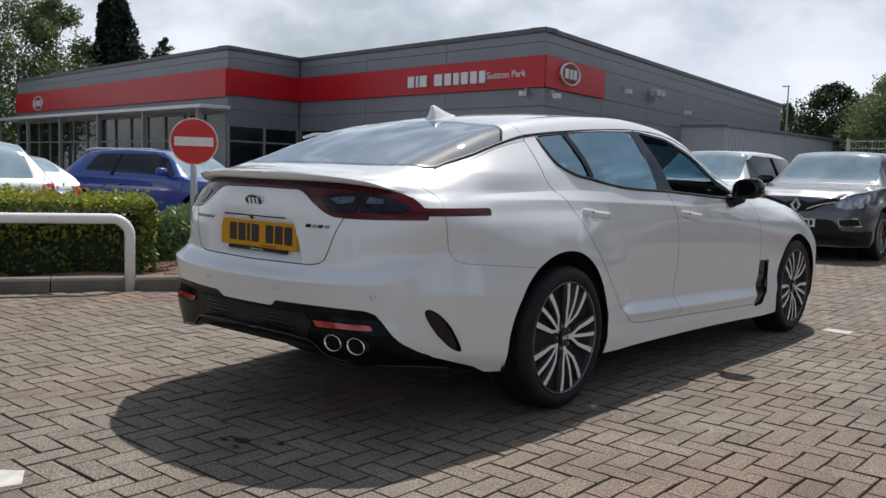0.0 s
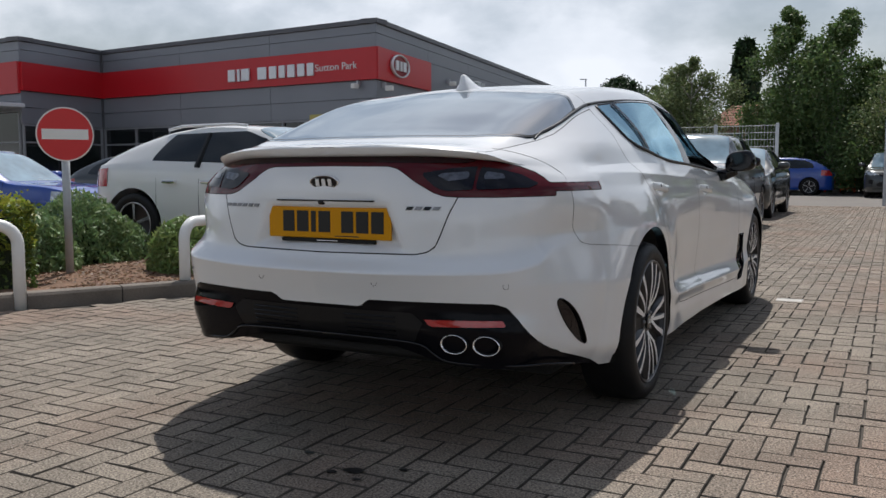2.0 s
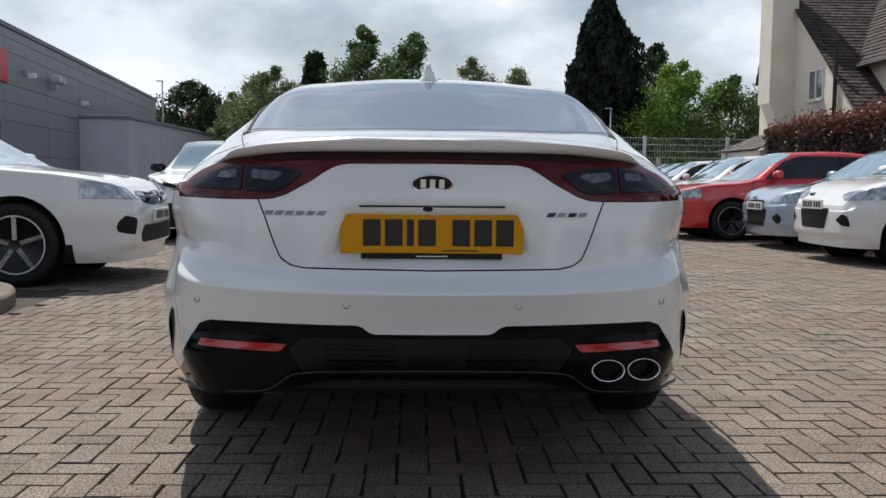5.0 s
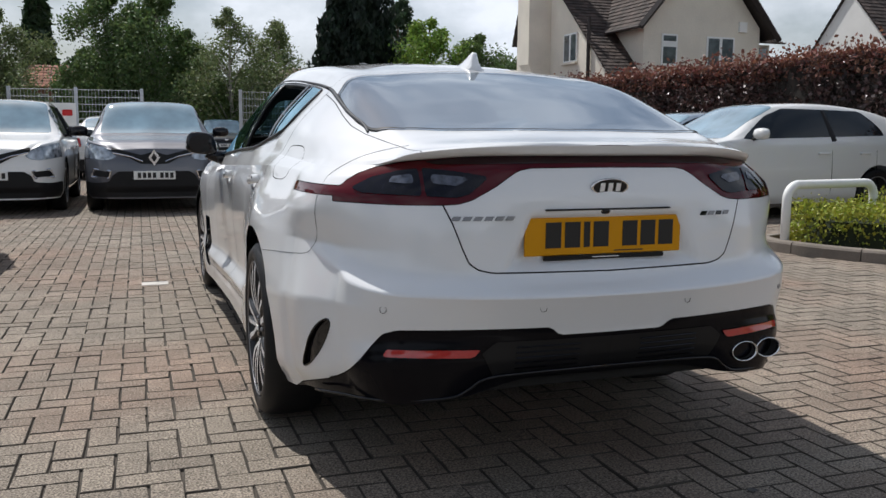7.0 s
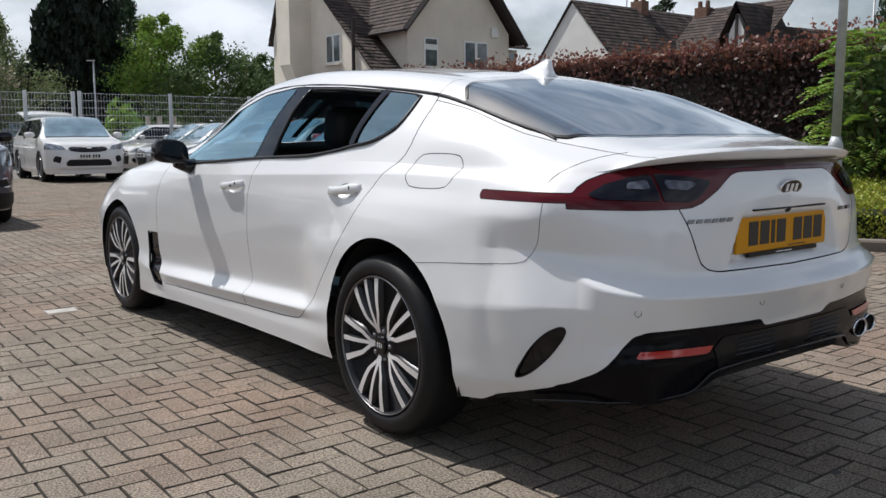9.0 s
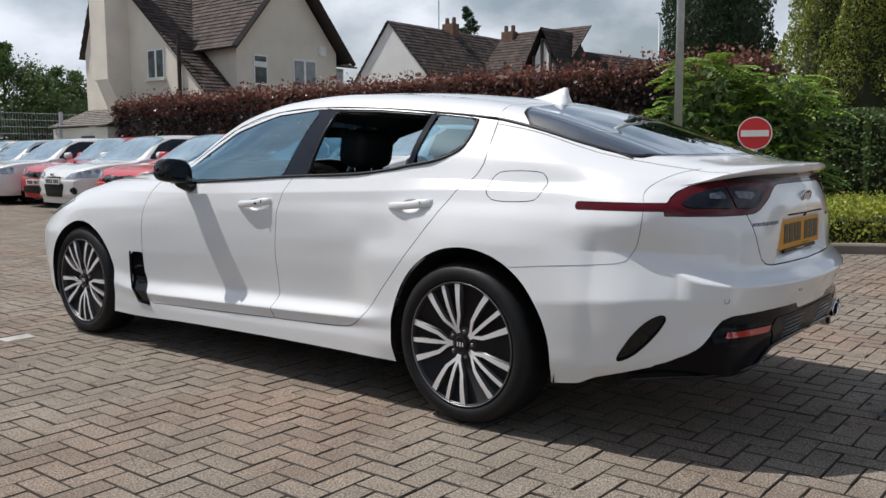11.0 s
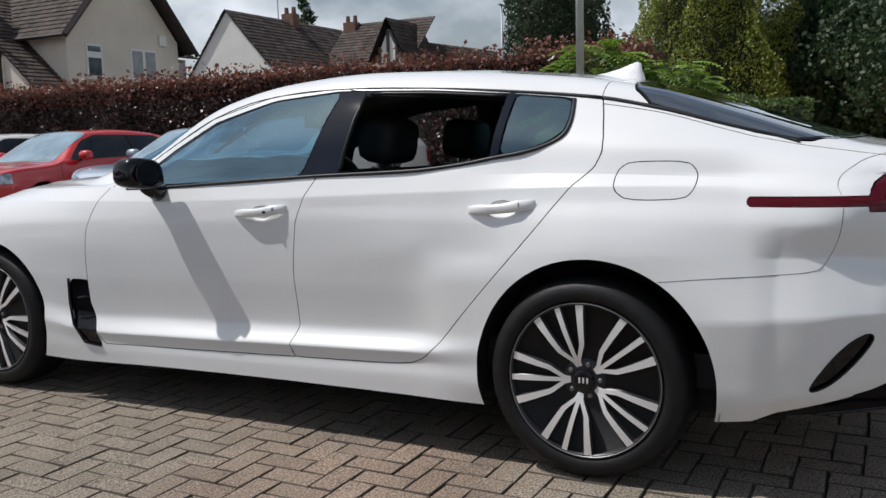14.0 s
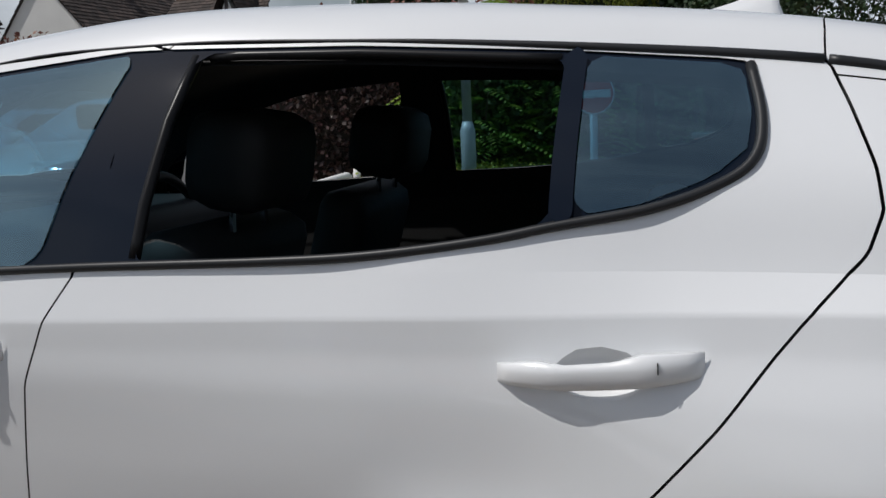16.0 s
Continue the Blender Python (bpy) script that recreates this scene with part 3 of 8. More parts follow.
# ---- the white fastback car ----
# Lines of the lower body from the rear centre round the corner to the nose, bottom to top: rows of x, y, z.
TUB = (
    ((0, .25, .45, .6, .7, .78, .84, .875, .9, .925, .919, .918, .918, .911, .9, .86, .62, 0),
     (-1.035, -1.032, -1.025, -1, -.94, -.82, -.66, -.42, 0, .42, .66, 1.1, 1.75, 2.3, 2.9, 3.3, 3.52, 3.62),
     (.36, .36, .318, .305, .302, .292, .27, .235, .21, .207, .206, .203, .197, .185, .19, .19, .19, .19)),
    ((0, .25, .45, .62, .735, .81, .875, .91, .935, .933, .922, .9195, .919, .915, .915, .88, .66, 0),
     (-1.072, -1.066, -1.05, -1.012, -.945, -.825, -.67, -.42, 0, .42, .66, 1.1, 1.75, 2.3, 2.9, 3.32, 3.56, 3.68),
     (.43, .43, .43, .42, .4, .38, .34, .32, .3, .285, .275, .258, .248, .245, .27, .27, .27, .27)),
    ((0, .25, .45, .627, .745, .82, .882, .915, .937, .931, .917, .916, .916, .916, .918, .885, .67, 0),
     (-1.078, -1.07, -1.048, -1.004, -.936, -.82, -.67, -.42, 0, .42, .66, 1.1, 1.75, 2.3, 2.9, 3.325, 3.57, 3.695),
     (.465, .465, .465, .46, .445, .43, .395, .38, .36, .332, .321, .3, .286, .28, .35, .35, .35, .35)),
    ((0, .25, .45, .635, .755, .83, .89, .92, .938, .935, .929, .928, .928, .922, .92, .89, .68, 0),
     (-1.085, -1.075, -1.045, -.995, -.925, -.815, -.67, -.42, 0, .42, .66, 1.1, 1.75, 2.3, 2.9, 3.33, 3.58, 3.71),
     (.5, .5, .5, .5, .49, .48, .45, .44, .43, .382, .366, .35, .332, .33, .42, .42, .42, .42)),
    ((0, .25, .455, .645, .765, .84, .902, .928, .937, .925, .885, .883, .883, .897, .922, .89, .69, 0),
     (-1.115, -1.103, -1.065, -1.005, -.93, -.815, -.67, -.42, 0, .42, .66, 1.1, 1.75, 2.3, 2.9, 3.34, 3.59, 3.72),
     (.575, .575, .575, .577, .582, .578, .565, .545, .53, .452, .438, .424, .41, .412, .52, .52, .52, .5)),
    ((0, .25, .46, .65, .765, .803, .868, .906, .936, .925, .901, .898, .897, .902, .92, .885, .69, 0),
     (-1.133, -1.12, -1.08, -1.012, -.925, -.83, -.665, -.42, 0, .42, .66, 1.1, 1.75, 2.3, 2.9, 3.34, 3.58, 3.71),
     (.612, .613, .616, .624, .648, .69, .705, .7, .66, .62, .61, .592, .57, .556, .6, .6, .6, .58)),
    ((0, .25, .445, .625, .74, .795, .86, .897, .928, .909, .907, .902, .9, .903, .91, .86, .66, 0),
     (-1.060, -1.049, -1.02, -.97, -.895, -.795, -.655, -.42, 0, .42, .66, 1.1, 1.75, 2.3, 2.9, 3.32, 3.55, 3.68),
     (.674, .676, .682, .69, .71, .75, .765, .765, .76, .735, .726, .71, .69, .68, .68, .68, .68, .66)),
    ((0, .25, .44, .61, .725, .795, .855, .886, .909, .901, .901, .9, .897, .895, .895, .83, .62, 0),
     (-1.05, -1.041, -1.017, -.963, -.89, -.79, -.655, -.42, 0, .42, .66, 1.1, 1.75, 2.3, 2.9, 3.28, 3.5, 3.64),
     (.78, .78, .785, .79, .8, .815, .828, .832, .838, .825, .82, .81, .79, .785, .77, .745, .74, .72)),
    ((0, .25, .43, .6, .71, .785, .83, .857, .88, .888, .889, .892, .888, .878, .86, .79, .58, 0),
     (-1.048, -1.036, -1.004, -.945, -.87, -.775, -.64, -.42, 0, .42, .66, 1.1, 1.75, 2.3, 2.9, 3.22, 3.44, 3.58),
     (.875, .875, .875, .877, .88, .885, .89, .9, .902, .888, .882, .872, .852, .845, .835, .8, .79, .77)),
    ((0, .25, .42, .575, .68, .76, .81, .836, .864, .881, .883, .887, .88, .862, .82, .74, .5, 0),
     (-1.025, -1.01, -.975, -.91, -.84, -.75, -.62, -.41, 0, .42, .66, 1.1, 1.75, 2.3, 2.9, 3.15, 3.35, 3.5),
     (.968, .968, .966, .955, .94, .93, .93, .945, .946, .931, .923, .907, .887, .885, .875, .84, .835, .82)),
    ((0, .25, .41, .55, .645, .72, .775, .8, .825, .855, .857, .86, .85, .82, .72, .6, .35, 0),
     (-1.005, -.99, -.955, -.89, -.825, -.735, -.61, -.41, 0, .42, .66, 1.1, 1.75, 2.25, 2.8, 3.05, 3.25, 3.4),
     (1.003, 1.003, 1, .988, .975, .965, .965, .97, .985, .985, .98, .972, .95, .94, .93, .9, .89, .88)),
)
# Lines that are hard creases, and where along the body: line, stations, strength.
CREASE = ((3, (9.1, 10, 13, 13.7), (0, 1, 1, 0)), (4, (3, 4, 7, 8), (0, 1, 1, 0)), (5, (0, 5, 6.3, 10.3, 11, 13, 14), (1, 1, 0, 0, 1, 1, 0)), (9, (6.6, 8, 13, 14.5), (0, 1, 1, 0)))
# Cross-sections of the upper body: y, outer x and z, rail x and z, middle z.
TOP = (
    (-1.050, .06, 1.034, .05, 1.0355, 1.036), (-1.03, .28, 1.032, .24, 1.040, 1.044), (-1.0, .42, 1.026, .37, 1.037, 1.047),
    (-.94, .555, 1.011, .49, 1.030, 1.051), (-.87, .645, .990, .55, 1.027, 1.058), (-.80, .69, .974, .58, 1.034, 1.070),
    (-.70, .745, .967, .60, 1.056, 1.097), (-.60, .777, .965, .61, 1.084, 1.130), (-.40, .80, .970, .62, 1.148, 1.198),
    (-.15, .818, .978, .628, 1.226, 1.274), (.08, .832, .986, .638, 1.262, 1.328), (.33, .85, .986, .648, 1.290, 1.360),
    (.68, .858, .983, .655, 1.320, 1.390), (1.0, .86, .979, .657, 1.334, 1.400), (1.35, .858, .970, .655, 1.308, 1.386),
    (1.68, .852, .957, .662, 1.228, 1.340), (1.94, .84, .948, .69, 1.092, 1.262), (2.10, .832, .943, .73, 1.0, 1.192),
    (2.25, .82, .940, .74, .965, 1.12), (2.45, .785, .936, .70, .960, 1.01), (2.8, .72, .930, .60, .952, .972),
    (3.05, .60, .900, .45, .925, .94), (3.25, .35, .890, .25, .905, .91), (3.40, .02, .880, .015, .881, .885))


@functools.lru_cache(None)
def tub_grid(nu=250, nv=100):
    net = np.array(TUB).transpose(0, 2, 1)
    k = net.shape[1]
    s = np.linspace(0, k - 1, nu)
    lines = np.array([catmull(s, np.arange(k), line) for line in net])
    lines[:, 0, 0], lines[:, -1, 0] = 0, 0
    n = np.arange(len(lines))
    nv = max(4, round(nv / (len(n) - 1))) * (len(n) - 1) + 1
    t = np.linspace(0, len(n) - 1, nv)
    flat = lines.transpose(0, 1, 2).reshape(len(n), -1)
    soft = pchip(t, n, flat).reshape(nv, nu, 3)
    pts = soft.copy()
    for row, at, force in CREASE:
        lo, hi = t[t <= row + 1e-9], t[t > row + 1e-9]
        hard = np.vstack([pchip(lo, n[:row + 1], flat[:row + 1]), pchip(hi, n[row:], flat[row:])]).reshape(nv, nu, 3)
        pts += np.interp(s, at, force, 0 if row != 5 else 1, 0)[None, :, None] * (hard - soft)
    return pts.transpose(1, 0, 2).reshape(-1, 3), grid_faces(nu, nv)


@functools.lru_cache(None)
def top_line():
    net = np.array(TUB[-1]).T
    line = catmull(np.linspace(0, len(net) - 1, 900), np.arange(len(net)), net)
    return line[np.argsort(line[:, 1])]


def top_section(y, n):
    """One cross-section of the upper body from its outer edge to the middle."""
    tab = np.array(TOP)
    xo, zo, xr, zr, zc = pchip(np.array([y]), tab[:, 0], tab[:, 1:])[0]
    if y > -.94:
        # the outer edge lies on the top line of the lower body
        k = min(1.0, (y + .94) / .14)
        k = k * k * (3 - 2 * k)
        line = top_line()
        xo += k * (float(np.interp(y, line[:, 1], line[:, 0])) - xo)
        zo += k * (float(np.interp(y, line[:, 1], line[:, 2])) - zo)
    ctrl = np.array([(xo, zo), (xo + .42 * (xr - xo) + .018 * min(1, (zr - zo) * 4), zo + .42 * (zr - zo)),
                     (xr + .012 * min(1, (zr - zo) * 4), zr - .04 * min(1, (zr - zo) * 4)), (xr * .92, zr + .30 * (zc - zr)),
                     (xr * .6, zr + .72 * (zc - zr)), (xr * .28, zr + .95 * (zc - zr)), (0, zc)])
    t = np.array([0, 1.1, 2.2, 2.7, 3.7, 4.6, 5.5])
    p = catmull(np.linspace(0, t[-1], n), t, ctrl)
    p[-1, 0] = 0
    return np.column_stack([p[:, 0], np.full(n, y), p[:, 1]])


def top_grid(nu=190, nv=64):
    tab = np.array(TOP)[:, 0]
    ys = np.interp(np.linspace(0, len(tab) - 1, nu), np.arange(len(tab)), tab)
    pts = np.array([top_section(y, nv) for y in ys])
    return pts.reshape(-1, 3), grid_faces(nu, nv, flip=True)


def hero_wheel(parent, x, y, side, phase=69):
    """A five-group alloy wheel: tyre, rim, spokes, cap, nuts, disc. side: 1 faces +x."""
    wheel = tagged(new("wheel"), "black tyre on a two-tone alloy wheel")
    wheel.parent = parent
    wheel.location = (x, y, 0.331)
    wheel.scale = (side, 1, 1)
    tyre = [(-.225, .250), (-.228, .285), (-.215, .318), (-.19, .3285), (-.12, .3305), (-.05, .3285), (-.02, .320), (-.004, .300), (.0, .280),
            (-.006, .262), (-.016, .254), (-.03, .248)]
    part("tyre", lathe(tyre, 56), RUBBER, wheel, smooth=True)
    bm = lathe([(-.012, .2555), (-.007, .252), (-.012, .243), (-.05, .236), (-.19, .232), (-.20, .250), (-.03, .2505)], 56, close=True)
    part("rim", bm, RIM_DARK, wheel, smooth=True)
    part("rim_edge", lathe([(-.011, .2535), (-.005, .2515), (-.008, .2485), (-.014, .247)], 56, close=True), DISC, wheel, smooth=True)
    part("brake_disc", lathe([(-.11, .155), (-.10, .155), (-.10, .07), (-.11, .07)], 40, close=True), DISC, wheel, smooth=True)
    part("barrel", lathe([(-.20, .23), (-.165, .23), (-.165, .02), (-.20, .02)], 32, close=True), SHADOW_GAP, wheel)
    part("caliper", box(-.13, -.07, .05, .10, -.16, -.02, .012), DISC, wheel)
    part("hub", lathe([(-.10, .085), (-.035, .075), (-.026, .066), (-.024, .034)], 36), RIM_DARK, wheel, smooth=True)
    cap = part("centre_cap", lathe([(-.03, .034), (-.017, .033), (-.014, .028)], 28), BLACK_GLOSS, wheel)
    for dy in (-.013, 0, .013):
        part("badge_bar", box(-.0145, -.0115, dy - .0028, dy + .0028, -.009, .009, .001), SILVER, cap)

    def spoke(angle, bow, wide):
        """A curved bar from hub to rim: silver face and dark flanks."""
        face, body = bmesh.new(), bmesh.new()
        rows = []
        for i in range(9):
            r = .040 + (.247 - .040) * i / 8
            e = min(1.0, i / 8 / .38)
            a = angle + bow * (e * e * (3 - 2 * e)) * (1 - .10 * (i / 8))
            w = .0066 + (wide - .0066) * (i / 8) ** 1.4
            d = -.026 + .018 * math.sin(i / 8 * math.pi) * .6 + .015 * (i / 8)
            c, s = math.cos(a), math.sin(a)
            rows.append([(d, r * c - k * s, r * s + k * c) for k in (-w, w)] + [(d - .045, r * c - k * s * 1.5, r * s + k * c * 1.5) for k in (-w, w)]
                        + [(d - .002, r * c - k * s, r * s + k * c) for k in (-w * 1.04, w * 1.04)])
        fv = [[face.verts.new(p) for p in r[:2]] for r in rows]
        bv = [[body.verts.new(p) for p in r[2:]] for r in rows]
        for a, b in zip(fv, fv[1:]):
            face.faces.new((a[0], a[1], b[1], b[0]))
        for a, b in zip(bv, bv[1:]):
            body.faces.new((a[0], a[2], b[2], b[0]))
            body.faces.new((a[1], b[1], b[3], a[3]))
            body.faces.new((a[2], a[3], b[3], b[2]))
        sp = part("spoke", body, RIM_DARK, wheel, smooth=True)
        part("spoke_face", face, SILVER, sp)

    for g in range(5):
        a0 = math.radians(phase + 72 * g)
        spoke(a0 - .04, -.31, .0128)
        spoke(a0, .01, .0095)
        spoke(a0 + .04, .31, .0128)
    for g in range(5):
        a0 = math.radians(phase + 36 + 72 * g)
        bm = lathe([(-.035, .009), (-.022, .0085), (-.018, .006)], 6)
        bmesh.ops.translate(bm, verts=bm.verts, vec=(0, .053 * math.cos(a0), .053 * math.sin(a0)))
        part("wheel_nut", bm, DISC, wheel)
    return wheel


def surface_x(mesh_pts, y, z):
    """Half width of the lower body at y, z."""
    v = mesh_pts
    d = (v[:, 1] - y) ** 2 + (v[:, 2] - z) ** 2
    i = np.argsort(d)[:4]
    w = 1 / (d[i] + 1e-9)
    return float((v[i, 0] * w).sum() / w.sum())


def surface_y(mesh_pts, x, z):
    """Rear face of the lower body at x, z."""
    v = mesh_pts[mesh_pts[:, 1] < -.3]
    d = (v[:, 0] - abs(x)) ** 2 + (v[:, 2] - z) ** 2
    i = np.argsort(d)[:4]
    w = 1 / (d[i] + 1e-9)
    return float((v[i, 1] * w).sum() / w.sum())


def tuck_sides(car):
    """Draws the flanks in between the wheel arches, as the waisted body has them."""
    todo = [ob for ob in car.children if not ob.name.startswith("wheel.") and ob.name != "wheel"]
    while todo:
        ob = todo.pop()
        todo += ob.children
        if ob.type != "MESH":
            continue
        p = np.empty(len(ob.data.vertices) * 3)
        ob.data.vertices.foreach_get("co", p)
        p = p.reshape(-1, 3)
        x, y, z = np.abs(p[:, 0]), p[:, 1].copy(), p[:, 2]
        high = np.interp(y, (-.75, -.6, -.45, 0, .2, 1.2, 1.5, 2.0, 2.35), (0, .016, .033, .032, .042, .038, .030, .020, 0))
        low = np.interp(y, (-1.0, -.88, -.6, -.4, -.2, 0, .36, 1.2, 1.5, 2.0, 2.35), (0, .030, .040, .030, .022, .022, .042, .042, .035, .020, 0))
        glass_side = 1 - (1 - np.interp(z, (.98, 1.06), (1, .25))) * np.interp(y, (-.35, 0), (1, 0))
        up = np.interp(z, (.74, .90), (0, 1))
        w = np.clip((x - .42) / .20, 0, 1)
        d = (low + (high - low) * up) * glass_side * w * w * (3 - 2 * w)
        slope = np.interp(y, (-.35, .1, 1.2, 2.0), (0, .5, .55, .6)) + .9 * np.interp(y, (-.6, -.5), (1, 0)) * (1 - up)
        p[:, 0] -= np.sign(p[:, 0]) * d
        p[:, 1] += slope * d
        ob.data.vertices.foreach_set("co", p.ravel())
        ob.data.update()


def hero_car():
    car = empty("fastback_car", "white five-door fastback car standing on block paving", "car")
    tub, top = tub_grid(), top_grid()
    tv = tub[0]

    def both(name, mesh, mat, label="", parent=car, sides=(1, -1)):
        made = []
        for s in sides:
            v, f = mesh if s > 0 else mirrored(mesh)
            if len(f):
                made.append(mesh_object(name, v, f, mat, parent, label))
        return made

    yz = lambda v: v[:, 1:3]
    xz = lambda v: v[:, [0, 2]]
    xy = lambda v: v[:, 0:2]
    top_sign = 1 if offset_mesh(top, .01)[0][:, 2].max() > top[0][:, 2].max() else -1

    # wheel openings
    def arch(v):
        rear = np.hypot(v[:, 1] + .028, (v[:, 2] - .33) * .97) - .382
        front = np.hypot(v[:, 1] - 2.875, (v[:, 2] - .33)) - .368
        return np.minimum(rear, front)
    tub = clip(*tub, arch(tub[0]))

    # black lower valance at the rear
    low = np.array([(-.01, .492), (.168, .492), (.182, .503), (.20, .518), (.632, .520), (.672, .508), (.705, .47), (.75, .41), (.79, .355),
                    (.815, .335), (.9, .30), (.9, .1), (-.01, .1)])
    def valance_field(v):
        a = inside(xz(v), low)
        b = .226 + .124 * np.clip((-v[:, 1] - .45) / .40, 0, 1) - v[:, 2]
        f = np.where(v[:, 1] > -.80, b, a)
        return np.where(v[:, 1] > -.44, -1, f)
    valance, tub = split(tub, valance_field, .0015)

    # rear lamps
    lamp_out = [(-.01, 1.01), (.40, 1.004), (.50, .994), (.585, .984), (.65, .968), (.695, .950), (.73, .928), (.765, .919), (.86, .92), (.86, .872), (.62, .866), (.50, .866),
                (.452, .869), (.415, .880), (.345, .918), (.305, .945), (.275, .962), (.24, .969), (-.01, .971)]
    def lamp_field(v):
        f = np.minimum(inside(xz(v), lamp_out), -v[:, 1] - .80)
        stripe = np.minimum(np.minimum(v[:, 2] - .886, .9145 - v[:, 2]), np.minimum(-v[:, 1] - .478, v[:, 1] + .90))
        f = np.maximum(f, stripe)
        return np.where(v[:, 1] > -.3, -1, f)
    lamp, tub = split(tub, lamp_field, .0012)

    # boot lid face and its recess for the number plate
    lid_poly = [(-.01, .671), (.36, .675), (.400, .683), (.428, .702), (.447, .745), (.475, .82), (.502, .88), (.52, 1.1), (-.01, 1.1)]
    lid, tub = split(tub, lambda v: np.where(v[:, 1] > -.7, -1, inside(xz(v), lid_poly)), .0022)
    v = np.array(lid[0])
    dish = np.clip(inside(xz(v), [(-.3, .672), (.33, .672), (.25, .845), (-.3, .850)]) / .035, 0, 1)
    v[:, 1] += .036 * (dish * dish * (3 - 2 * dish))
    lid = (v, lid[1])

    # doors
    front_door = [(2.12, .96), (2.165, .905), (2.195, .855), (2.23, .76), (2.24, .65), (2.24, .548), (2.236, .445), (2.188, .33), (2.15, .272), (1.67, .283), (1.128, .300), (1.146, .348),
                  (1.124, .418), (1.132, .626), (1.112, .815), (1.078, .909), (1.036, .975), (1.02, 1.1), (2.0, 1.1)]
    rear_door = [(1.02, 1.1), (1.036, .975), (1.078, .909), (1.112, .815), (1.132, .626), (1.124, .418), (1.146, .348), (1.128, .300), (.78, .312), (.66, .319), (.61, .327),
                 (.565, .347), (.505, .402), (.403, .521), (.263, .679), (.138, .822), (.044, .944), (-.017, 1.005), (-.034, 1.052), (-.030, 1.1)]
    d1, tub = split(tub, lambda v: inside(yz(v), front_door), .0016)
    d2, tub = split(tub, lambda v: inside(yz(v), rear_door), .0016)

    # hand cups behind the door handles
    cups = {"rear": (.268, .880), "front": (1.272, .855)}
    cup_mesh = {}
    for key, (cy, cz) in cups.items():
        ell = [(cy + .055 * math.cos(a), cz - .008 + .031 * math.sin(a)) for a in np.linspace(0, 2 * math.pi, 28, endpoint=False)]
        if key == "rear":
            _, d2 = split(d2, lambda v: inside(yz(v), ell))
        else:
            _, d1 = split(d1, lambda v: inside(yz(v), ell))
        cv = []
        for i in range(9):
            r = 1.06 * i / 8
            for k in range(28):
                a = 2 * math.pi * k / 28
                y, z = cy + .055 * r * math.cos(a), cz - .008 + .031 * r * math.sin(a)
                dep = .026 * max(0.0, 1 - min(1, r) ** 2.6)
                cv.append((surface_x(tv, y, z) - dep - .0004, y, z))
        cf = [(i * 28 + k, i * 28 + (k + 1) % 28, (i + 1) * 28 + (k + 1) % 28, (i + 1) * 28 + k) for i in range(8) for k in range(28)]
        cup_mesh[key] = (np.array(cv), cf)

    # air slots
    slot_r = smooth_poly([(-.694, .356), (-.734, .43), (-.788, .496), (-.836, .525), (-.846, .505), (-.803, .437), (-.742, .374)])
    slot, tub = split(tub, lambda v: np.where(v[:, 1] > -.5, -1, inside(yz(v), slot_r)), .001)
    vent_f = [(2.350, .546), (2.243, .548), (2.238, .445), (2.190, .33), (2.160, .263), (2.255, .268), (2.318, .345), (2.356, .44)]
    vent, tub = split(tub, lambda v: inside(yz(v), vent_f), .001)

    # fuel flap, on the near side only
    flap_poly = smooth_poly([(-.088, .965), (-.100, 1.003), (-.14, 1.019), (-.27, 1.019), (-.315, 1.004), (-.330, .965), (-.318, .925), (-.28, .908), (-.15, .906), (-.102, .925)])
    flap_in = lambda v: inside(yz(v), flap_poly)

    # upper body: side windows, rear and front screens
    dlo = [(2.05, .944), (1.82, .940), (1.413, .962), (1.04, .980), (.712, .993), (.564, 1.002), (.423, 1.018), (.33, 1.036), (.215, 1.055), (.132, 1.082), (.092, 1.112), (.082, 1.163), (.094, 1.228),
           (.110, 1.238), (.335, 1.263), (.65, 1.289), (.96, 1.303), (1.05, 1.305), (1.36, 1.284), (1.68, 1.205), (1.90, 1.09), (2.0, 1.015)]
    def dlo_field(v):
        return np.where(v[:, 0] < .52, -1, inside(yz(v), dlo))
    trim, top_rest = split(top, dlo_field)
    panes = {
        "front": [(1.96, .952), (1.52, .966), (1.107, .986), (1.032, 1.298), (1.36, 1.275), (1.66, 1.192), (1.86, 1.078), (1.95, .99)],
        "rear": [(.938, .996), (.714, 1.001), (.564, 1.010), (.424, 1.026), (.337, 1.044), (.337, 1.257), (.643, 1.283), (.872, 1.294), (.906, 1.293), (.922, 1.280)],
        "quarter": [(.309, 1.050), (.23, 1.062), (.145, 1.092), (.104, 1.126), (.098, 1.17), (.108, 1.231), (.309, 1.254)],
    }
    glass_mesh = {}
    for key, poly in panes.items():
        glass_mesh[key], trim = split(trim, lambda v, p=poly: inside(yz(v), p))
    # gloss pillars split by the door gap, a little proud, with a slim bar before the quarter window
    gap_at = lambda v: np.abs(v[:, 1] - np.interp(v[:, 2], (.975, 1.311), (1.036, .976))) - .0022
    both("window_trim", offset_mesh(split(trim, gap_at)[0], .003), PILLAR, "gloss black window surround and pillars")
    bar_poly = [(.338, 1.035), (.338, 1.262), (.308, 1.260), (.308, 1.040)]
    bar = split(top_grid(240, 130), lambda v: np.where(v[:, 0] < .52, -1, inside(yz(v), bar_poly)))[0]
    both("divider_bar", offset_mesh(bar, .008 * top_sign), PILLAR, "black bar before the quarter window")
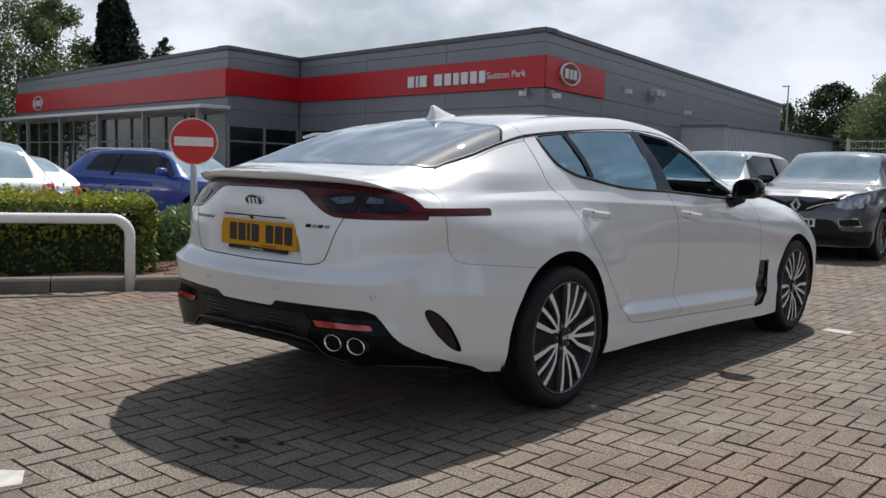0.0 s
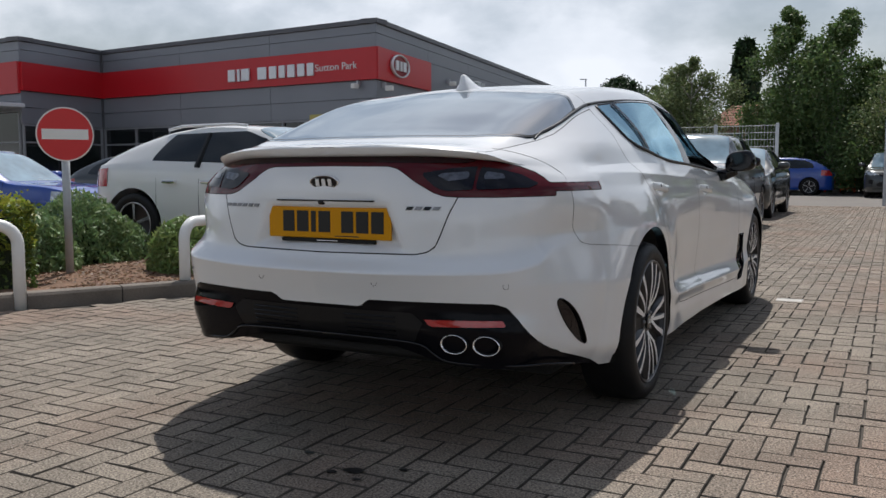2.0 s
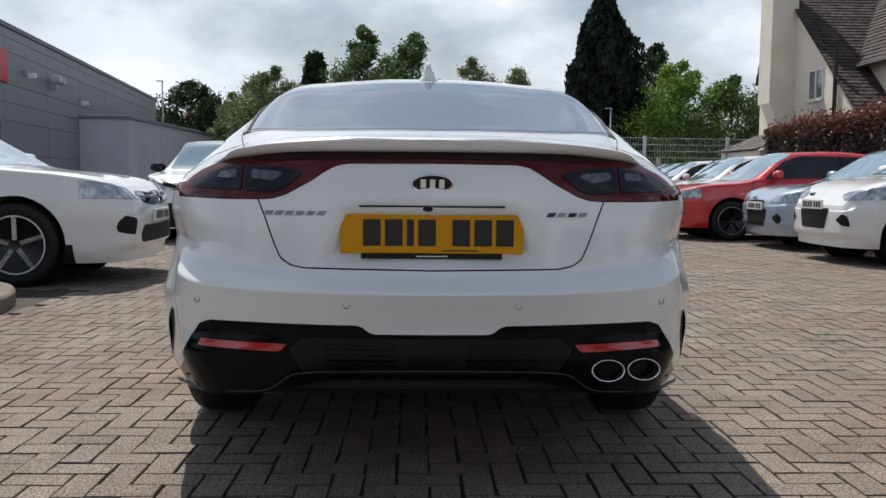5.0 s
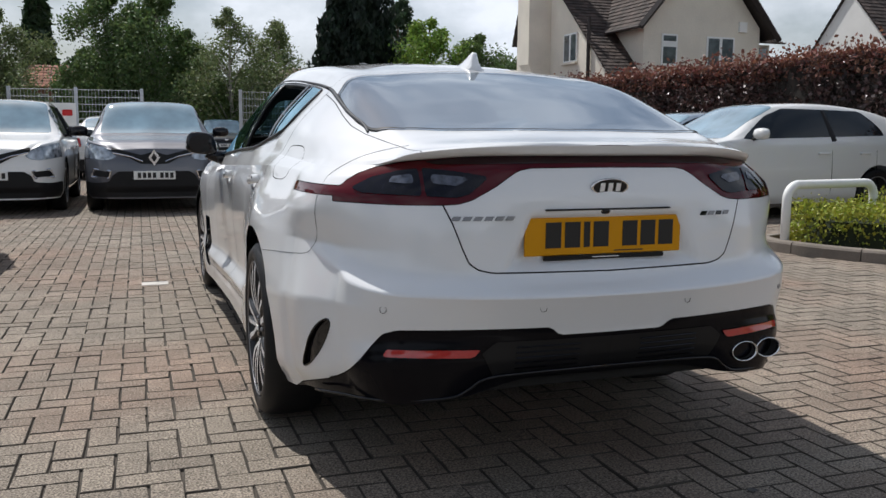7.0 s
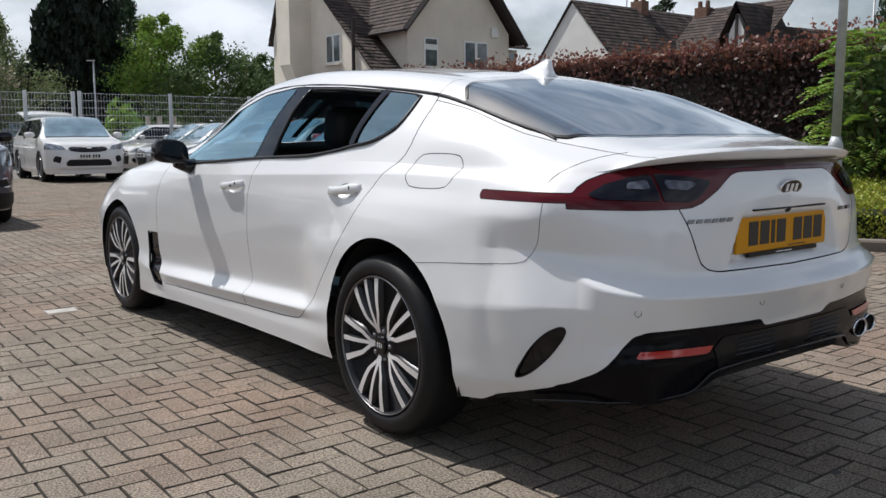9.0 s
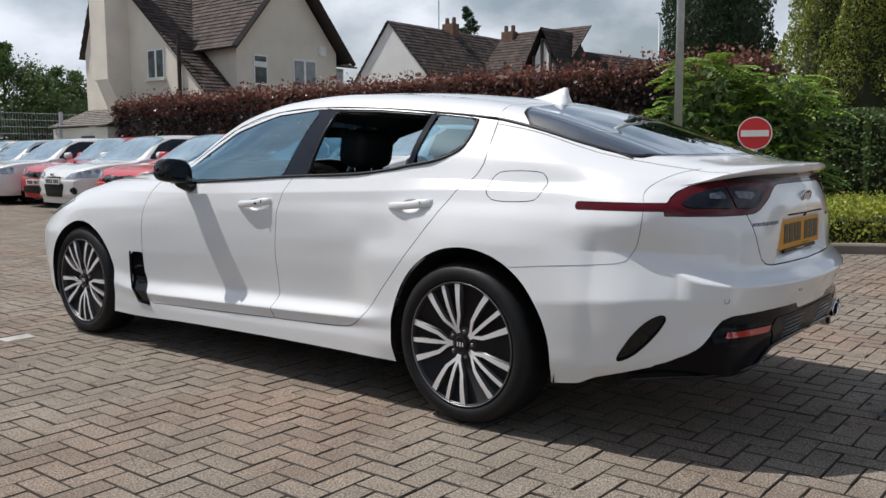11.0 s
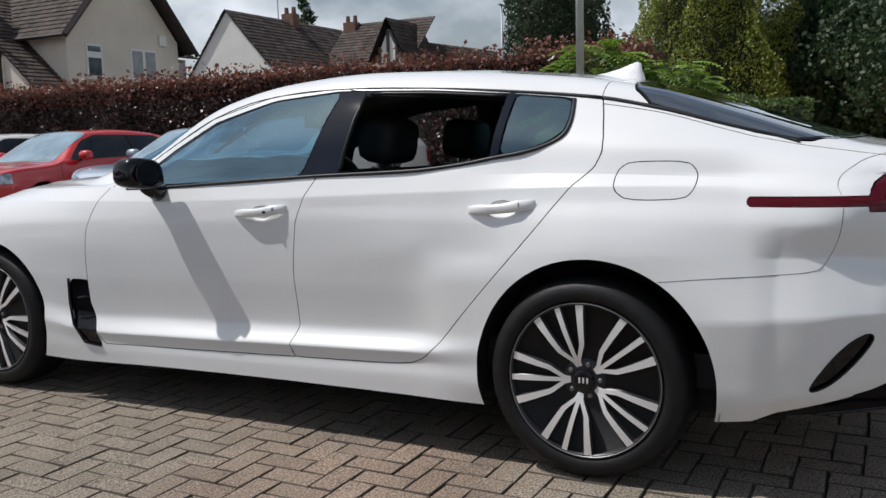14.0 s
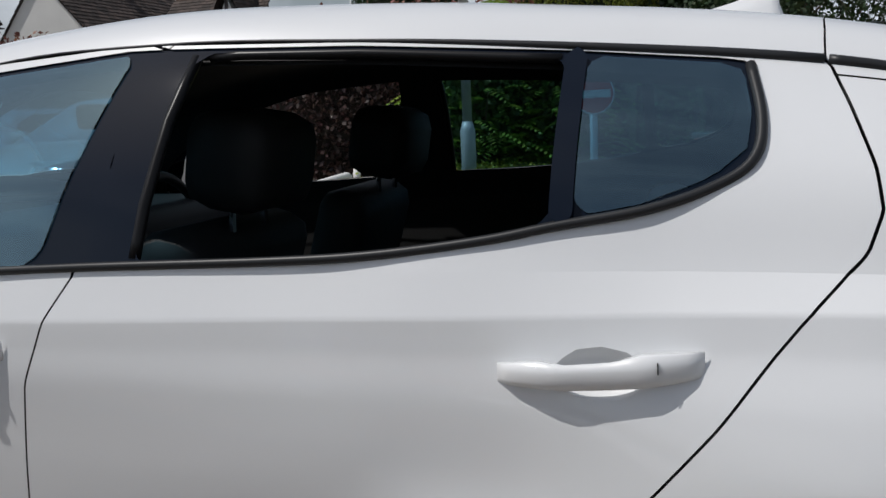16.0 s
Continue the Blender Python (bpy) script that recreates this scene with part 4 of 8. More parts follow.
    for s in (1, -1):
        loop = [(.922, 1.286), (.935, 1.10), (.941, .995)]
        pts = []
        for y, z in catmull(np.linspace(0, 2, 9), np.arange(3), np.array(loop)):
            i = int(np.argmin((top[0][:, 1] - y) ** 2 + (top[0][:, 2] - z) ** 2 + np.where(top[0][:, 0] < .5, 9, 0)))
            pts.append((s * (float(top[0][i, 0]) - .008), y, z))
        part("window_seal", tube(pts, .009, 6), BLACK_TRIM, car, smooth=True)
        rail = []
        for y in np.linspace(.345, .90, 12):
            z = float(np.interp(y, (.337, .643, .872, .91), (1.251, 1.277, 1.287, 1.285)))
            i = int(np.argmin((top[0][:, 1] - y) ** 2 + (top[0][:, 2] - z) ** 2 + np.where(top[0][:, 0] < .5, 9, 0)))
            rail.append((s * (float(top[0][i, 0]) - .012), y, z))
        part("window_seal", tube(rail, .008, 6), BLACK_TRIM, car, smooth=True)
    rear_glass = [(-.01, -.775), (.225, -.759), (.42, -.730), (.53, -.695), (.594, -.632), (.606, -.60), (.624, -.47), (.629, -.27), (.630, -.15), (.58, -.085), (.42, -.045), (-.01, -.02)]
    screen = [(-.01, 2.38), (.45, 2.33), (.70, 2.17), (.685, 2.02), (.60, 1.80), (.585, 1.72), (.3, 1.77), (-.01, 1.785)]
    rg, top_rest = split(top_rest, lambda v: np.where(v[:, 1] > .2, -1, inside(xy(v), rear_glass)), .0015)
    ws, top_rest = split(top_rest, lambda v: np.where(v[:, 1] < 1.2, -1, inside(xy(v), screen)), .0015)
    # rear door frame and boot lid top
    frame_r, top_rest = split(top_rest, lambda v: np.where(v[:, 0] < .50, -1, inside(yz(v), [(1.086, .9), (1.036, .975), (.975, 1.311), (.65, 1.296), (.347, 1.270), (.010, 1.236), (-.010, 1.175),
                                                                                      (-.030, 1.10), (-.034, 1.052), (-.017, 1.005), (.044, .944), (.06, .92)])), .002)
    frame_f, top_rest = split(top_rest, lambda v: np.where(v[:, 0] < .50, -1, inside(yz(v), [(1.088, .9), (1.038, .975), (.977, 1.311), (1.08, 1.3135), (1.38, 1.30), (1.70, 1.222), (1.93, 1.105), (2.1, .99), (2.14, .9)])), .002)
    lid_top, top_rest = split(top_rest, lambda v: np.where(v[:, 1] > .05, -1, inside(xy(v), [(-.01, -1.2), (.535, -1.2), (.545, -.93), (.572, -.80), (.598, -.70), (.622, -.60), (.642, -.47), (.645, -.2), (.648, .012), (.58, .010), (.4, .015), (-.01, .03)])), .0013)

    tub_right, top_right = tub, top_rest
    flap_u, top_rest = split(top_rest, lambda v: np.where(v[:, 0] < .6, -1, flap_in(v)), .0015)
    flap_t, tub_left = split(tub, flap_in, .0015)

    both("body", joined(tub_right, top_right), WHITE, "pearl white body shell", sides=(1,))
    both("body", joined(tub_left, top_rest), WHITE, "pearl white body shell", sides=(-1,))
    both("fuel_flap", joined(flap_u, flap_t), WHITE, "rounded white fuel flap", sides=(-1,))
    doors = {}
    for s in (1, -1):
        doors["front", s] = both("door", joined(d1, frame_f), WHITE, "white front door", sides=(s,))[0]
        doors["rear", s] = both("door", joined(d2, frame_r), WHITE, "white rear door", sides=(s,))[0]
    whole = lambda m: joined(m, mirrored(m))
    boot = mesh_object("boot_lid", *whole(joined(lid, lid_top)), WHITE, car, "white boot lid with a lip spoiler")
    # spoiler lip underside
    lip = []
    edge = np.array([top_section(y, 8)[0] for y in np.linspace(-1.05, -.72, 60)])
    line = top_line()[top_line()[:, 1] < -.6]
    line = line[np.argsort(line[:, 0])]
    for x in np.linspace(-.72, .72, 53):
        a = abs(x)
        yo, zo = float(np.interp(a, edge[:, 0], edge[:, 1])), float(np.interp(a, edge[:, 0], edge[:, 2]))
        yi, zi = float(np.interp(a, line[:, 0], line[:, 1])), float(np.interp(a, line[:, 0], line[:, 2]))
        lip += [(x, yo, zo), (x, yo + .25 * (yi - yo), zo + .72 * (zi - zo)), (x, yi + .004, zi)]
    mesh_object("spoiler_lip", lip, grid_faces(53, 3), WHITE, boot)

    for s in (1, -1):
        both("window_glass", glass_mesh["quarter"], GLASS, "tinted quarter window", doors["rear", s], (s,))
    both("window_glass", glass_mesh["front"], GLASS, "closed tinted window", doors["front", -1], (-1,))
    both("window_glass", glass_mesh["rear"], GLASS, "closed tinted window", doors["rear", 1], (1,))
    mesh_object("rear_screen", *whole(rg), GLASS_REAR, car, "tinted sloping rear window")
    mesh_object("windscreen", *whole(ws), GLASS, car, "clear windscreen")
    band = [(-.01, -.765), (.225, -.749), (.42, -.720), (.53, -.685), (.588, -.622), (.602, -.59), (.6215, -.47), (.6265, -.27), (.6275, -.155), (.573, -.092), (.415, -.052), (-.01, -.028)]
    edge = split(offset_mesh(rg, -.004), lambda v: -inside(xy(v), band))[0]
    mesh_object("screen_border", *whole(edge), BLACK_TRIM, car, "black ceramic border")

    # seams on the bumper and quarter: thin dark bars painting the shade of the gaps
    def seam(pts, name="seam", r=.0011):
        for s in (1, -1):
            bm = tube([(s * p[0], p[1], p[2]) for p in pts], r, 5)
            part(name, bm, SHADOW_GAP, car)
    bump = catmull(np.linspace(0, 5, 40), np.arange(6), np.array([(-.24, .662), (-.45, .682), (-.67, .698), (-.725, .727), (-.737, .80), (-.735, .884)]))
    seam([(surface_x(tv, y, z) + .0004, y, z) for y, z in bump], r=.0008)
    bump2 = [(surface_x(tv, -.728, .917), -.728, .917), (surface_x(tv, -.716, .942), -.716, .942)]
    uv = top[0]
    up = [(.723, -.721), (.669, -.752), (.608, -.786), (.549, -.837)]
    pts = list(bump2)
    for x, y in up:
        sec = top_section(y, 90)[::-1]
        x = min(x, float(sec[-1, 0]) - .003)
        pts.append((x, y, float(np.interp(x, sec[:, 0], sec[:, 2])) + .0004))
    seam(catmull(np.linspace(0, len(pts) - 1, 30), np.arange(len(pts)), np.array(pts)), r=.0008)
    # dark roof mouldings from the windscreen pillar over the doors to the rear window
    ry = np.array([-.60, -.53, -.41, -.18, .02, .347, .65, .975, 1.16, 1.45, 1.70, 1.90, 2.02])
    rz = np.array([1.066, 1.090, 1.121, 1.187, 1.232, 1.270, 1.296, 1.3115, 1.312, 1.288, 1.222, 1.12, 1.045])
    rw = np.array([.009, .013, .014, .015, .015, .012, .006, .005, .005, .005, .005, .005, .005])
    def moulding(lo, hi):
        pts, rad = [], []
        for y in np.linspace(lo, hi, 46):
            sec = top_section(y, 240)
            z = float(pchip(np.array([y]), ry, rz)[0])
            k = max(1, int(np.argmax(sec[:, 2] >= z)))
            u = (z - sec[k - 1, 2]) / max(1e-6, sec[k, 2] - sec[k - 1, 2])
            pts.append((float(sec[k - 1, 0] + u * (sec[k, 0] - sec[k - 1, 0])), y, z))
            rad.append(float(np.interp(y, ry, rw)) * .5)
        for s in (1, -1):
            part("roof_moulding", tube([(s * x, y, z) for x, y, z in pts], rad, 8), SEAL, car, "dark roof moulding", smooth=True)
    moulding(-.60, .008)
    moulding(.013, 2.0)
    # bright strip under the windows
    for s in (1, -1):
        pts = []
        for y, z in ((2.03, .938), (1.82, .942), (1.413, .965), (1.04, .984), (.712, .996), (.564, 1.005), (.423, 1.022), (.33, 1.039), (.215, 1.058), (.135, 1.085), (.096, 1.115), (.0875, 1.163), (.0985, 1.230)):
            i = int(np.argmin((uv[:, 1] - y) ** 2 + (uv[:, 2] - z) ** 2 + np.where(uv[:, 0] < .5, 9, 0)))
            pts.append((s * (float(uv[i, 0]) + .003), y, z))
        pp = catmull(np.linspace(0, len(pts) - 1, 60), np.arange(len(pts)), np.array(pts))
        part("belt_strip", tube(pp, .0068, 8), SEAL, car, "dark belt strip under the windows", smooth=True)

    # dark lining behind the gaps and round the cabin
    full = clip(*tub_grid(120, 50), arch(tub_grid(120, 50)[0]) - .03)
    cut = np.maximum(np.where(full[0][:, 1] > -.7, -1, inside(xz(full[0]), [(-.3, .68), (.37, .68), (.29, .865), (-.3, .865)])),
                     np.maximum(*[.075 - np.hypot(full[0][:, 1] - c[0], full[0][:, 2] - c[1]) for c in cups.values()]))
    full = clip(*full, -cut)
    both("lining", offset_mesh(full, -.014 if offset_mesh(full, .01)[0][:, 0].max() > full[0][:, 0].max() else .014), SHADOW_GAP)
    topc = top_grid(110, 40)
    open_field = lambda v: np.maximum(np.where(v[:, 0] < .5, -1, inside(yz(v), dlo) - .012),
                                      np.maximum(np.where(v[:, 1] > .2, -1, inside(xy(v), rear_glass) - .03), np.where(v[:, 1] < 1.2, -1, inside(xy(v), screen) - .03)))
    lin = clip(*topc, -open_field(topc[0]))
    lin = clip(*lin, 2.3 - lin[0][:, 1])
    lin = clip(*lin, lin[0][:, 1] + .8)
    sgn = 1 if offset_mesh(topc, .01)[0][:, 2].max() > topc[0][:, 2].max() else -1
    both("headlining", offset_mesh(lin, -.022 * sgn), CABIN, "dark headlining and pillar trim")
    # pillar linings between the panes
    pil = {"b": [(1.115, .97), (1.04, 1.32), (.93, 1.32), (.945, .97)], "c": [(.36, 1.0), (.352, 1.29), (.328, 1.29), (.335, 1.0)]}
    for poly in pil.values():
        m = split(topc, lambda v: np.where(v[:, 0] < .5, -1, inside(yz(v), poly)))[0]
        both("pillar_trim", offset_mesh(m, -.02 * sgn), CABIN)

    # lamps
    lamp_ob = both("rear_lamp", lamp, LAMP_RED, "dark red wrap-round rear lamp")
    inner_polys = (("lens", [(.548, .890), (.70, .896), (.722, .909), (.665, .940), (.60, .958), (.548, .966)], LAMP_CLEAR), ("lens", [(.362, .944), (.45, .959), (.538, .967), (.539, .890), (.455, .886), (.42, .897)], LAMP_CLEAR),
                   ("smoked_band", [(-.01, 1.004), (.40, 1.0), (.53, .987), (.50, .977), (.30, .980), (-.01, .984)], LAMP_DARK),
                   ("lens_core", [(.565, .922), (.63, .926), (.615, .942), (.565, .950)], LAMP_PALE), ("lens_core", [(.41, .942), (.52, .950), (.518, .925), (.455, .918)], LAMP_PALE))
    sg = -1 if offset_mesh(lamp, .01)[0][:, 1].min() > lamp[0][:, 1].min() else 1
    for name, poly, mat in inner_polys:
        m = split(lamp, lambda v: np.minimum(inside(xz(v), poly), -v[:, 1] - .79))[0]
        lift = .005 if mat is LAMP_PALE else .0035 if mat is LAMP_CLEAR else .0018
        for s, ob in zip((1, -1), lamp_ob):
            both(name, offset_mesh(m, lift * sg), mat, "", ob, (s,))
    # lower valance, reflectors, exhaust tips
    val = mesh_object("valance", *whole(valance), VALANCE, car, "gloss black rear valance")
    for s in (1, -1):
        m = split(tub_grid(250, 100), lambda v: np.where(v[:, 1] > -.8, -1, inside(xz(v), [(.405, .462), (.425, .440), (.672, .446), (.66, .466)])))[0]
        both("reflector", offset_mesh(m, .006 * sg), REFLECT_RED, "long red reflector", val, (s,))
    m = split(tub_grid(250, 100), lambda v: np.where(v[:, 1] > -.8, -1, inside(xz(v), [(-.01, .482), (.36, .482), (.40, .45), (.36, .375), (-.01, .375)])))[0]
    mesh_object("mesh_panel", *whole(offset_mesh(m, .003 * sg)), BLACK_TRIM, val, "fine black mesh")
    for i in range(5):
        z = .40 + .016 * i
        for s in (1, -1):
            pts = [(s * x, surface_y(tv, x, z) - .006, z) for x in np.linspace(.10, .30, 7)]
            part("mesh_bar", tube(pts, .0022, 4), BLACK_GLOSS, val)
    ridge = [(.84, -.73, .285), (.80, -.83, .300), (.72, -.925, .308), (.60, -.99, .314), (.48, -1.022, .322), (.43, -1.032, .345), (.39, -1.042, .372), (.30, -1.05, .382), (0, -1.056, .386)]
    for s in (1, -1):
        pp = catmull(np.linspace(0, 8, 40), np.arange(9), np.array([(s * a, b - .006, c) for a, b, c in ridge]))
        part("valance_ridge", tube(pp, .005, 6), BLACK_GLOSS, val, smooth=True)
    for x in (.508, .616):
        bm = lathe([(0, .050), (-.004, .0545), (.0, .056), (.007, .056), (.01, .047)], 36, "z", close=True)
        pose_m = Matrix.Translation((x, -1.044 + (x - .508) * .19, .385)) @ Matrix.Rotation(radians(-90), 4, "X") @ Matrix.Diagonal((.87, .58, 1, 1))
        bmesh.ops.transform(bm, matrix=pose_m, verts=bm.verts)
        tip = part("exhaust_tip", bm, CHROME, car, "chrome oval exhaust tip", smooth=True)
        sleeve = lathe([(.007, .0552), (.08, .05), (.08, .044), (.01, .047)], 30, "z", close=True)
        bmesh.ops.transform(sleeve, matrix=pose_m, verts=sleeve.verts)
        part("sleeve", sleeve, SHADOW_GAP, tip, smooth=True)
        bm = lathe([(.03, .047), (.032, .001)], 24, "z")
        bmesh.ops.transform(bm, matrix=pose_m, verts=bm.verts)
        part("dark_bore", bm, SHADOW_GAP, tip)
    both("corner_slot", offset_mesh(slot, -.010 * sg), BLACK_GLOSS, "teardrop black air slot")
    for s in (1, -1):
        pts = [(s * (surface_x(tv, y, z) + .0005), y, z) for y, z in slot_r]
        part("slot_rim", tube(pts + pts[:1], .003, 5, caps=False), BLACK_GLOSS, car, smooth=True)
        both("wing_vent", offset_mesh(vent, -.005 * sg), BLACK_GLOSS, "dark vent behind the front wheel", sides=(s,))
        for zz in (.380, .465):
            y0 = 2.243 if zz > .42 else 2.212
            fin = [(s * (surface_x(tv, y, zz) + o), y, zz + dz) for y, o, dz in ((y0, -.004, .004), (y0 + .05, -.002, .0), (y0 + .105, -.012, -.012))]
            part("vent_fin", tube(fin, [.004, .008, .005], 6), BLACK_GLOSS, car, smooth=True)
        bm = tube([(s * (surface_x(tv, y, z) + .002), y, z) for y, z in ((2.352, .548), (2.357, .44), (2.322, .345), (2.262, .270), (2.165, .262))], .006, 6)
        part("vent_edge", bm, BLACK_GLOSS, car, smooth=True)

    # parking sensors
    for x in (-.672, -.235, .24, .672):
        y = surface_y(tv, x, .58)
        bm = lathe([(0, .0105), (-.0012, .0105), (-.0012, .0095), (0, .0095)], 20, "z", close=True)
        yaw = math.atan2((surface_y(tv, abs(x) + .03, .58) - surface_y(tv, abs(x) - .03, .58)), .06) * (1 if x > 0 else -1)
        bmesh.ops.transform(bm, matrix=Matrix.Translation((x, y, .58)) @ Matrix.Rotation(yaw, 4, "Z") @ Matrix.Rotation(radians(-90), 4, "X"), verts=bm.verts)
        part("parking_sensor", bm, SHADOW_GAP, car, "small round parking sensor")

    # number plate, badge, handle recess, lettering shapes
    plate = part("number_plate", box(-.260, .260, -1.026, -1.017, .716, .827, .003), PLATE_YELLOW, car, "yellow rear number plate with black bars")
    x = -.195
    for w in (.05, .05, .02, .05, 0, .05, .05, .05):
        if w == 0:
            x += .035
            continue
        part("bar", box(x, x + w, -1.0275, -1.0255, .738, .813), INK, plate)
        x += w + .012
    surround = part("plate_surround", box(-.2, .2, -1.031, -1.021, .702, .7155, .002), BLACK_TRIM, plate, "black strip with small white print")
    part("print_bar", box(-.045, .045, -1.0320, -1.0305, .7075, .7105), PLATE_WHITE, surround)
    part("print_bar", box(.03, .13, -1.0268, -1.0255, .7235, .727), INK, plate)
    part("boot_handle", box(-.205, .205, -1.052, -1.015, .848, .853, .002), SHADOW_GAP, boot, "dark grip slot over the plate")
    bm = lathe([(0, .019), (.010, .017), (.016, .008)], 20, "z")
    bmesh.ops.transform(bm, matrix=Matrix.Translation((-.012, -1.035, .846)) @ Matrix.Rotation(radians(90), 4, "X") @ Matrix.Diagonal((1, .6, 1, 1)), verts=bm.verts)
    part("camera_lens", bm, BLACK_GLOSS, boot, smooth=True)
    tilt = Matrix.Translation((0, -1.043, .915)) @ Matrix.Rotation(radians(90 + 14), 4, "X")
    bm = lathe([(-.004, .062), (.003, .062), (.006, .058), (.003, .054)], 48, "z")
    bmesh.ops.transform(bm, matrix=tilt @ Matrix.Diagonal((1, .42, 1, 1)), verts=bm.verts)
    badge = part("badge", bm, CHROME, boot, "oval black badge with a chrome rim", smooth=True)
    bm = lathe([(0, .056), (.0045, .055)], 40, "z")
    bmesh.ops.transform(bm, matrix=tilt @ Matrix.Diagonal((1, .40, 1, 1)), verts=bm.verts)
    part("badge_face", bm, BLACK_GLOSS, badge)
    for bx in (-.026, .0, .026):
        bm = box(bx - .0075, bx + .0075, -.0125, .0125, .004, .0065, .001)
        bmesh.ops.transform(bm, matrix=tilt, verts=bm.verts)
        part("badge_bar", bm, SILVER, badge)
    for x0, x1, z0, n in ((-.478, -.295, .828, 6), (.322, .446, .828, 4)):
        for k in range(n):
            a = x0 + (x1 - x0) * k / n
            b = a + (x1 - x0) / n * .72
            mat = DISC if (k % 2 or x0 < 0) else BLACK_GLOSS
            yy = surface_y(tv, (a + b) / 2, z0) - .001
            yy2 = surface_y(tv, b, z0) - .001
            bm = bmesh.new()
            for q in ((a, z0 - .005), (b, z0 - .005), (b + .008, z0 + .007), (a + .008, z0 + .007)):
                bm.verts.new((q[0], surface_y(tv, q[0], q[1]) - .0035, q[1]))
            bm.faces.new(bm.verts[:])
            ext = bmesh.ops.extrude_face_region(bm, geom=bm.faces[:])
            bmesh.ops.translate(bm, verts=[v for v in ext["geom"] if isinstance(v, bmesh.types.BMVert)], vec=(0, .004, 0))
            part("emblem_bar", bm, mat, boot, "small chrome lettering shape")

    # shark-fin aerial
    bm = bmesh.new()
    rows = []
    for y, w, z in ((.265, .004, 1.347), (.23, .020, 1.351), (.18, .028, 1.358), (.13, .031, 1.370), (.09, .030, 1.384), (.062, .027, 1.392), (.050, .027, 1.387), (.046, .032, 1.36), (.036, .036, 1.335)):
        zb = float(np.interp(y, [-.15, .08, .33], [1.274, 1.326, 1.358])) - .004
        rows.append([bm.verts.new(p) for p in ((-w - .014, y, zb), (-w * .62, y, zb + (z - zb) * .5), (-w * .30, y, z), (w * .30, y, z), (w * .62, y, zb + (z - zb) * .5), (w + .014, y, zb))])
    for a, b in zip(rows, rows[1:]):
        for k in range(5):
            bm.faces.new((a[k], a[k + 1], b[k + 1], b[k]))
    bm.faces.new(rows[-1])
    bm.faces.new(rows[0])
    part("aerial_fin", bm, WHITE, car, "white shark-fin aerial", smooth=True)

    # door mirrors and handles
    for s in (1, -1):
        door = doors["front", s]
        bm = bmesh.new()
        bmesh.ops.create_icosphere(bm, subdivisions=3, radius=1.0)
        for v in bm.verts:
            c = Vector([math.copysign(abs(k) ** .62, k) for k in v.co])
            f = 1.0 if c.y > 0 else .45
            v.co = Vector((s * (.985 + c.x * .080 * (1 - .12 * c.z)), 1.79 + c.y * .088 * f + .02 * c.x, 1.006 + c.z * .062 + .008 * c.x))
        shell = part("mirror", bm, BLACK_GLOSS, door, "gloss black door mirror", smooth=True)
        bm = lathe([(0, .085), (.003, .08)], 28, "z")
        bmesh.ops.transform(bm, matrix=Matrix.Translation((s * .985, 1.746, 1.006)) @ Matrix.Rotation(radians(90), 4, "X") @ Matrix.Diagonal((.84, .64, 1, 1)), verts=bm.verts)
        part("mirror_glass", bm, BLACK_GLOSS, shell)
        bm = tube([(s * .86, 1.83, .925), (s * .90, 1.81, .93), (s * .955, 1.80, .952)], [.045, .034, .03], 10)
        part("mirror_foot", bm, BLACK_GLOSS, shell, smooth=True)
        for key, y0, y1, z0, z1 in (("rear", .392, .150, .868, .889), ("front", 1.402, 1.150, .842, .864)):
            dd = doors[key, s]
            n = 14
            bm = bmesh.new()
            rows = []
            for k in range(n + 1):
                u = k / n
                y, z = y0 + (y1 - y0) * u, z0 + (z1 - z0) * u
                sx = surface_x(tv, y, z)
                out = .003 + .027 * min(1, 3.6 * u, 4.0 * (1 - u)) ** .6
                h = .008 + .0125 * math.sin(math.pi * (.06 + .80 * u)) ** .7
                rows.append([bm.verts.new((s * (sx + o), y, z + dz)) for o, dz in ((out * .45, h * (1.0 - .6 * math.exp(-((u - .46) / .20) ** 4))), (out * .9, h * (.9 - .25 * math.exp(-((u - .46) / .20) ** 4))), (out, h * .15), (out, -h * .5), (out * .85, -h * .95), (out * .40, -h))])
            for a, b in zip(rows, rows[1:]):
                for k in range(6):
                    bm.faces.new((a[k], a[(k + 1) % 6], b[(k + 1) % 6], b[k]))
            bm.faces.new(rows[0])
            bm.faces.new(rows[-1])
            hd = part("door_handle", bm, WHITE, dd, "white pull handle", smooth=True)
            both("hand_cup", cup_mesh[key], WHITE, "", dd, (s,))
            if key == "front" and s < 0:
                lock = box(s * (surface_x(tv, 1.235, .853) + .033) - .002, s * (surface_x(tv, 1.235, .853) + .033) + .002, 1.228, 1.242, .848, .857, .001)
                part("lock_cover", lock, BLACK_GLOSS, hd)
            part("handle_joint", box(s * (surface_x(tv, y1 + .05, z1) + .022) - .009, s * (surface_x(tv, y1 + .05, z1) + .022) + .0085, y1 + .049, y1 + .0502, z1 - .007, z1 + .006), SHADOW_GAP, hd)
        # headlamp edge at the nose
        m = split(tub_grid(250, 100), lambda v: np.where(v[:, 1] < 3.0, -1, inside(yz(v), [(3.02, .815), (3.3, .72), (3.55, .70), (3.55, .79), (3.3, .83), (3.1, .85)])))[0]
        both("headlamp", offset_mesh(m, .004 * sg), HEADLAMP, "clear headlamp", sides=(s,))

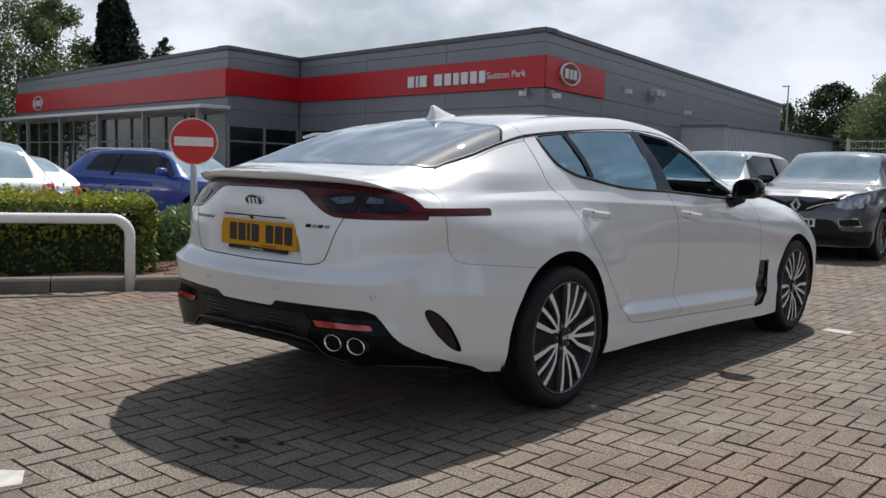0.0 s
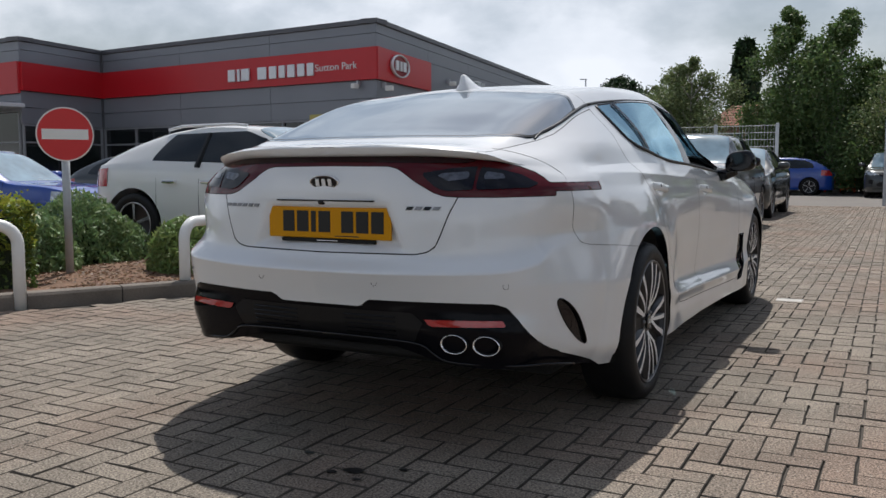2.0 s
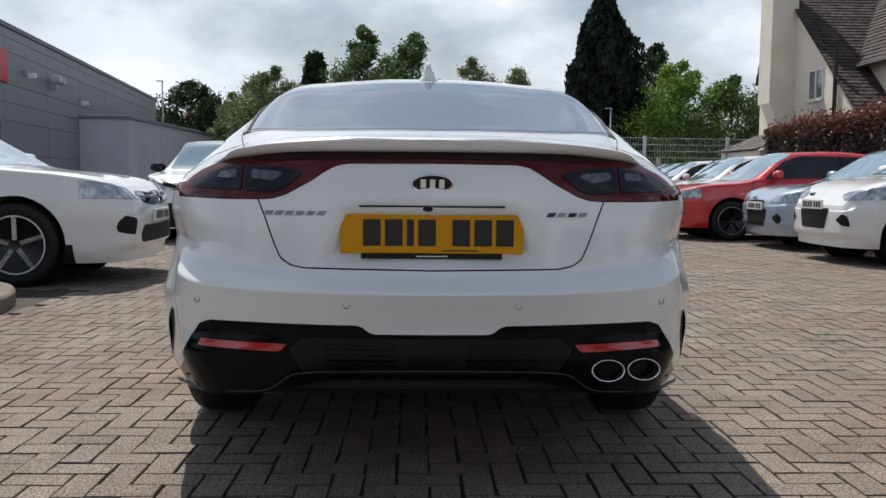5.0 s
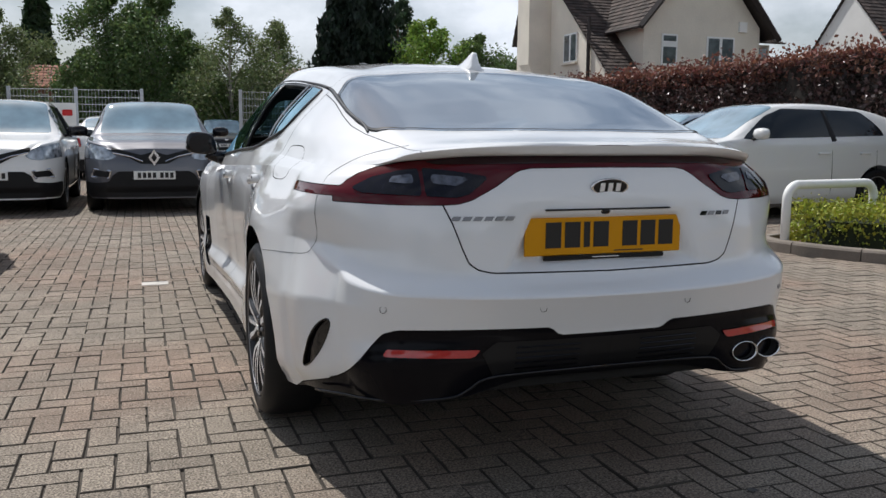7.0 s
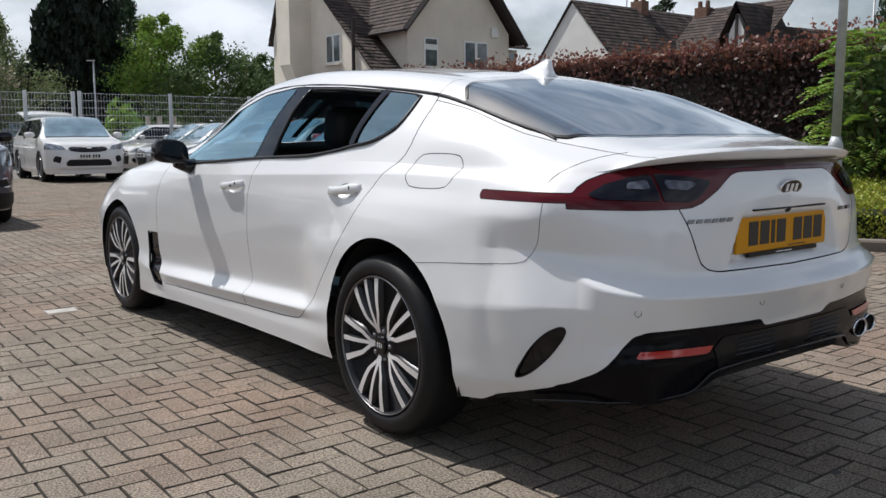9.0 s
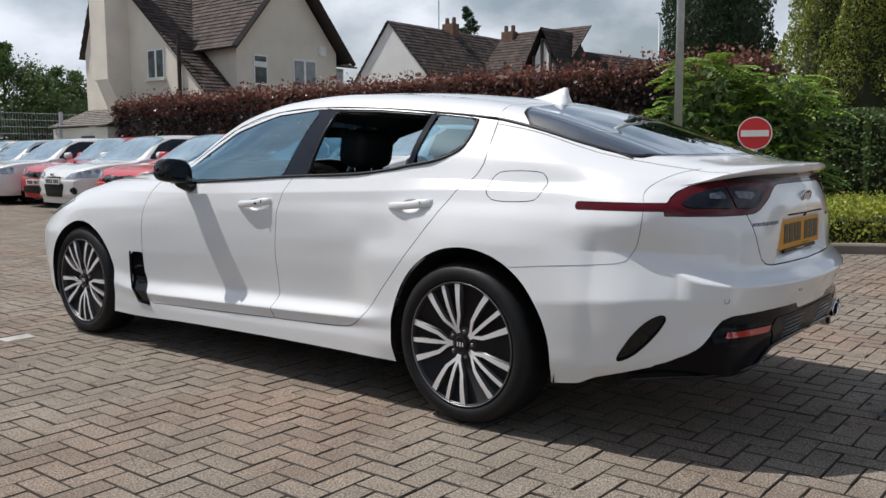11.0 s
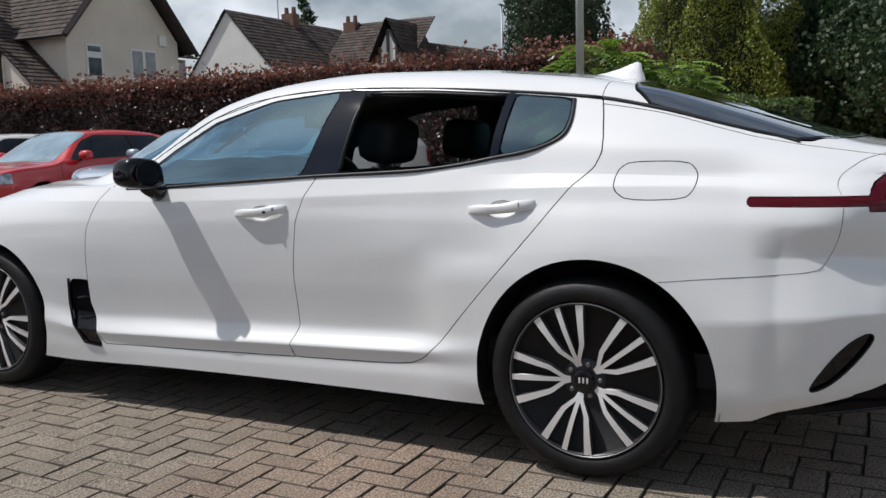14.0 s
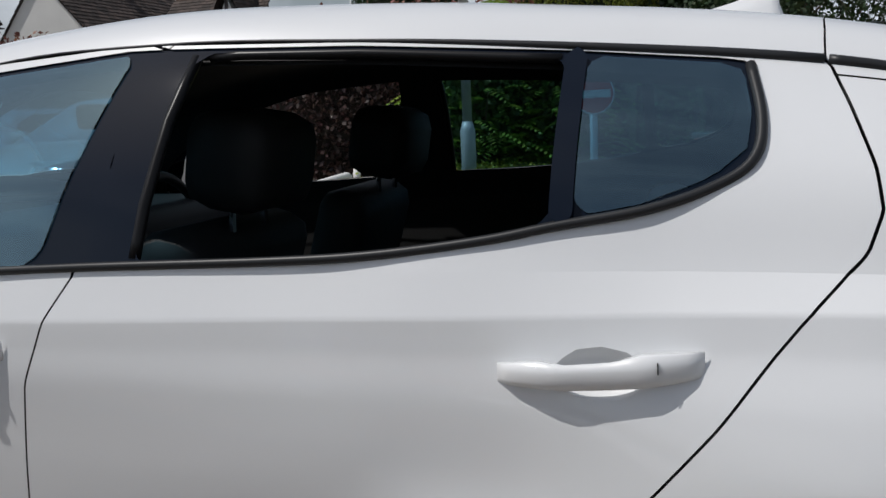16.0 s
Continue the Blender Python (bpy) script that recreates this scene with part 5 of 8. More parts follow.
    # wheels and wheel housings
    for y, xx in ((0, .905), (2.906, .905)):
        for s in (1, -1):
            hero_wheel(car, s * xx, y, s, 69 if y == 0 else 52)
            r = .395 if y == 0 else .38
            bm = bmesh.new()
            rows = []
            for k in range(25):
                a = math.pi * (k / 24 * 1.16 - .08)
                rows.append([bm.verts.new((s * x, y - (.028 if y == 0 else .031) + r * math.cos(a), .33 + r * math.sin(a))) for x in (.60, .893)])
            for a, b in zip(rows, rows[1:]):
                bm.faces.new((a[0], a[1], b[1], b[0]))
            inner = [p[0] for p in rows]
            bm.faces.new(inner)
            part("wheel_housing", bm, SHADOW_GAP, car, "black wheel housing")
    part("underbody", box(-.72, .72, -.62, 3.40, .20, .31, .02), SHADOW_GAP, car, "dark underbody")
    # Unseen boxes added below the body to block light and darken the ground.
    part("diffuser", box(-.62, .62, -.985, -.60, .315, .345, .01), SHADOW_GAP, car, "black panel added to block light at the rear")
    part("undertray", box(-.60, .60, .45, 3.30, .155, .21, .02), SHADOW_GAP, car, "flat black panel added to deepen shade below")
    for s in (-.47, .47):
        part("silencer", box(s - .19, s + .19, -.76, -.42, .262, .345, .035), SHADOW_GAP, car, "dark box added to deepen shade under the rear")

    # cabin: floor, seats, dashboard, wheel
    part("cabin_floor", box(-.80, .80, -.70, 2.2, .31, .42), CABIN, car)
    part("parcel_shelf", box(-.62, .62, -.66, -.05, .93, .95, .01), CABIN, car)
    bm = box(-.74, .74, 1.68, 2.2, .70, .95, .05)
    part("dashboard", bm, CABIN, car, "black dashboard", smooth=True)
    for x, y0 in ((-.37, 1.20), (.37, 1.20)):
        seat = part("front_seat", box(x - .25, x + .25, y0, y0 + .52, .42, .62, .05), CABIN, car, "black leather front seat", smooth=True)
        bm = box(x - .24, x + .24, -.07, .07, .0, .45, .05)
        bmesh.ops.transform(bm, matrix=Matrix.Translation((0, y0 - .02, .56)) @ Matrix.Rotation(radians(16), 4, "X"), verts=bm.verts)
        part("seat_back", bm, CABIN, seat, smooth=True)
        bm = box(x - .135, x + .135, -.085, .085, 0, .185, .05)
        bmesh.ops.transform(bm, matrix=Matrix.Translation((0, y0 - .18, 1.02)) @ Matrix.Rotation(radians(10), 4, "X"), verts=bm.verts)
        part("head_restraint", bm, CABIN, seat, smooth=True)
        for dx in (-.06, .06):
            part("restraint_post", tube([(x + dx, y0 - .175, .98), (x + dx, y0 - .18, 1.08)], .007, 6), CHROME, seat)
    bench = part("rear_bench", box(-.66, .66, .05, .55, .42, .60, .05), CABIN, car, "black rear bench seat", smooth=True)
    bm = box(-.64, .64, -.07, .07, .0, .50, .05)
    bmesh.ops.transform(bm, matrix=Matrix.Translation((0, .06, .55)) @ Matrix.Rotation(radians(22), 4, "X"), verts=bm.verts)
    part("seat_back", bm, CABIN, bench, smooth=True)
    for x in (-.40, .40):
        bm = box(x - .13, x + .13, -.045, .045, 0, .13, .04)
        bmesh.ops.transform(bm, matrix=Matrix.Translation((0, -.13, 1.035)) @ Matrix.Rotation(radians(14), 4, "X"), verts=bm.verts)
        part("head_restraint", bm, CABIN, bench, smooth=True)
    bm = bmesh.new()
    ringpts = [(.37 + .18 * math.cos(a), 1.70 + .07 * math.sin(a), .86 + .17 * math.sin(a)) for a in np.linspace(0, 2 * math.pi, 33)]
    part("steering_wheel", tube(ringpts, .016, 8, caps=False), CABIN, car, smooth=True)
    part("rear_view_mirror", box(-.11, .11, 1.60, 1.63, 1.18, 1.24, .012), CABIN, car, smooth=True)
    tuck_sides(car)
    return car


hero = hero_car()


# ---- plants ----
BARK = material("rough_bark", (0.12, 0.085, 0.06), 0.9, vary=0.4, scale=6, bump=0.8, bump_scale=30)
BARK_PALE = material("pale_bark", (0.35, 0.32, 0.28), 0.85, vary=0.4, scale=5, bump=0.6, bump_scale=30)
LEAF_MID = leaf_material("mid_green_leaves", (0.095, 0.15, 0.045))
LEAF_DARK = leaf_material("dark_green_leaves", (0.030, 0.058, 0.022))
LEAF_BIRCH = leaf_material("grey_green_leaves", (0.15, 0.19, 0.075))
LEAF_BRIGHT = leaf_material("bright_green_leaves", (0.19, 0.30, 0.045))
LEAF_GOLD = leaf_material("yellow_green_sprays", (0.20, 0.235, 0.038), 0.65)
LEAF_YELLOW = leaf_material("yellow_green_shrub_leaves", (0.30, 0.33, 0.04))
LEAF_COPPER = leaf_material("copper_beech_leaves", (0.066, 0.040, 0.036), 0.6, 0.03, 0.36)
LEAF_COPPER_TOP = leaf_material("reddish_beech_shoots", (0.20, 0.082, 0.056), 0.45, 0.02)
LEAF_CYPRESS = leaf_material("cypress_sprays", (0.012, 0.026, 0.014))
LEAF_HEDGE = leaf_material("privet_leaves", (0.10, 0.15, 0.03))
LEAF_FRESH = leaf_material("fresh_green_narrow_leaves", (0.21, 0.29, 0.09), 0.5)
LEAF_GREY = leaf_material("grey_green_shrub_leaves", (0.17, 0.25, 0.10))
# Solid fills whose near-black colour stands for shade deep in the foliage.
CORE = material("painted_shade_brown_core", (0.018, 0.014, 0.010), 0.95, vary=0.4, scale=8, bump=0.8, bump_scale=20)
CORE_GREEN = material("painted_shade_green_core", (0.018, 0.026, 0.010), 0.95, vary=0.4, scale=8, bump=0.8, bump_scale=20)
prng = np.random.default_rng(11)


def leaf_quads(centres, size, long=1.5, droop=0.0, up=0.0):
    """One folded leaf at each centre, turned at random."""
    n = len(centres)
    a = prng.normal(size=(n, 3))
    a[:, 2] -= droop * 2
    a /= np.linalg.norm(a, axis=1, keepdims=True)
    b = prng.normal(size=(n, 3))
    b[:, 2] += up
    b -= (b * a).sum(1, keepdims=True) * a
    b /= np.linalg.norm(b, axis=1, keepdims=True)
    s = size * prng.uniform(.6, 1.3, (n, 1))
    c = np.asarray(centres)
    v = np.stack([c - a * s * long * .5, c + b * s * .5, c + a * s * long * .5, c - b * s * .5], axis=1).reshape(-1, 3)
    f = [(4 * i, 4 * i + 1, 4 * i + 2, 4 * i + 3) for i in range(n)]
    return v, f


def tree(x, y, height, radius, mat, label, bark=BARK, clear=.25, leaf=.22, n=(90, 32), category="tree", group="trees round the yard"):
    """A trunk that tapers, limbs to uneven lobes of the crown, and small leaves in clumps on them."""
    gz = ground_z(x, y)
    t = empty("tree", label, category, group, Matrix.Translation((x, y, gz)))
    bm = tube([(0, 0, -.1), (.03 * radius, .02 * radius, height * .25), (-.02 * radius, .03 * radius, height * .55), (.02, 0, height * .9)],
              [height * .016 + .03, height * .012 + .02, height * .007 + .015, .012], 9)
    radius *= 1.55
    lobes = max(30, int(height * (1 - clear) / (radius * .085)))
    total = int(n[0] * n[1] * 6.5)
    pts = []
    for i in range(lobes):
        u = (i + .5) / lobes
        prof = (math.sin(math.pi * min(1, .20 + .76 * u)) ** .7) * (1.0 if u < .7 else 1 - .35 * (u - .7) / .3)
        a = prng.uniform(0, 2 * math.pi)
        lr = radius * prof * prng.uniform(.22, .42)
        off = max(0, radius * prof - lr) * prng.uniform(.5, 1.15)
        zc = height * clear + (height * (1 - clear) - lr) * u + lr * .3
        c = np.array([off * math.cos(a), off * math.sin(a), zc])
        lz = max(lr, height * (1 - clear) / lobes * 1.1)
        k = max(8, total // lobes // 14)
        d = prng.normal(size=(k, 3))
        d /= np.linalg.norm(d, axis=1, keepdims=True)
        cc = c + d * (prng.random((k, 1)) ** .45) * np.array((lr, lr, lz))
        cc[:, 2] = np.minimum(cc[:, 2], height * .985)
        spread = .06 + .20 * lr
        pts.append((cc[:, None, :] + prng.normal(size=(k, 14, 3)) * spread * np.array((1, 1, .8))).reshape(-1, 3))
        base = Vector((0, 0, max(height * .15, zc - off * 1.1 - .3 * lz)))
        tube([base, base.lerp(Vector(c), .5) + Vector((0, 0, .05 * lr)), tuple(c)], [height * .005 + .012, height * .003 + .008, .006], 5, bm)
        for q in cc[:3]:
            tube([tuple(c), tuple(q)], [.010, .004], 4, bm)
    part("trunk", bm, bark, t, smooth=True)
    v, f = leaf_quads(np.vstack(pts), leaf * .46)
    tagged(mesh_object("crown", v, f, mat, t, smooth=False), "leafy crown")
    return t


def conifer(x, y, height, radius, mat, label, leaf=.3, n=2600, blunt=.6, droop=1.0, lumps=1.0):
    """A dense evergreen with hanging sprays."""
    t = empty("conifer_tree", label, "conifer", "evergreen trees", Matrix.Translation((x, y, ground_z(x, y))))
    part("trunk", tube([(0, 0, -.1), (0, 0, height * .5), (0, 0, height * .97)], [height * .025, height * .015, .03], 8), BARK, t, smooth=True)
    z = prng.random(n) ** .85
    prof = np.minimum(1, (1.02 - z) ** blunt * 1.15)
    a = prng.random(n) * 2 * math.pi
    lobes = np.array([1 + lumps * .42 * noise.noise((math.cos(q) * 2.1 + x, math.sin(q) * 2.1, w * height * .55)) + lumps * .20 * noise.noise((math.cos(q) * 5 + x, math.sin(q) * 5, w * height * 1.6)) for q, w in zip(a, z)])
    r = radius * prof * lobes * (1 - .35 * prng.random(n) ** 2)
    pts = np.column_stack([r * np.cos(a), r * np.sin(a), height * (.03 + .97 * z)])
    v, f = leaf_quads(pts, leaf, 2.4, droop)
    tagged(mesh_object("crown", v, f, mat, t, smooth=False), "hanging evergreen sprays")
    # dark solid filling; its colour paints the shade behind the sprays
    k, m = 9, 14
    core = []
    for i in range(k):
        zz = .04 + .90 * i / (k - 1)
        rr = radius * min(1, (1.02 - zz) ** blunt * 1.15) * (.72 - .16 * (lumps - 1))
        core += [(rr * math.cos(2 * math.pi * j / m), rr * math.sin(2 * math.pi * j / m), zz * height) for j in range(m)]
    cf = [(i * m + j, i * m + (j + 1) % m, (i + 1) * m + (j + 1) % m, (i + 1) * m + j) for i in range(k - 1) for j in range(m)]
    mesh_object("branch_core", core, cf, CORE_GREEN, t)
    return t


def hedge(name, outline, z0, z1, mat, core, label, leaf=.07, per=420, rough=.10, top_mat=None, top_rough=.12, category="hedge", shoot=.28):
    """A hedge along a closed ground outline: a core coloured dark for inner shade, and leaves over faces and top."""
    t = empty(name, label, category)
    p = np.array(outline, float)
    c = p.mean(0)
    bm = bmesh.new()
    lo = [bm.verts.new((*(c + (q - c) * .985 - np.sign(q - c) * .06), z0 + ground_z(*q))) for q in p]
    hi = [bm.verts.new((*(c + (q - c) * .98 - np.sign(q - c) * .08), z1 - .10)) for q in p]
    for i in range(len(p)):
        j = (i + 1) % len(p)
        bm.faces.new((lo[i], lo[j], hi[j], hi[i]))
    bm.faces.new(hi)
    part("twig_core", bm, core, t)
    pts, tops = [], []
    for a, b in zip(p, np.roll(p, -1, axis=0)):
        L = np.hypot(*(b - a))
        n = int(per * L * (z1 - z0))
        u, w = prng.random(n), prng.random(n) ** .85
        xy = a + (b - a) * u[:, None]
        nr = np.array([(b - a)[1], -(b - a)[0]]) / max(L, 1e-6)
        if (c - (a + b) / 2) @ nr > 0:
            nr = -nr
        zz = z0 + (z1 - z0) * w
        wob = np.array([noise.noise((q[0] * 1.1, q[1] * 1.1, h * 1.4)) for q, h in zip(xy, zz)]) * rough * 1.4
        pts.append(np.column_stack([xy + nr * (wob + prng.normal(0, rough * .35, n) - .02)[:, None], zz]))
    lo2, hi2 = p.min(0), p.max(0)
    n = int(per * 1.1 * (hi2 - lo2).prod())
    q = lo2 + (hi2 - lo2) * prng.random((n, 2))
    q = q[inside(q, p) > 0]
    zz = z1 + np.array([noise.noise((w[0] * .9, w[1] * .9, 3.1)) for w in q]) * top_rough + prng.normal(0, top_rough * .35, len(q))
    tops = np.column_stack([q, zz])
    if top_mat is None:
        v, f = leaf_quads(np.vstack(pts + [tops]), leaf)
        tagged(mesh_object("leaf_layer", v, f, mat, t, smooth=False), "dense small leaves", kind="stuff")
    else:
        v, f = leaf_quads(np.vstack(pts), leaf)
        tagged(mesh_object("leaf_layer", v, f, mat, t, smooth=False), "dense small leaves", kind="stuff")
        k = len(tops) // 3
        shoots = tops[:k] + np.column_stack([np.zeros((k, 2)), prng.random(k) ** 2 * shoot])
        v, f = leaf_quads(np.vstack([tops, shoots, np.vstack(pts)[np.vstack(pts)[:, 2] > z1 - .35]]), leaf)
        tagged(mesh_object("shoot_layer", v, f, top_mat, t, smooth=False), "reddish young shoots", kind="stuff")
    return t


def shrub(x, y, r, h, mat, label, leaf=.035, n=2600, long=3.0, name="shrub"):
    """A rounded bush of narrow leaves on thin stems."""
    gz = ground_z(x, y)
    t = empty(name, label, "shrub", "bushes in the beds", Matrix.Translation((x, y, gz + .03)))
    bm = bmesh.new()
    for k in range(9):
        a = 2 * math.pi * k / 9
        tube([(0, 0, 0), (r * .35 * math.cos(a), r * .35 * math.sin(a), h * .35), (r * .6 * math.cos(a), r * .6 * math.sin(a), h * .65)], [.012, .009, .005], 5, bm)
    part("woody_base", bm, BARK, t)
    d = prng.normal(size=(n, 3))
    d[:, 2] = np.abs(d[:, 2]) * .9 + .05
    d /= np.linalg.norm(d, axis=1, keepdims=True)
    rad = .62 + .38 * prng.random((n, 1)) ** .5
    wob = np.array([1 + .22 * noise.noise((q[0] * 2.2 + x, q[1] * 2.2 + y, q[2] * 2.2)) for q in d])[:, None]
    pts = d * rad * wob * np.array((r, r, h))
    v, f = leaf_quads(pts, leaf, long, -.35)
    mesh_object("leaf_layer", v, f, mat, t, smooth=False)
    # dark dome that paints the shade between the stems
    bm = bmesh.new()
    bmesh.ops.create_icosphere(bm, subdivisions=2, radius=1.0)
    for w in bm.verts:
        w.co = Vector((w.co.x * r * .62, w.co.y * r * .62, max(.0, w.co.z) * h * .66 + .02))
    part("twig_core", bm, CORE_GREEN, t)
    return t


# west bed: clipped yellow-green hedge and two bushes
hedge("hedge", [(-4.15, .95), (-4.45, -.05), (-5.0, -1.2), (-6.2, -3.2), (-7.6, -2.6), (-6.4, -.7), (-5.5, .6), (-5.1, 1.25)], .04, .70, LEAF_HEDGE, CORE_GREEN,
      "clipped yellow-green hedge in the bed", .032, 1500, .06, LEAF_YELLOW, .05, shoot=.10)
shrub(-5.9, 2.75, .72, .72, LEAF_GREY, "rounded grey-green bush behind the sign post", .024, 9000)
shrub(-5.3, 1.75, .42, .55, LEAF_GREY, "small grey-green bush in the bed", .024, 5000)
shrub(-3.90, 2.42, .44, .52, LEAF_FRESH, "rounded green bush beside a white hoop", .022, 7500, 4.2)
# east bed: low spreading yellow-green shrubs
hedge("shrub_bed", [(4.52, 3.05), (4.98, 2.38), (5.62, 1.52), (6.35, .65), (6.8, -.2), (7.2, -1.6), (8.6, -1.6), (9.0, .4), (9.5, 1.4), (9.6, 3.9), (8.2, 3.95), (6.2, 3.72), (4.62, 3.5)], .06, .40, LEAF_YELLOW, CORE_GREEN,
      "low spreading yellow-green shrubs in a bed", .028, 1900, .10, None, .12, "shrubs")
# bark chips and dead leaves on the west bed
q = np.column_stack([prng.uniform(-5.4, -2.95, 5200), prng.uniform(.9, 3.35, 5200)])
q = q[inside(q, [(-5.4, 1.1), (-3.56, .70), (-3.06, 1.65), (-2.98, 2.1), (-3.06, 2.68), (-3.32, 3.12), (-3.8, 3.36), (-5.4, 3.4)]) > .02]
v, f = leaf_quads(np.array([(a, b, .062 + .05 * noise.noise((a * 1.4, b * 1.4, 0)) + ground_z(a, b)) for a, b in q]), .022, 2.2, 0, 3.0)
v[:, 2] = np.repeat(v.reshape(-1, 4, 3)[:, :, 2].mean(1), 4) + (v[:, 2] - np.repeat(v.reshape(-1, 4, 3)[:, :, 2].mean(1), 4)) * .3
tagged(mesh_object("bark_chips", v, f, leaf_material("bark_chips_and_dead_leaves", (0.20, 0.125, 0.075), 0.7), smooth=False), "scattered bark chips and dead leaves on soil", "bark chips", kind="stuff")
# copper beech hedge
hedge("hedge", [(9.75, 20.6), (9.75, 14), (9.75, 8), (9.75, 2.9), (10.8, 2.6), (10.8, 8), (10.8, 14), (10.8, 20.6)], 0, 2.42, LEAF_COPPER, CORE, "tall copper beech hedge with reddish shoots", .058, 640, .16,
      LEAF_COPPER_TOP, .16)
# fern-leaved shrub by the post, clipped hedges, trees to the east
for k, (x, y, r, h) in enumerate(((9.15, 3.1, .85, 2.65), (9.55, 2.15, .80, 2.35))):
    t = empty("large_shrub", "large bright green shrub with feathery leaves", "shrub", "bushes in the beds", Matrix.Translation((x, y, 0)))
    bm = bmesh.new()
    frond_v, frond_f = [], []
    for i in range(260):
        a, e = prng.random() * 2 * math.pi, prng.random() ** .8
        wide = r * math.sqrt(max(.05, 1 - (e - .35) ** 2 / .5))
        rim = wide * prng.uniform(.45, 1.0)
        base = np.array([rim * math.cos(a), rim * math.sin(a), h * (.12 + .82 * e)])
        if i % 9 == 0:
            tube([(0, 0, 0), (base[0] * .3, base[1] * .3, base[2] * .6), tuple(base)], [.02, .014, .006], 5, bm)
        turn = a + prng.normal() * .7
        along = np.array([math.cos(turn), math.sin(turn), prng.uniform(-.2, .5)])
        along /= np.linalg.norm(along)
        side = np.cross(along, (0, 0, 1))
        side /= np.linalg.norm(side) + 1e-9
        long = prng.uniform(.26, .42)
        for m in range(8):
            for s in (-1, 1):
                c = base + along * long * m / 7 + np.array([0, 0, -.14 * (m / 7) ** 2])
                w = .13 * math.sin(math.pi * (.25 + .68 * m / 7))
                e2 = c + side * s * w + along * .045 + np.array([0, 0, -.035])
                n0 = len(frond_v)
                frond_v += [tuple(c), tuple((c + e2) / 2 + along * .024), tuple(e2), tuple((c + e2) / 2 - along * .024)]
                frond_f.append((n0, n0 + 1, n0 + 2, n0 + 3))
    part("woody_base", bm, BARK, t)
    mesh_object("frond_layer", frond_v, frond_f, LEAF_BRIGHT, t, "feathery fronds", smooth=False)
    # Inner leaves in a darker green, painting the shade inside the shrub.
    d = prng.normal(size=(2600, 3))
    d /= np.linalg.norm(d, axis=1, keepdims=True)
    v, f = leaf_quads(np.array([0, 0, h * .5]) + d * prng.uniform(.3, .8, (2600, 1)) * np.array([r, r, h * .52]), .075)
    mesh_object("inner_leaves", v, f, LEAF_MID, t, "inner leaves coloured darker for shade", smooth=False)
hedge("hedge", [(12.5, 3.4), (12.3, 1.55), (13.6, 1.4), (13.8, 3.4)], 0, 1.76, LEAF_MID, CORE_GREEN, "clipped dark green hedge with a square top", .05, 420, .04, None, .03)
hedge("hedge", [(11.5, 1.42), (11.5, .42), (12.2, .35), (12.2, 1.42)], 0, 1.62, LEAF_MID, CORE_GREEN, "clipped green hedge block", .05, 420, .04, None, .03)
conifer(21.5, 3.9, 8.5, 2.1, LEAF_GOLD, "tall golden-green conifer behind the hedges", .042, 80000, .45, .5)
conifer(33.5, 12.6, 12.5, 2.7, LEAF_DARK, "tall dark green conifer", .075, 36000, .4, .6)
conifer(23.5, .9, 5.2, 2.0, LEAF_DARK, "dark evergreen tree behind gardens", .17, 6000, .5)
conifer(28.5, -.9, 6.4, 2.2, LEAF_DARK, "dark evergreen tree by the road", .17, 6000, .5)
tree(26, 1.8, 5.0, 2.4, LEAF_DARK, "dark leafy tree behind the garden", n=(80, 30), leaf=.2)
tree(21.5, -1.4, 5.4, 2.2, LEAF_DARK, "dark leafy tree beside the lawn", n=(80, 34), leaf=.2)
# north side: ashes, birches, cypress
tree(-6.9, 38.5, 6.3, 2.0, LEAF_BIRCH, "grey-green birch with hanging twigs", BARK_PALE, .2, .17, (90, 34))
tree(-7.7, 40.0, 6.2, 1.5, LEAF_BIRCH, "grey-green birch behind the fence", BARK_PALE, .2, .17, (80, 34))
conifer(-6.5, 52, 8.8, 1.1, LEAF_DARK, "slim dark poplar-shaped tree", .3, 1500, .35, -.4)
tree(-2.4, 37.5, 8.0, 1.6, LEAF_MID, "tall ash tree with an upright crown", BARK_PALE, .15, .19, (130, 34))
tree(-.4, 36.5, 7.6, 1.9, LEAF_MID, "tall green ash tree", BARK_PALE, .15, .19, (140, 34))
tree(.9, 37.5, 5.6, 1.5, LEAF_MID, "green tree behind the fence", BARK_PALE, .15, .19, (90, 34))
tree(-3.1, 41.0, 5.2, 1.2, LEAF_MID, "dark green tree behind the fence", BARK, .1, .2, (90, 34))
tree(2.3, 33.0, 6.0, 1.5, LEAF_BIRCH, "light airy tree with thin branches", BARK_PALE, .12, .15, (80, 26))
tree(4.2, 33.0, 5.6, 1.7, LEAF_BIRCH, "light green tree with thin branches", BARK_PALE, .12, .15, (100, 28))
tree(1.2, 33.5, 4.0, 1.4, LEAF_MID, "green bush-like tree by the fence", BARK, .05, .16, (70, 32))
conifer(10.6, 46, 11.2, 2.15, LEAF_CYPRESS, "tall dark hanging cypress", .17, 26000, .50, 1.2, lumps=1.9)
tree(15.8, 55, 10.2, 2.0, LEAF_DARK, "dark round tree far behind", BARK, .3, .3, (70, 32))
tree(14.2, 43.5, 7.4, 2.5, LEAF_BRIGHT, "bright green leafy tree", BARK, .08, .22, (130, 34))
tree(17.0, 43, 6.6, 2.8, LEAF_MID, "green leafy tree behind the fence", BARK, .05, .22, (120, 34))
tree(19.8, 42.5, 5.6, 2.6, LEAF_MID, "green leafy tree in a garden", BARK, .05, .22, (100, 34))
tree(23.2, 42.0, 4.5, 2.2, LEAF_MID, "green leafy tree in a garden", BARK, .05, .22, (90, 34))
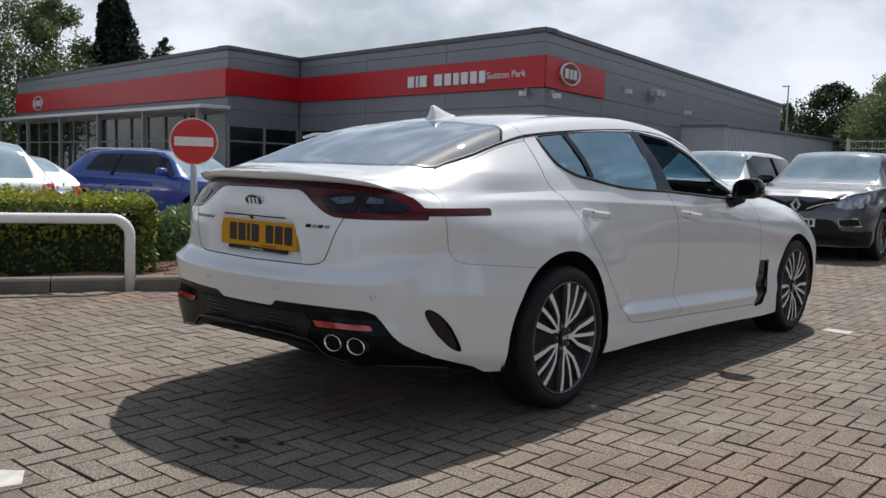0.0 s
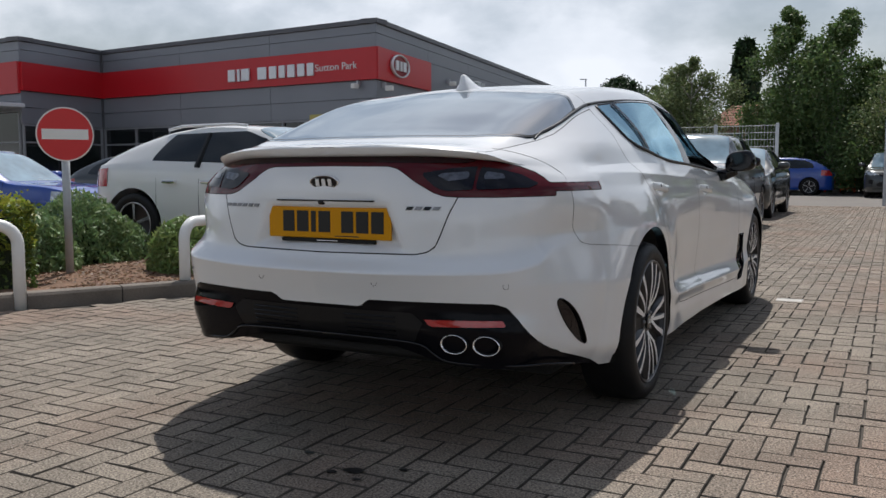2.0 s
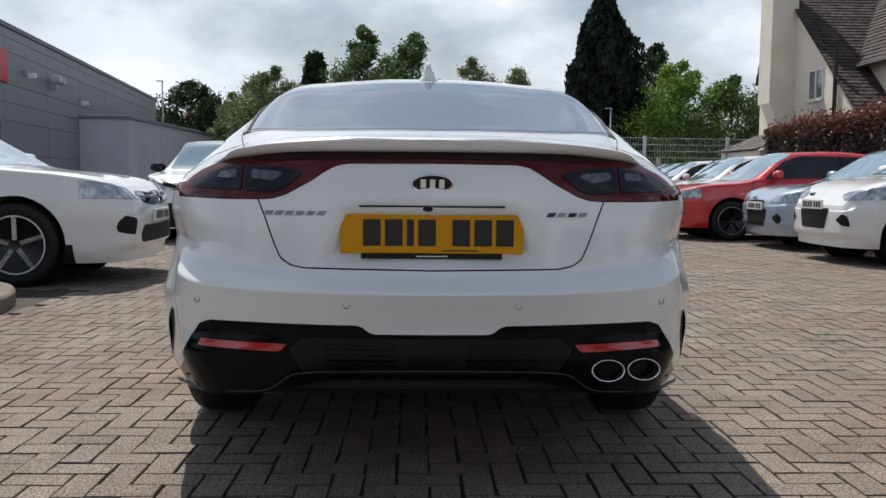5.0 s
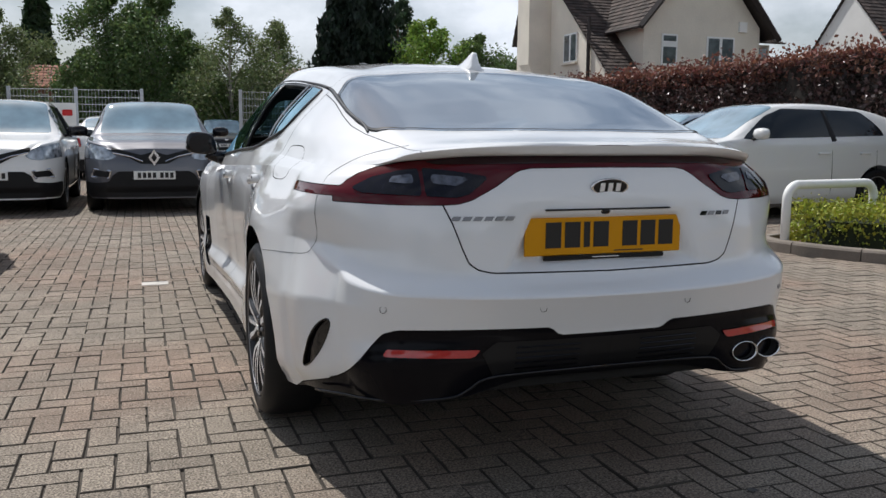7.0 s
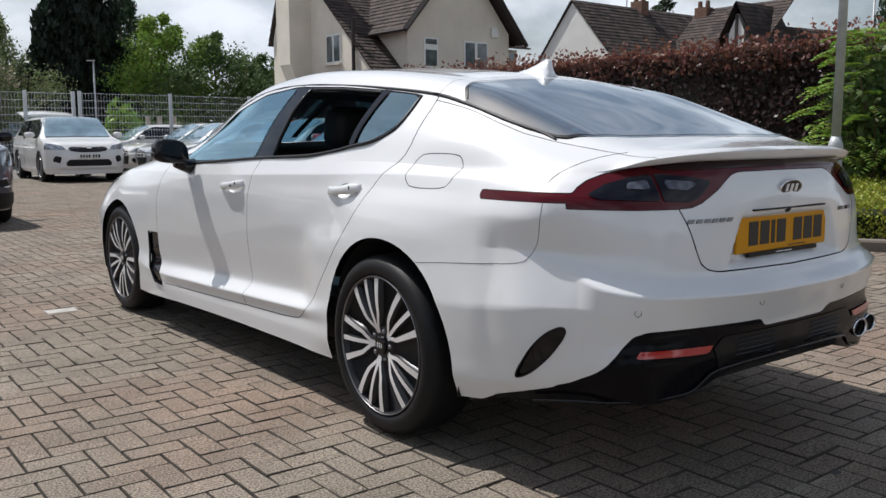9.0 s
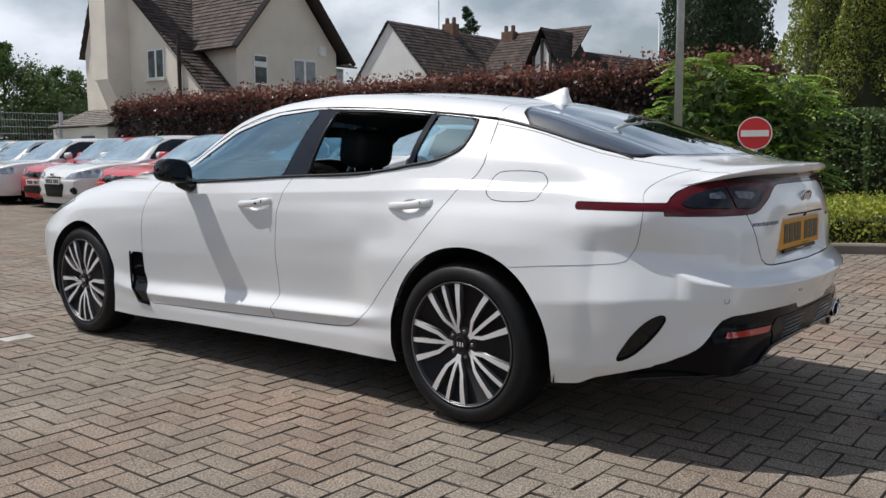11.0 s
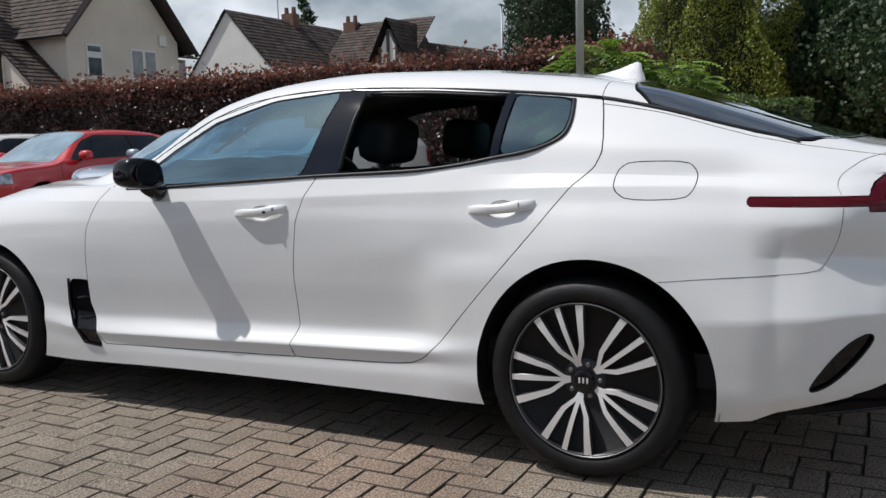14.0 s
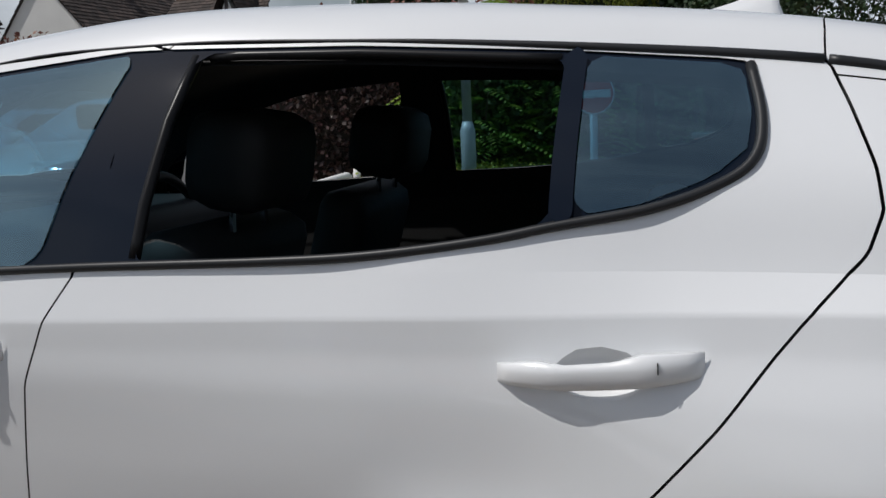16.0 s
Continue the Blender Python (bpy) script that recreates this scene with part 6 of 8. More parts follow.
shrub(6.9, 27.5, .9, 2.2, LEAF_BRIGHT, "bright climbing shrub behind the fence", .13, 900, 1.6)
shrub(9.4, 28.5, 1.3, 1.5, LEAF_BIRCH, "pale bush behind the fence", .13, 900, 1.6)
tree(20.5, 34, 8.5, 1.2, LEAF_MID, "dark tree beside the house", BARK, .1, .2, (80, 30))
tree(24.8, 33, 7.4, .9, LEAF_DARK, "dark tree between the houses", BARK, .3, .2, (40, 28))
tree(38.0, 29.5, 9.6, .8, LEAF_DARK, "small dark tree behind the roofs", BARK, .3, .2, (40, 28))
# west and north-west, above the showroom
tree(-50.5, 21.4, 11.4, 2.6, LEAF_BIRCH, "tall birch beyond the showroom", BARK_PALE, .2, .26, (110, 30))
tree(-52.0, 17.6, 13.6, 3.0, LEAF_BIRCH, "leafy tree beyond the showroom", BARK_PALE, .2, .26, (120, 30))
tree(-47.5, 14.0, 7.0, 2.6, LEAF_MID, "dark leafy tree beyond the showroom", BARK, .1, .28, (120, 30))
conifer(-50, 25, 11.6, 1.75, LEAF_CYPRESS, "dark cedar beyond the showroom", .16, 12000, .35, .2, lumps=1.5)
tree(-57, 32.7, 10.8, .9, LEAF_DARK, "small dark tree beyond the roof", BARK, .5, .25, (30, 28))
tree(-15, 54.5, 7.6, 2.7, LEAF_DARK, "round dark green tree beyond roofs", BARK, .2, .28, (120, 32))
tree(-17.6, 54, 6.4, 1.1, LEAF_BIRCH, "thin grey-green tree beyond the roof", BARK_PALE, .2, .2, (50, 28))
tree(-10.6, 47, 6.0, 1.0, LEAF_BIRCH, "birch in front of a brick house", BARK_PALE, .2, .18, (70, 30))
tree(-26, 56, 8.6, 1.0, LEAF_DARK, "tree top behind the showroom roof", BARK, .4, .25, (50, 28))
for x, y, h, r in ((-13, 62, 6.5, 4), (-4, 58, 6, 5), (6, 60, 5.0, 5), (27, 50, 5.5, 5), (36, 44, 5.5, 5), (42, 24, 6, 4), (46, 8, 5, 4)):
    tree(x, y, h, r, LEAF_DARK, "far leafy tree closing the view", BARK, .05, .4, (90, 26))
for x, y, h, r in ((-8.6, 40.5, 4.6, 1.7), (-6.0, 41, 2.4, 1.8), (-2.7, 39.5, 4.4, 1.4), (-1.2, 39, 4.6, 1.7), (1.1, 38.5, 4.0, 1.6), (3.0, 37.5, 3.4, 1.5), (5.0, 36.5, 3.0, 1.4)):
    tree(x, y, h, r, LEAF_MID, "dense dark green bush behind the yard", BARK, .02, .2, (110, 30), "bush", "bushes behind the yard")
# unseen trees added behind the camera, kept low to let in sky fill
for x, y, h, r in ((-14, -26, 4.5, 3), (-4, -30, 4, 3), (6, -28, 4.5, 3), (16, -26, 4, 3), (-26, -18, 4.5, 3), (26, -18, 4, 3)):
    tree(x, y, h, r, LEAF_MID, "unseen leafy tree added behind the camera", BARK, .1, .4, (90, 26))


# ---- showroom ----
CLAD = material("grey_metal_cladding", (0.235, 0.245, 0.272), 0.45, 0.2, vary=0.06, scale=0.8, random_obj=0.03)
CLAD_DARK = material("dark_grey_coping", (0.11, 0.11, 0.12), 0.45, 0.3, vary=0.1)
RED_BAND = material("red_fascia", (0.52, 0.012, 0.020), 0.35, vary=0.06, scale=1.0)
SHOW_GLASS = material("showroom_glazing", (0.012, 0.015, 0.017), 0.05, 0.0, 0.8, vary=0.5, scale=0.7)
ALU = material("grey_aluminium_frame", (0.26, 0.265, 0.28), 0.5, 0.0, vary=0.05)
SIGN_SILVER = material("brushed_sign_metal", (0.72, 0.72, 0.74), 0.35, 0.3, vary=0.04)
SIGN_RED = material("sign_red", (0.62, 0.022, 0.022), 0.4, vary=0.04)
SIGN_WHITE = material("sign_white", (0.80, 0.79, 0.76), 0.45, vary=0.04)
GALV = material("galvanised_steel", (0.46, 0.48, 0.50), 0.5, 0.2, vary=0.12, scale=12)
GATE_WHITE = material("white_painted_steel", (0.80, 0.80, 0.78), 0.4, vary=0.06, scale=6)
ROOF_H = 4.9


def along(p, q):
    """A frame along a wall line: origin p, x along the wall, y out of it to the right of the way p to q."""
    d = Vector((q[0] - p[0], q[1] - p[1], 0))
    return Matrix.Translation((p[0], p[1], 0)) @ Matrix.Rotation(math.atan2(d.y, d.x), 4, "Z"), d.length


def wall_box(m, name, x0, x1, y0, y1, z0, z1, mat, parent, label="", bevel=0.0):
    bm = box(x0, x1, y0, y1, z0, z1, bevel)
    bmesh.ops.transform(bm, matrix=m, verts=bm.verts)
    return part(name, bm, mat, parent, label)


show = empty("showroom", "grey metal-clad car showroom with a red fascia band", "building")
C0, C1, C2, C3, C4 = (-13.3, 41.2), (-10.3, 15.85), (-21.5, 16.8), (-21.15, 13.5), (-41.7, 15.4)
for p, q, kind in ((C0, C1, "side"), (C1, C2, "front"), (C2, C3, "return"), (C3, C4, "left")):
    m, L = along(p, q)
    out = 1 if (m.to_3x3() @ Vector((0, 1, 0))).dot(Vector((0 - (p[0] + q[0]) / 2, -3 - (p[1] + q[1]) / 2, 0))) > 0 else -1
    o = lambda a, b: (min(a * out, b * out), max(a * out, b * out))
    wall_box(m, "wall", .45, L - .45, *o(-.4, -.05), -.4, ROOF_H - .1, CLAD_DARK, show, "dark inner wall")
    wall_box(m, "coping", -.04, L + .04, *o(-.45, .05), ROOF_H - .13, ROOF_H, CLAD_DARK, show, "dark grey roof coping", .01)
    rows = ((4.18, 4.52), (4.535, ROOF_H - .135))
    low = ((2.37, 2.84), (2.855, 3.32)) if kind != "left" else ((2.78, 3.02), (3.035, 3.24))
    if kind == "left":
        rows = ((4.19, 4.5), (4.515, ROOF_H - .135))
    red = (3.335, 4.165) if kind != "left" else (3.25, 4.175)
    n = max(1, int(L / 3.2))
    for z0, z1 in rows + low:
        for k in range(n):
            wall_box(m, "cladding_panel", L * k / n + .006, L * (k + 1) / n - .006, *o(-.05, .0), z0, z1, CLAD, show)
    if kind == "side":
        wall_box(m, "red_fascia", L - 3.66, L + .08, *o(.0, .09), *red, RED_BAND, show, "red fascia band")
        for k in range(n):
            wall_box(m, "cladding_panel", L * k / n + .006, min(L * (k + 1) / n, L - 3.66) - .006, *o(-.05, .0), 3.335, 4.165, CLAD, show)
            if L * k / n < L - 3.4:
                for z0, z1 in ((-.35, .62), (.635, 1.48), (1.495, 2.355)):
                    wall_box(m, "cladding_panel", L * k / n + .006, min(L * (k + 1) / n, L - 3.3) - .006, *o(-.05, .0), z0, z1, CLAD, show)
        g0, g1 = L - 3.25, L - .12
    else:
        wall_box(m, "red_fascia", -.08 if kind == "front" else 0, L, *o(.0, .09), *red, RED_BAND, show, "red fascia band")
        g0, g1 = .12, L - .05
    top = 2.36 if kind != "left" else 2.77
    wall_box(m, "glazing", g0, g1, *o(-.06, -.03), -.35, top, SHOW_GLASS, show, "dark showroom glazing")
    k = max(2, int((g1 - g0) / 1.45))
    for i in range(k + 1):
        x = g0 + (g1 - g0) * i / k
        wall_box(m, "mullion", x - .03, x + .03, *o(-.03, .03), -.35, top, ALU, show)
    for z in (.05, 1.82, top - .03):
        wall_box(m, "transom", g0, g1, *o(-.025, .02), z - .025, z + .025, ALU, show)
    if kind == "side":
        wall_box(m, "corner_post", L - .12, L, *o(-.12, .02), -.35, 2.37, ALU, show)
    if kind == "left":
        wall_box(m, "canopy", -.2, L, *o(.0, 1.1), 2.82, 2.94, SIGN_SILVER, show, "pale grey entrance canopy", .02)
        for i in range(6):
            x = .25 + i * (L - .5) / 5
            wall_box(m, "canopy_post", x - .06, x + .06, *o(.85, .97), -.4, 2.82, ALU, show)
# block added inside the corner to stop sunlight leaking between the shortened walls
part("corner_block", box(-22.1, -21.46, 16.72, 17.4, -.4, ROOF_H - .15), CLAD_DARK, show)
bm = bmesh.new()
for q in (C0, C1, C2, C3, C4, (-44, 42)):
    bm.verts.new((q[0], q[1], ROOF_H - .14))
bm.faces.new(bm.verts[:])
part("roof", bm, CLAD_DARK, show, "flat roof")

# fascia signs: plain shapes for the maker's marks, lettering for the place name
m, L = along(C1, C2)
x = 2.08 + 3.3
sgn = empty("fascia_sign", "silver block shapes of the maker's name on the red band", "sign")
widths = [(.36, 0), (.14, 0), (.40, .26), (.44, 0), (.36, 0), (.30, 0), (.36, 0), (.34, 0), (.30, 0)]
x = 5.28
for w, gap in [(w * .90, g * .9) for w, g in widths]:
    bm = box(x - w * .86, x, -.16, -.09, 3.53, 3.88, .02)
    bmesh.ops.transform(bm, matrix=m @ Matrix.Diagonal((1, -1 if (m.to_3x3() @ Vector((0, 1, 0))).y < 0 else 1, 1, 1)), verts=bm.verts)
    part("letter_block", bm, SIGN_SILVER, sgn)
    x -= w + .045 + gap
plate_name = empty("place_name_sign", "white place name lettering on the red band", "sign")
for word, at, wide in (("Sutton", 1.57, .82), ("Park", .81, .50)):
    t_rot = (Matrix.Translation(m @ Vector((at, 0, 3.72)) + Vector((-.02, -.10, 0)))
             @ Matrix.Rotation(math.atan2(C1[1] - C2[1], C1[0] - C2[0]), 4, "Z") @ Matrix.Rotation(radians(90), 4, "X"))
    text_mesh(word, .27, .006, SIGN_WHITE, "word", plate_name, t_rot, wide)
# grey stripe graphic on the end of the red panel, as thin bars in a triangle
for i in range(6):
    wall_box(m, "louvre", .06, 1.2 - .17 * i, -.115, -.095, 3.36 + .055 * i, 3.385 + .055 * i, CLAD_DARK, show)


def oval_sign(m4, rx, rz):
    """An oval emblem: silver ring, dark red field, three plain bars."""
    s = empty("oval_sign", "oval silver-rimmed emblem on the red band", "sign", "oval fascia emblems")
    bm = lathe([(0, 1.0), (.07, 1.0), (.09, .94), (.07, .88), (0, .88)], 40, "z", close=True)
    bmesh.ops.transform(bm, matrix=m4 @ Matrix.Diagonal((rx, rz, 1, 1)), verts=bm.verts)
    part("ring", bm, SIGN_SILVER, s, smooth=True)
    bm = lathe([(0, .88), (.03, .88)], 40, "z")
    bmesh.ops.transform(bm, matrix=m4 @ Matrix.Diagonal((rx, rz, 1, 1)), verts=bm.verts)
    part("field", bm, material("deep_red_field", (.25, .008, .014), .4), s)
    for dx, w in ((-.42, .2), (0, .1), (.42, .24)):
        bm = box(dx - w / 2 - .06, dx + w / 2 + .06, -.42, .42, .03, .075, .01)
        bmesh.ops.transform(bm, matrix=m4 @ Matrix.Diagonal((rx, rz, 1, 1)), verts=bm.verts)
        part("bar", bm, SIGN_SILVER, s)
    return s


def on_wall(p, q, d, z, lift=.1):
    dv = (Vector((q[0], q[1], 0)) - Vector((p[0], p[1], 0))).normalized()
    at = Vector((p[0], p[1], z)) + dv * d
    nrm = Vector((dv.y, -dv.x, 0))
    if nrm.dot(Vector((0, -3, 0)) - at) < 0:
        nrm = -nrm
    at = at + nrm * lift
    xdir = Vector((0, 0, 1)).cross(nrm)
    return Matrix(((xdir.x, 0, nrm.x, at.x), (xdir.y, 0, nrm.y, at.y), (xdir.z, 1, nrm.z, at.z), (0, 0, 0, 1)))


oval_sign(on_wall(C1, C0, 1.25, 3.79), .60, .31)
oval_sign(on_wall(C3, C4, 17.3, 3.62), .62, .33)


def wall_fitting(m4, kind):
    if kind == "flood":
        s = empty("floodlight", "grey twin floodlight bracketed on the wall", "light", "wall fittings")
        for dx in (-.22, .22):
            bm = box(dx - .17, dx + .17, -.02, .18, .14, .38, .02)
            bmesh.ops.transform(bm, matrix=m4, verts=bm.verts)
            part("head", bm, GALV, s)
        bm = box(-.05, .05, -.2, .0, 0, .2, .01)
    else:
        s = empty("security_camera", "small white security camera on the wall", "camera", "wall fittings")
        bm = box(-.06, .06, -.1, .03, .10, .32, .02)
        bmesh.ops.transform(bm, matrix=m4, verts=bm.verts)
        part("housing", bm, SIGN_WHITE, s)
        bm = box(-.03, .03, -.02, .12, 0, .12, .01)
    bmesh.ops.transform(bm, matrix=m4, verts=bm.verts)
    part("bracket", bm, GALV, s)


wall_fitting(on_wall(C1, C0, 7.6, 3.75, .0), "flood")
wall_fitting(on_wall(C1, C0, .35, 3.16, .0), "cam")
wall_fitting(on_wall(C1, C2, .55, 3.2, .0), "cam")
wall_fitting(on_wall(C1, C0, 5.2, 3.72, .0), "cam")
wall_fitting(on_wall(C1, C0, 10.8, 3.45, .0), "cam")
bm = box(-.35, .35, -.07, .07, .0, .04)
bmesh.ops.transform(bm, matrix=on_wall(C1, C2, 1.9, 2.42, .02), verts=bm.verts)
tagged(part("small_sign", bm, material("faded_yellow_sign", (.5, .42, .12), .5)), "small faded yellow sign on the wall", "sign")

# ribbed metal annex beside the showroom
annex = empty("metal_annex", "low grey ribbed metal annex beside the showroom", "building")
RIBBED = material("pale_grey_ribbed_metal", (0.55, 0.56, 0.60), 0.5, 0.1, vary=0.08, scale=0.8)
part("body", box(-12.4, -9.9, 26.6, 38.5, -.4, 2.9), RIBBED, annex)
for k in range(60):
    part("rib", box(-9.9, -9.84, 26.7 + k * .197, 26.78 + k * .197, -.35, 2.86), RIBBED, annex)
part("roof_edge", box(-12.5, -9.78, 26.5, 38.6, 2.9, 3.02, .01), CLAD, annex)
part("brick_lean_to", box(-12, -9.6, 38.7, 44, -.4, 2.6), material("brown_brick", (.22, .14, .10), .9, vary=.3, scale=4, bump=.4, bump_scale=20), annex)
part("lean_to_roof", box(-12.2, -9.3, 38.6, 44.2, 2.6, 2.75), CLAD_DARK, annex)


# ---- houses ----
RENDER_CREAM = material("cream_roughcast_render", (0.74, 0.68, 0.58), 0.9, vary=0.12, scale=1.2, bump=0.45, bump_scale=25, fine=0.06)
RENDER_WHITE = material("white_render", (0.74, 0.73, 0.70), 0.9, vary=0.08, scale=1.0, bump=0.3, bump_scale=25)
TILE_BROWN = material("brown_clay_tiles", (0.055, 0.040, 0.034), 0.85, vary=0.35, scale=1.6, island=0.5, bump=0.3, bump_scale=60)
TILE_RED = material("red_clay_tiles", (0.27, 0.115, 0.07), 0.85, vary=0.2, scale=1.2, island=0.25)
BRICK = material("red_brick", (0.30, 0.13, 0.085), 0.9, vary=0.25, scale=3, bump=0.4, bump_scale=30, fine=.2)
FRAME_WHITE = material("white_window_frame", (0.80, 0.80, 0.78), 0.4, vary=0.04)
DARK_TIMBER = material("dark_barge_board", (0.03, 0.022, 0.02), 0.6, vary=0.3)
CURTAIN = material("net_curtain_pane", (0.10, 0.12, 0.13), 0.08, 0.0, 0.8, vary=0.7, scale=4)


def tiled_roof(name, parent, a, b, c, d, mat, row=.16, wide=.20, label="", lift=.03):
    """Overlapping tiles over the quad a-b (eaves) to d-c (ridge)."""
    a, b, c, d = map(Vector, (a, b, c, d))
    up = ((d - a).length + (c - b).length) / 2
    n = max(2, int(up / row))
    nrm = (b - a).cross(d - a).normalized()
    if nrm.z < 0:
        nrm = -nrm
    vs, fs = [], []
    r = random.Random(len(name) + int(up * 100))
    for i in range(n):
        t0, t1 = i / n, min(1, (i + 1.25) / n)
        p0, q0, p1, q1 = a.lerp(d, t0), b.lerp(c, t0), a.lerp(d, t1), b.lerp(c, t1)
        m = max(1, int((q0 - p0).length / wide))
        off = .5 * (i % 2) / m
        for k in range(-1 if i % 2 else 0, m):
            u0, u1 = max(0, (k + .04) / m + off), min(1, (k + .96) / m + off)
            if u1 <= u0:
                continue
            h = nrm * (lift + r.uniform(-.006, .006))
            base = len(vs)
            vs += [tuple(p0.lerp(q0, u0) + h), tuple(p0.lerp(q0, u1) + h), tuple(p1.lerp(q1, u1) + nrm * .004), tuple(p1.lerp(q1, u0) + nrm * .004),
                   tuple(p0.lerp(q0, u0)), tuple(p0.lerp(q0, u1))]
            fs += [(base, base + 1, base + 2, base + 3), (base, base + 4, base + 5, base + 1)]
    bm = bmesh.new()
    q = [bm.verts.new(w - nrm * .02) for w in (a, b, c, d)]
    bm.faces.new(q)
    roof = part(name, bm, DARK_TIMBER, parent, label)
    tagged(mesh_object("roof_tiles", vs, fs, mat, roof, smooth=False), "overlapping plain tiles", kind="stuff")
    return roof


def prism(points, y0, y1, axis="y"):
    """A wall block: an outline in x-z pushed along y (or in y-z along x)."""
    bm = bmesh.new()
    f = [bm.verts.new((p[0], y0, p[1]) if axis == "y" else (y0, p[0], p[1])) for p in points]
    g = [bm.verts.new((p[0], y1, p[1]) if axis == "y" else (y1, p[0], p[1])) for p in points]
    n = len(points)
    bm.faces.new(f)
    bm.faces.new(g)
    for i in range(n):
        bm.faces.new((f[i], f[(i + 1) % n], g[(i + 1) % n], g[i]))
    return bm


def house_window(parent, x0, x1, y, z0, z1, lights=2, transom=True):
    """A casement window facing -y: frame, panes, sill."""
    w = part("window", box(x0, x1, y - .03, y + .06, z0, z1), FRAME_WHITE, parent, "white framed casement window")
    k = (x1 - x0) / lights
    for i in range(lights):
        split_z = z1 - .32 * (z1 - z0) if (transom and i == 0) else None
        for a, b in (((z0, split_z - .03), (split_z + .03, z1)) if split_z else ((z0, z1),)):
            part("pane", box(x0 + k * i + .05, x0 + k * (i + 1) - .05, y - .036, y - .028, a + .05, b - .05), CURTAIN, w)
    part("sill", box(x0 - .06, x1 + .06, y - .11, y + .02, z0 - .06, z0), RENDER_CREAM, w)
    return w


h1 = empty("house", "cream rendered house with brown tiled gables", "house", "houses round the yard")
part("wall", prism([(11.9, -.2), (15.75, -.2), (15.75, 4.15), (13.8, 6.45), (11.9, 4.1)], 17.8, 24.0), RENDER_CREAM, h1, "cream gable wall")
part("wall", prism([(17.7, -.2), (24.15, -.2), (24.15, 4.2), (23.0, 6.95), (17.7, 2.5)], 10.95, 15.9, "x"), RENDER_CREAM, h1, "cream west wall")
part("chimney_breast", prism([(21.6, 3.25), (22.45, 3.25), (22.45, 8.2), (21.6, 8.2)], 10.2, 10.97, "x"), RENDER_CREAM, h1, "rendered chimney breast")
part("buttress", prism([(10.97, 2.3), (10.97, 3.3), (10.2, 3.3), (10.62, 2.3)], 21.62, 22.3), RENDER_CREAM, h1)
part("buttress", box(10.62, 10.97, 21.7, 22.2, -.2, 2.32, .02), RENDER_CREAM, h1)
tiled_roof("roof", h1, (11.6, 17.45, 4.05), (11.6, 24.2, 4.05), (13.8, 24.2, 6.62), (13.8, 17.45, 6.62), TILE_BROWN, label="steep brown tiled roof slope")
tiled_roof("roof", h1, (16.1, 17.45, 3.85), (16.1, 24.2, 3.85), (13.8, 24.2, 6.62), (13.8, 17.45, 6.62), TILE_BROWN)
tiled_roof("roof", h1, (10.84, 17.5, 2.46), (15.9, 17.5, 2.46), (15.9, 23.0, 7.12), (10.84, 23.0, 7.12), TILE_BROWN, label="long brown tiled cat-slide slope")
tiled_roof("roof", h1, (10.84, 24.35, 4.05), (15.9, 24.35, 4.05), (15.9, 23.0, 7.12), (10.84, 23.0, 7.12), TILE_BROWN)
for p, q in (((11.55, 17.42, 3.98), (13.8, 17.42, 6.6)), ((16.15, 17.42, 3.8), (13.8, 17.42, 6.6))):
    part("barge_board", tube([p, q], .09, 4), DARK_TIMBER, h1)
part("gutter", tube([(11.56, 17.4, 4.0), (11.56, 19.4, 4.0)], .06, 6), DARK_TIMBER, h1)
house_window(h1, 12.47, 12.98, 17.8, 3.02, 3.88, 1)
house_window(h1, 13.95, 14.88, 17.8, 3.03, 3.86, 2, False)
house_window(h1, -20.66, -19.83, 10.95, 3.22, 4.07, 2, False).rotation_euler = (0, 0, -math.pi / 2)
part("bay", box(15.75, 16.45, 18.2, 21, -.2, 3.75), RENDER_CREAM, h1)
part("bay_pane", box(15.85, 16.35, 18.14, 18.2, 3.1, 3.65), CURTAIN, h1)
tiled_roof("roof", h1, (15.7, 17.9, 3.78), (16.8, 17.9, 3.78), (16.8, 21.2, 4.9), (15.7, 21.2, 4.9), TILE_BROWN)
part("soil_pipe", tube([(10.88, 19.04, 0), (10.88, 19.04, 4.4)], .055, 8), DARK_TIMBER, h1, "black soil pipe")
part("meter_box", box(15.0, 15.25, 17.72, 17.8, 4.02, 4.3), SIGN_WHITE, h1)

outb = empty("outbuilding", "low rendered outbuilding with a lean-to roof", "shed")
part("wall", box(9.7, 10.9, 20.9, 24, -.1, 1.85), RENDER_CREAM, outb)
tiled_roof("roof", outb, (9.55, 20.7, 1.88), (9.55, 24, 1.88), (10.93, 24, 2.45), (10.93, 20.7, 2.45), material("grey_slates", (.20, .18, .16), .8, vary=.2, island=.2))
part("pane", box(9.66, 9.7, 21.6, 22.3, 1.0, 1.6), CURTAIN, outb)
gw = empty("garden_wall", "grey concrete block garden wall", "wall")
part("wall", box(8.2, 14.5, 27.6, 27.8, -.1, 1.35), material("grey_block_wall", (.33, .31, .28), .9, vary=.2, scale=3), gw)
part("pier", box(8.0, 8.3, 27.5, 27.9, -.1, 1.5), material("grey_pier", (.36, .34, .31), .9, vary=.2, scale=3), gw)

DARK_BRICK = material("weathered_brown_brick", (.17, .095, .065), .9, vary=.3, scale=6, bump=.5, bump_scale=30)
h2 = empty("house", "white rendered house with dark brown tiled roof", "house", "houses round the yard")
part("wall", prism([(19.7, -.2), (24.1, -.2), (24.1, 4.3), (22.04, 6.7), (19.7, 4.2)], 25.8, 33.5, "x"), RENDER_WHITE, h2, "white west gable wall")
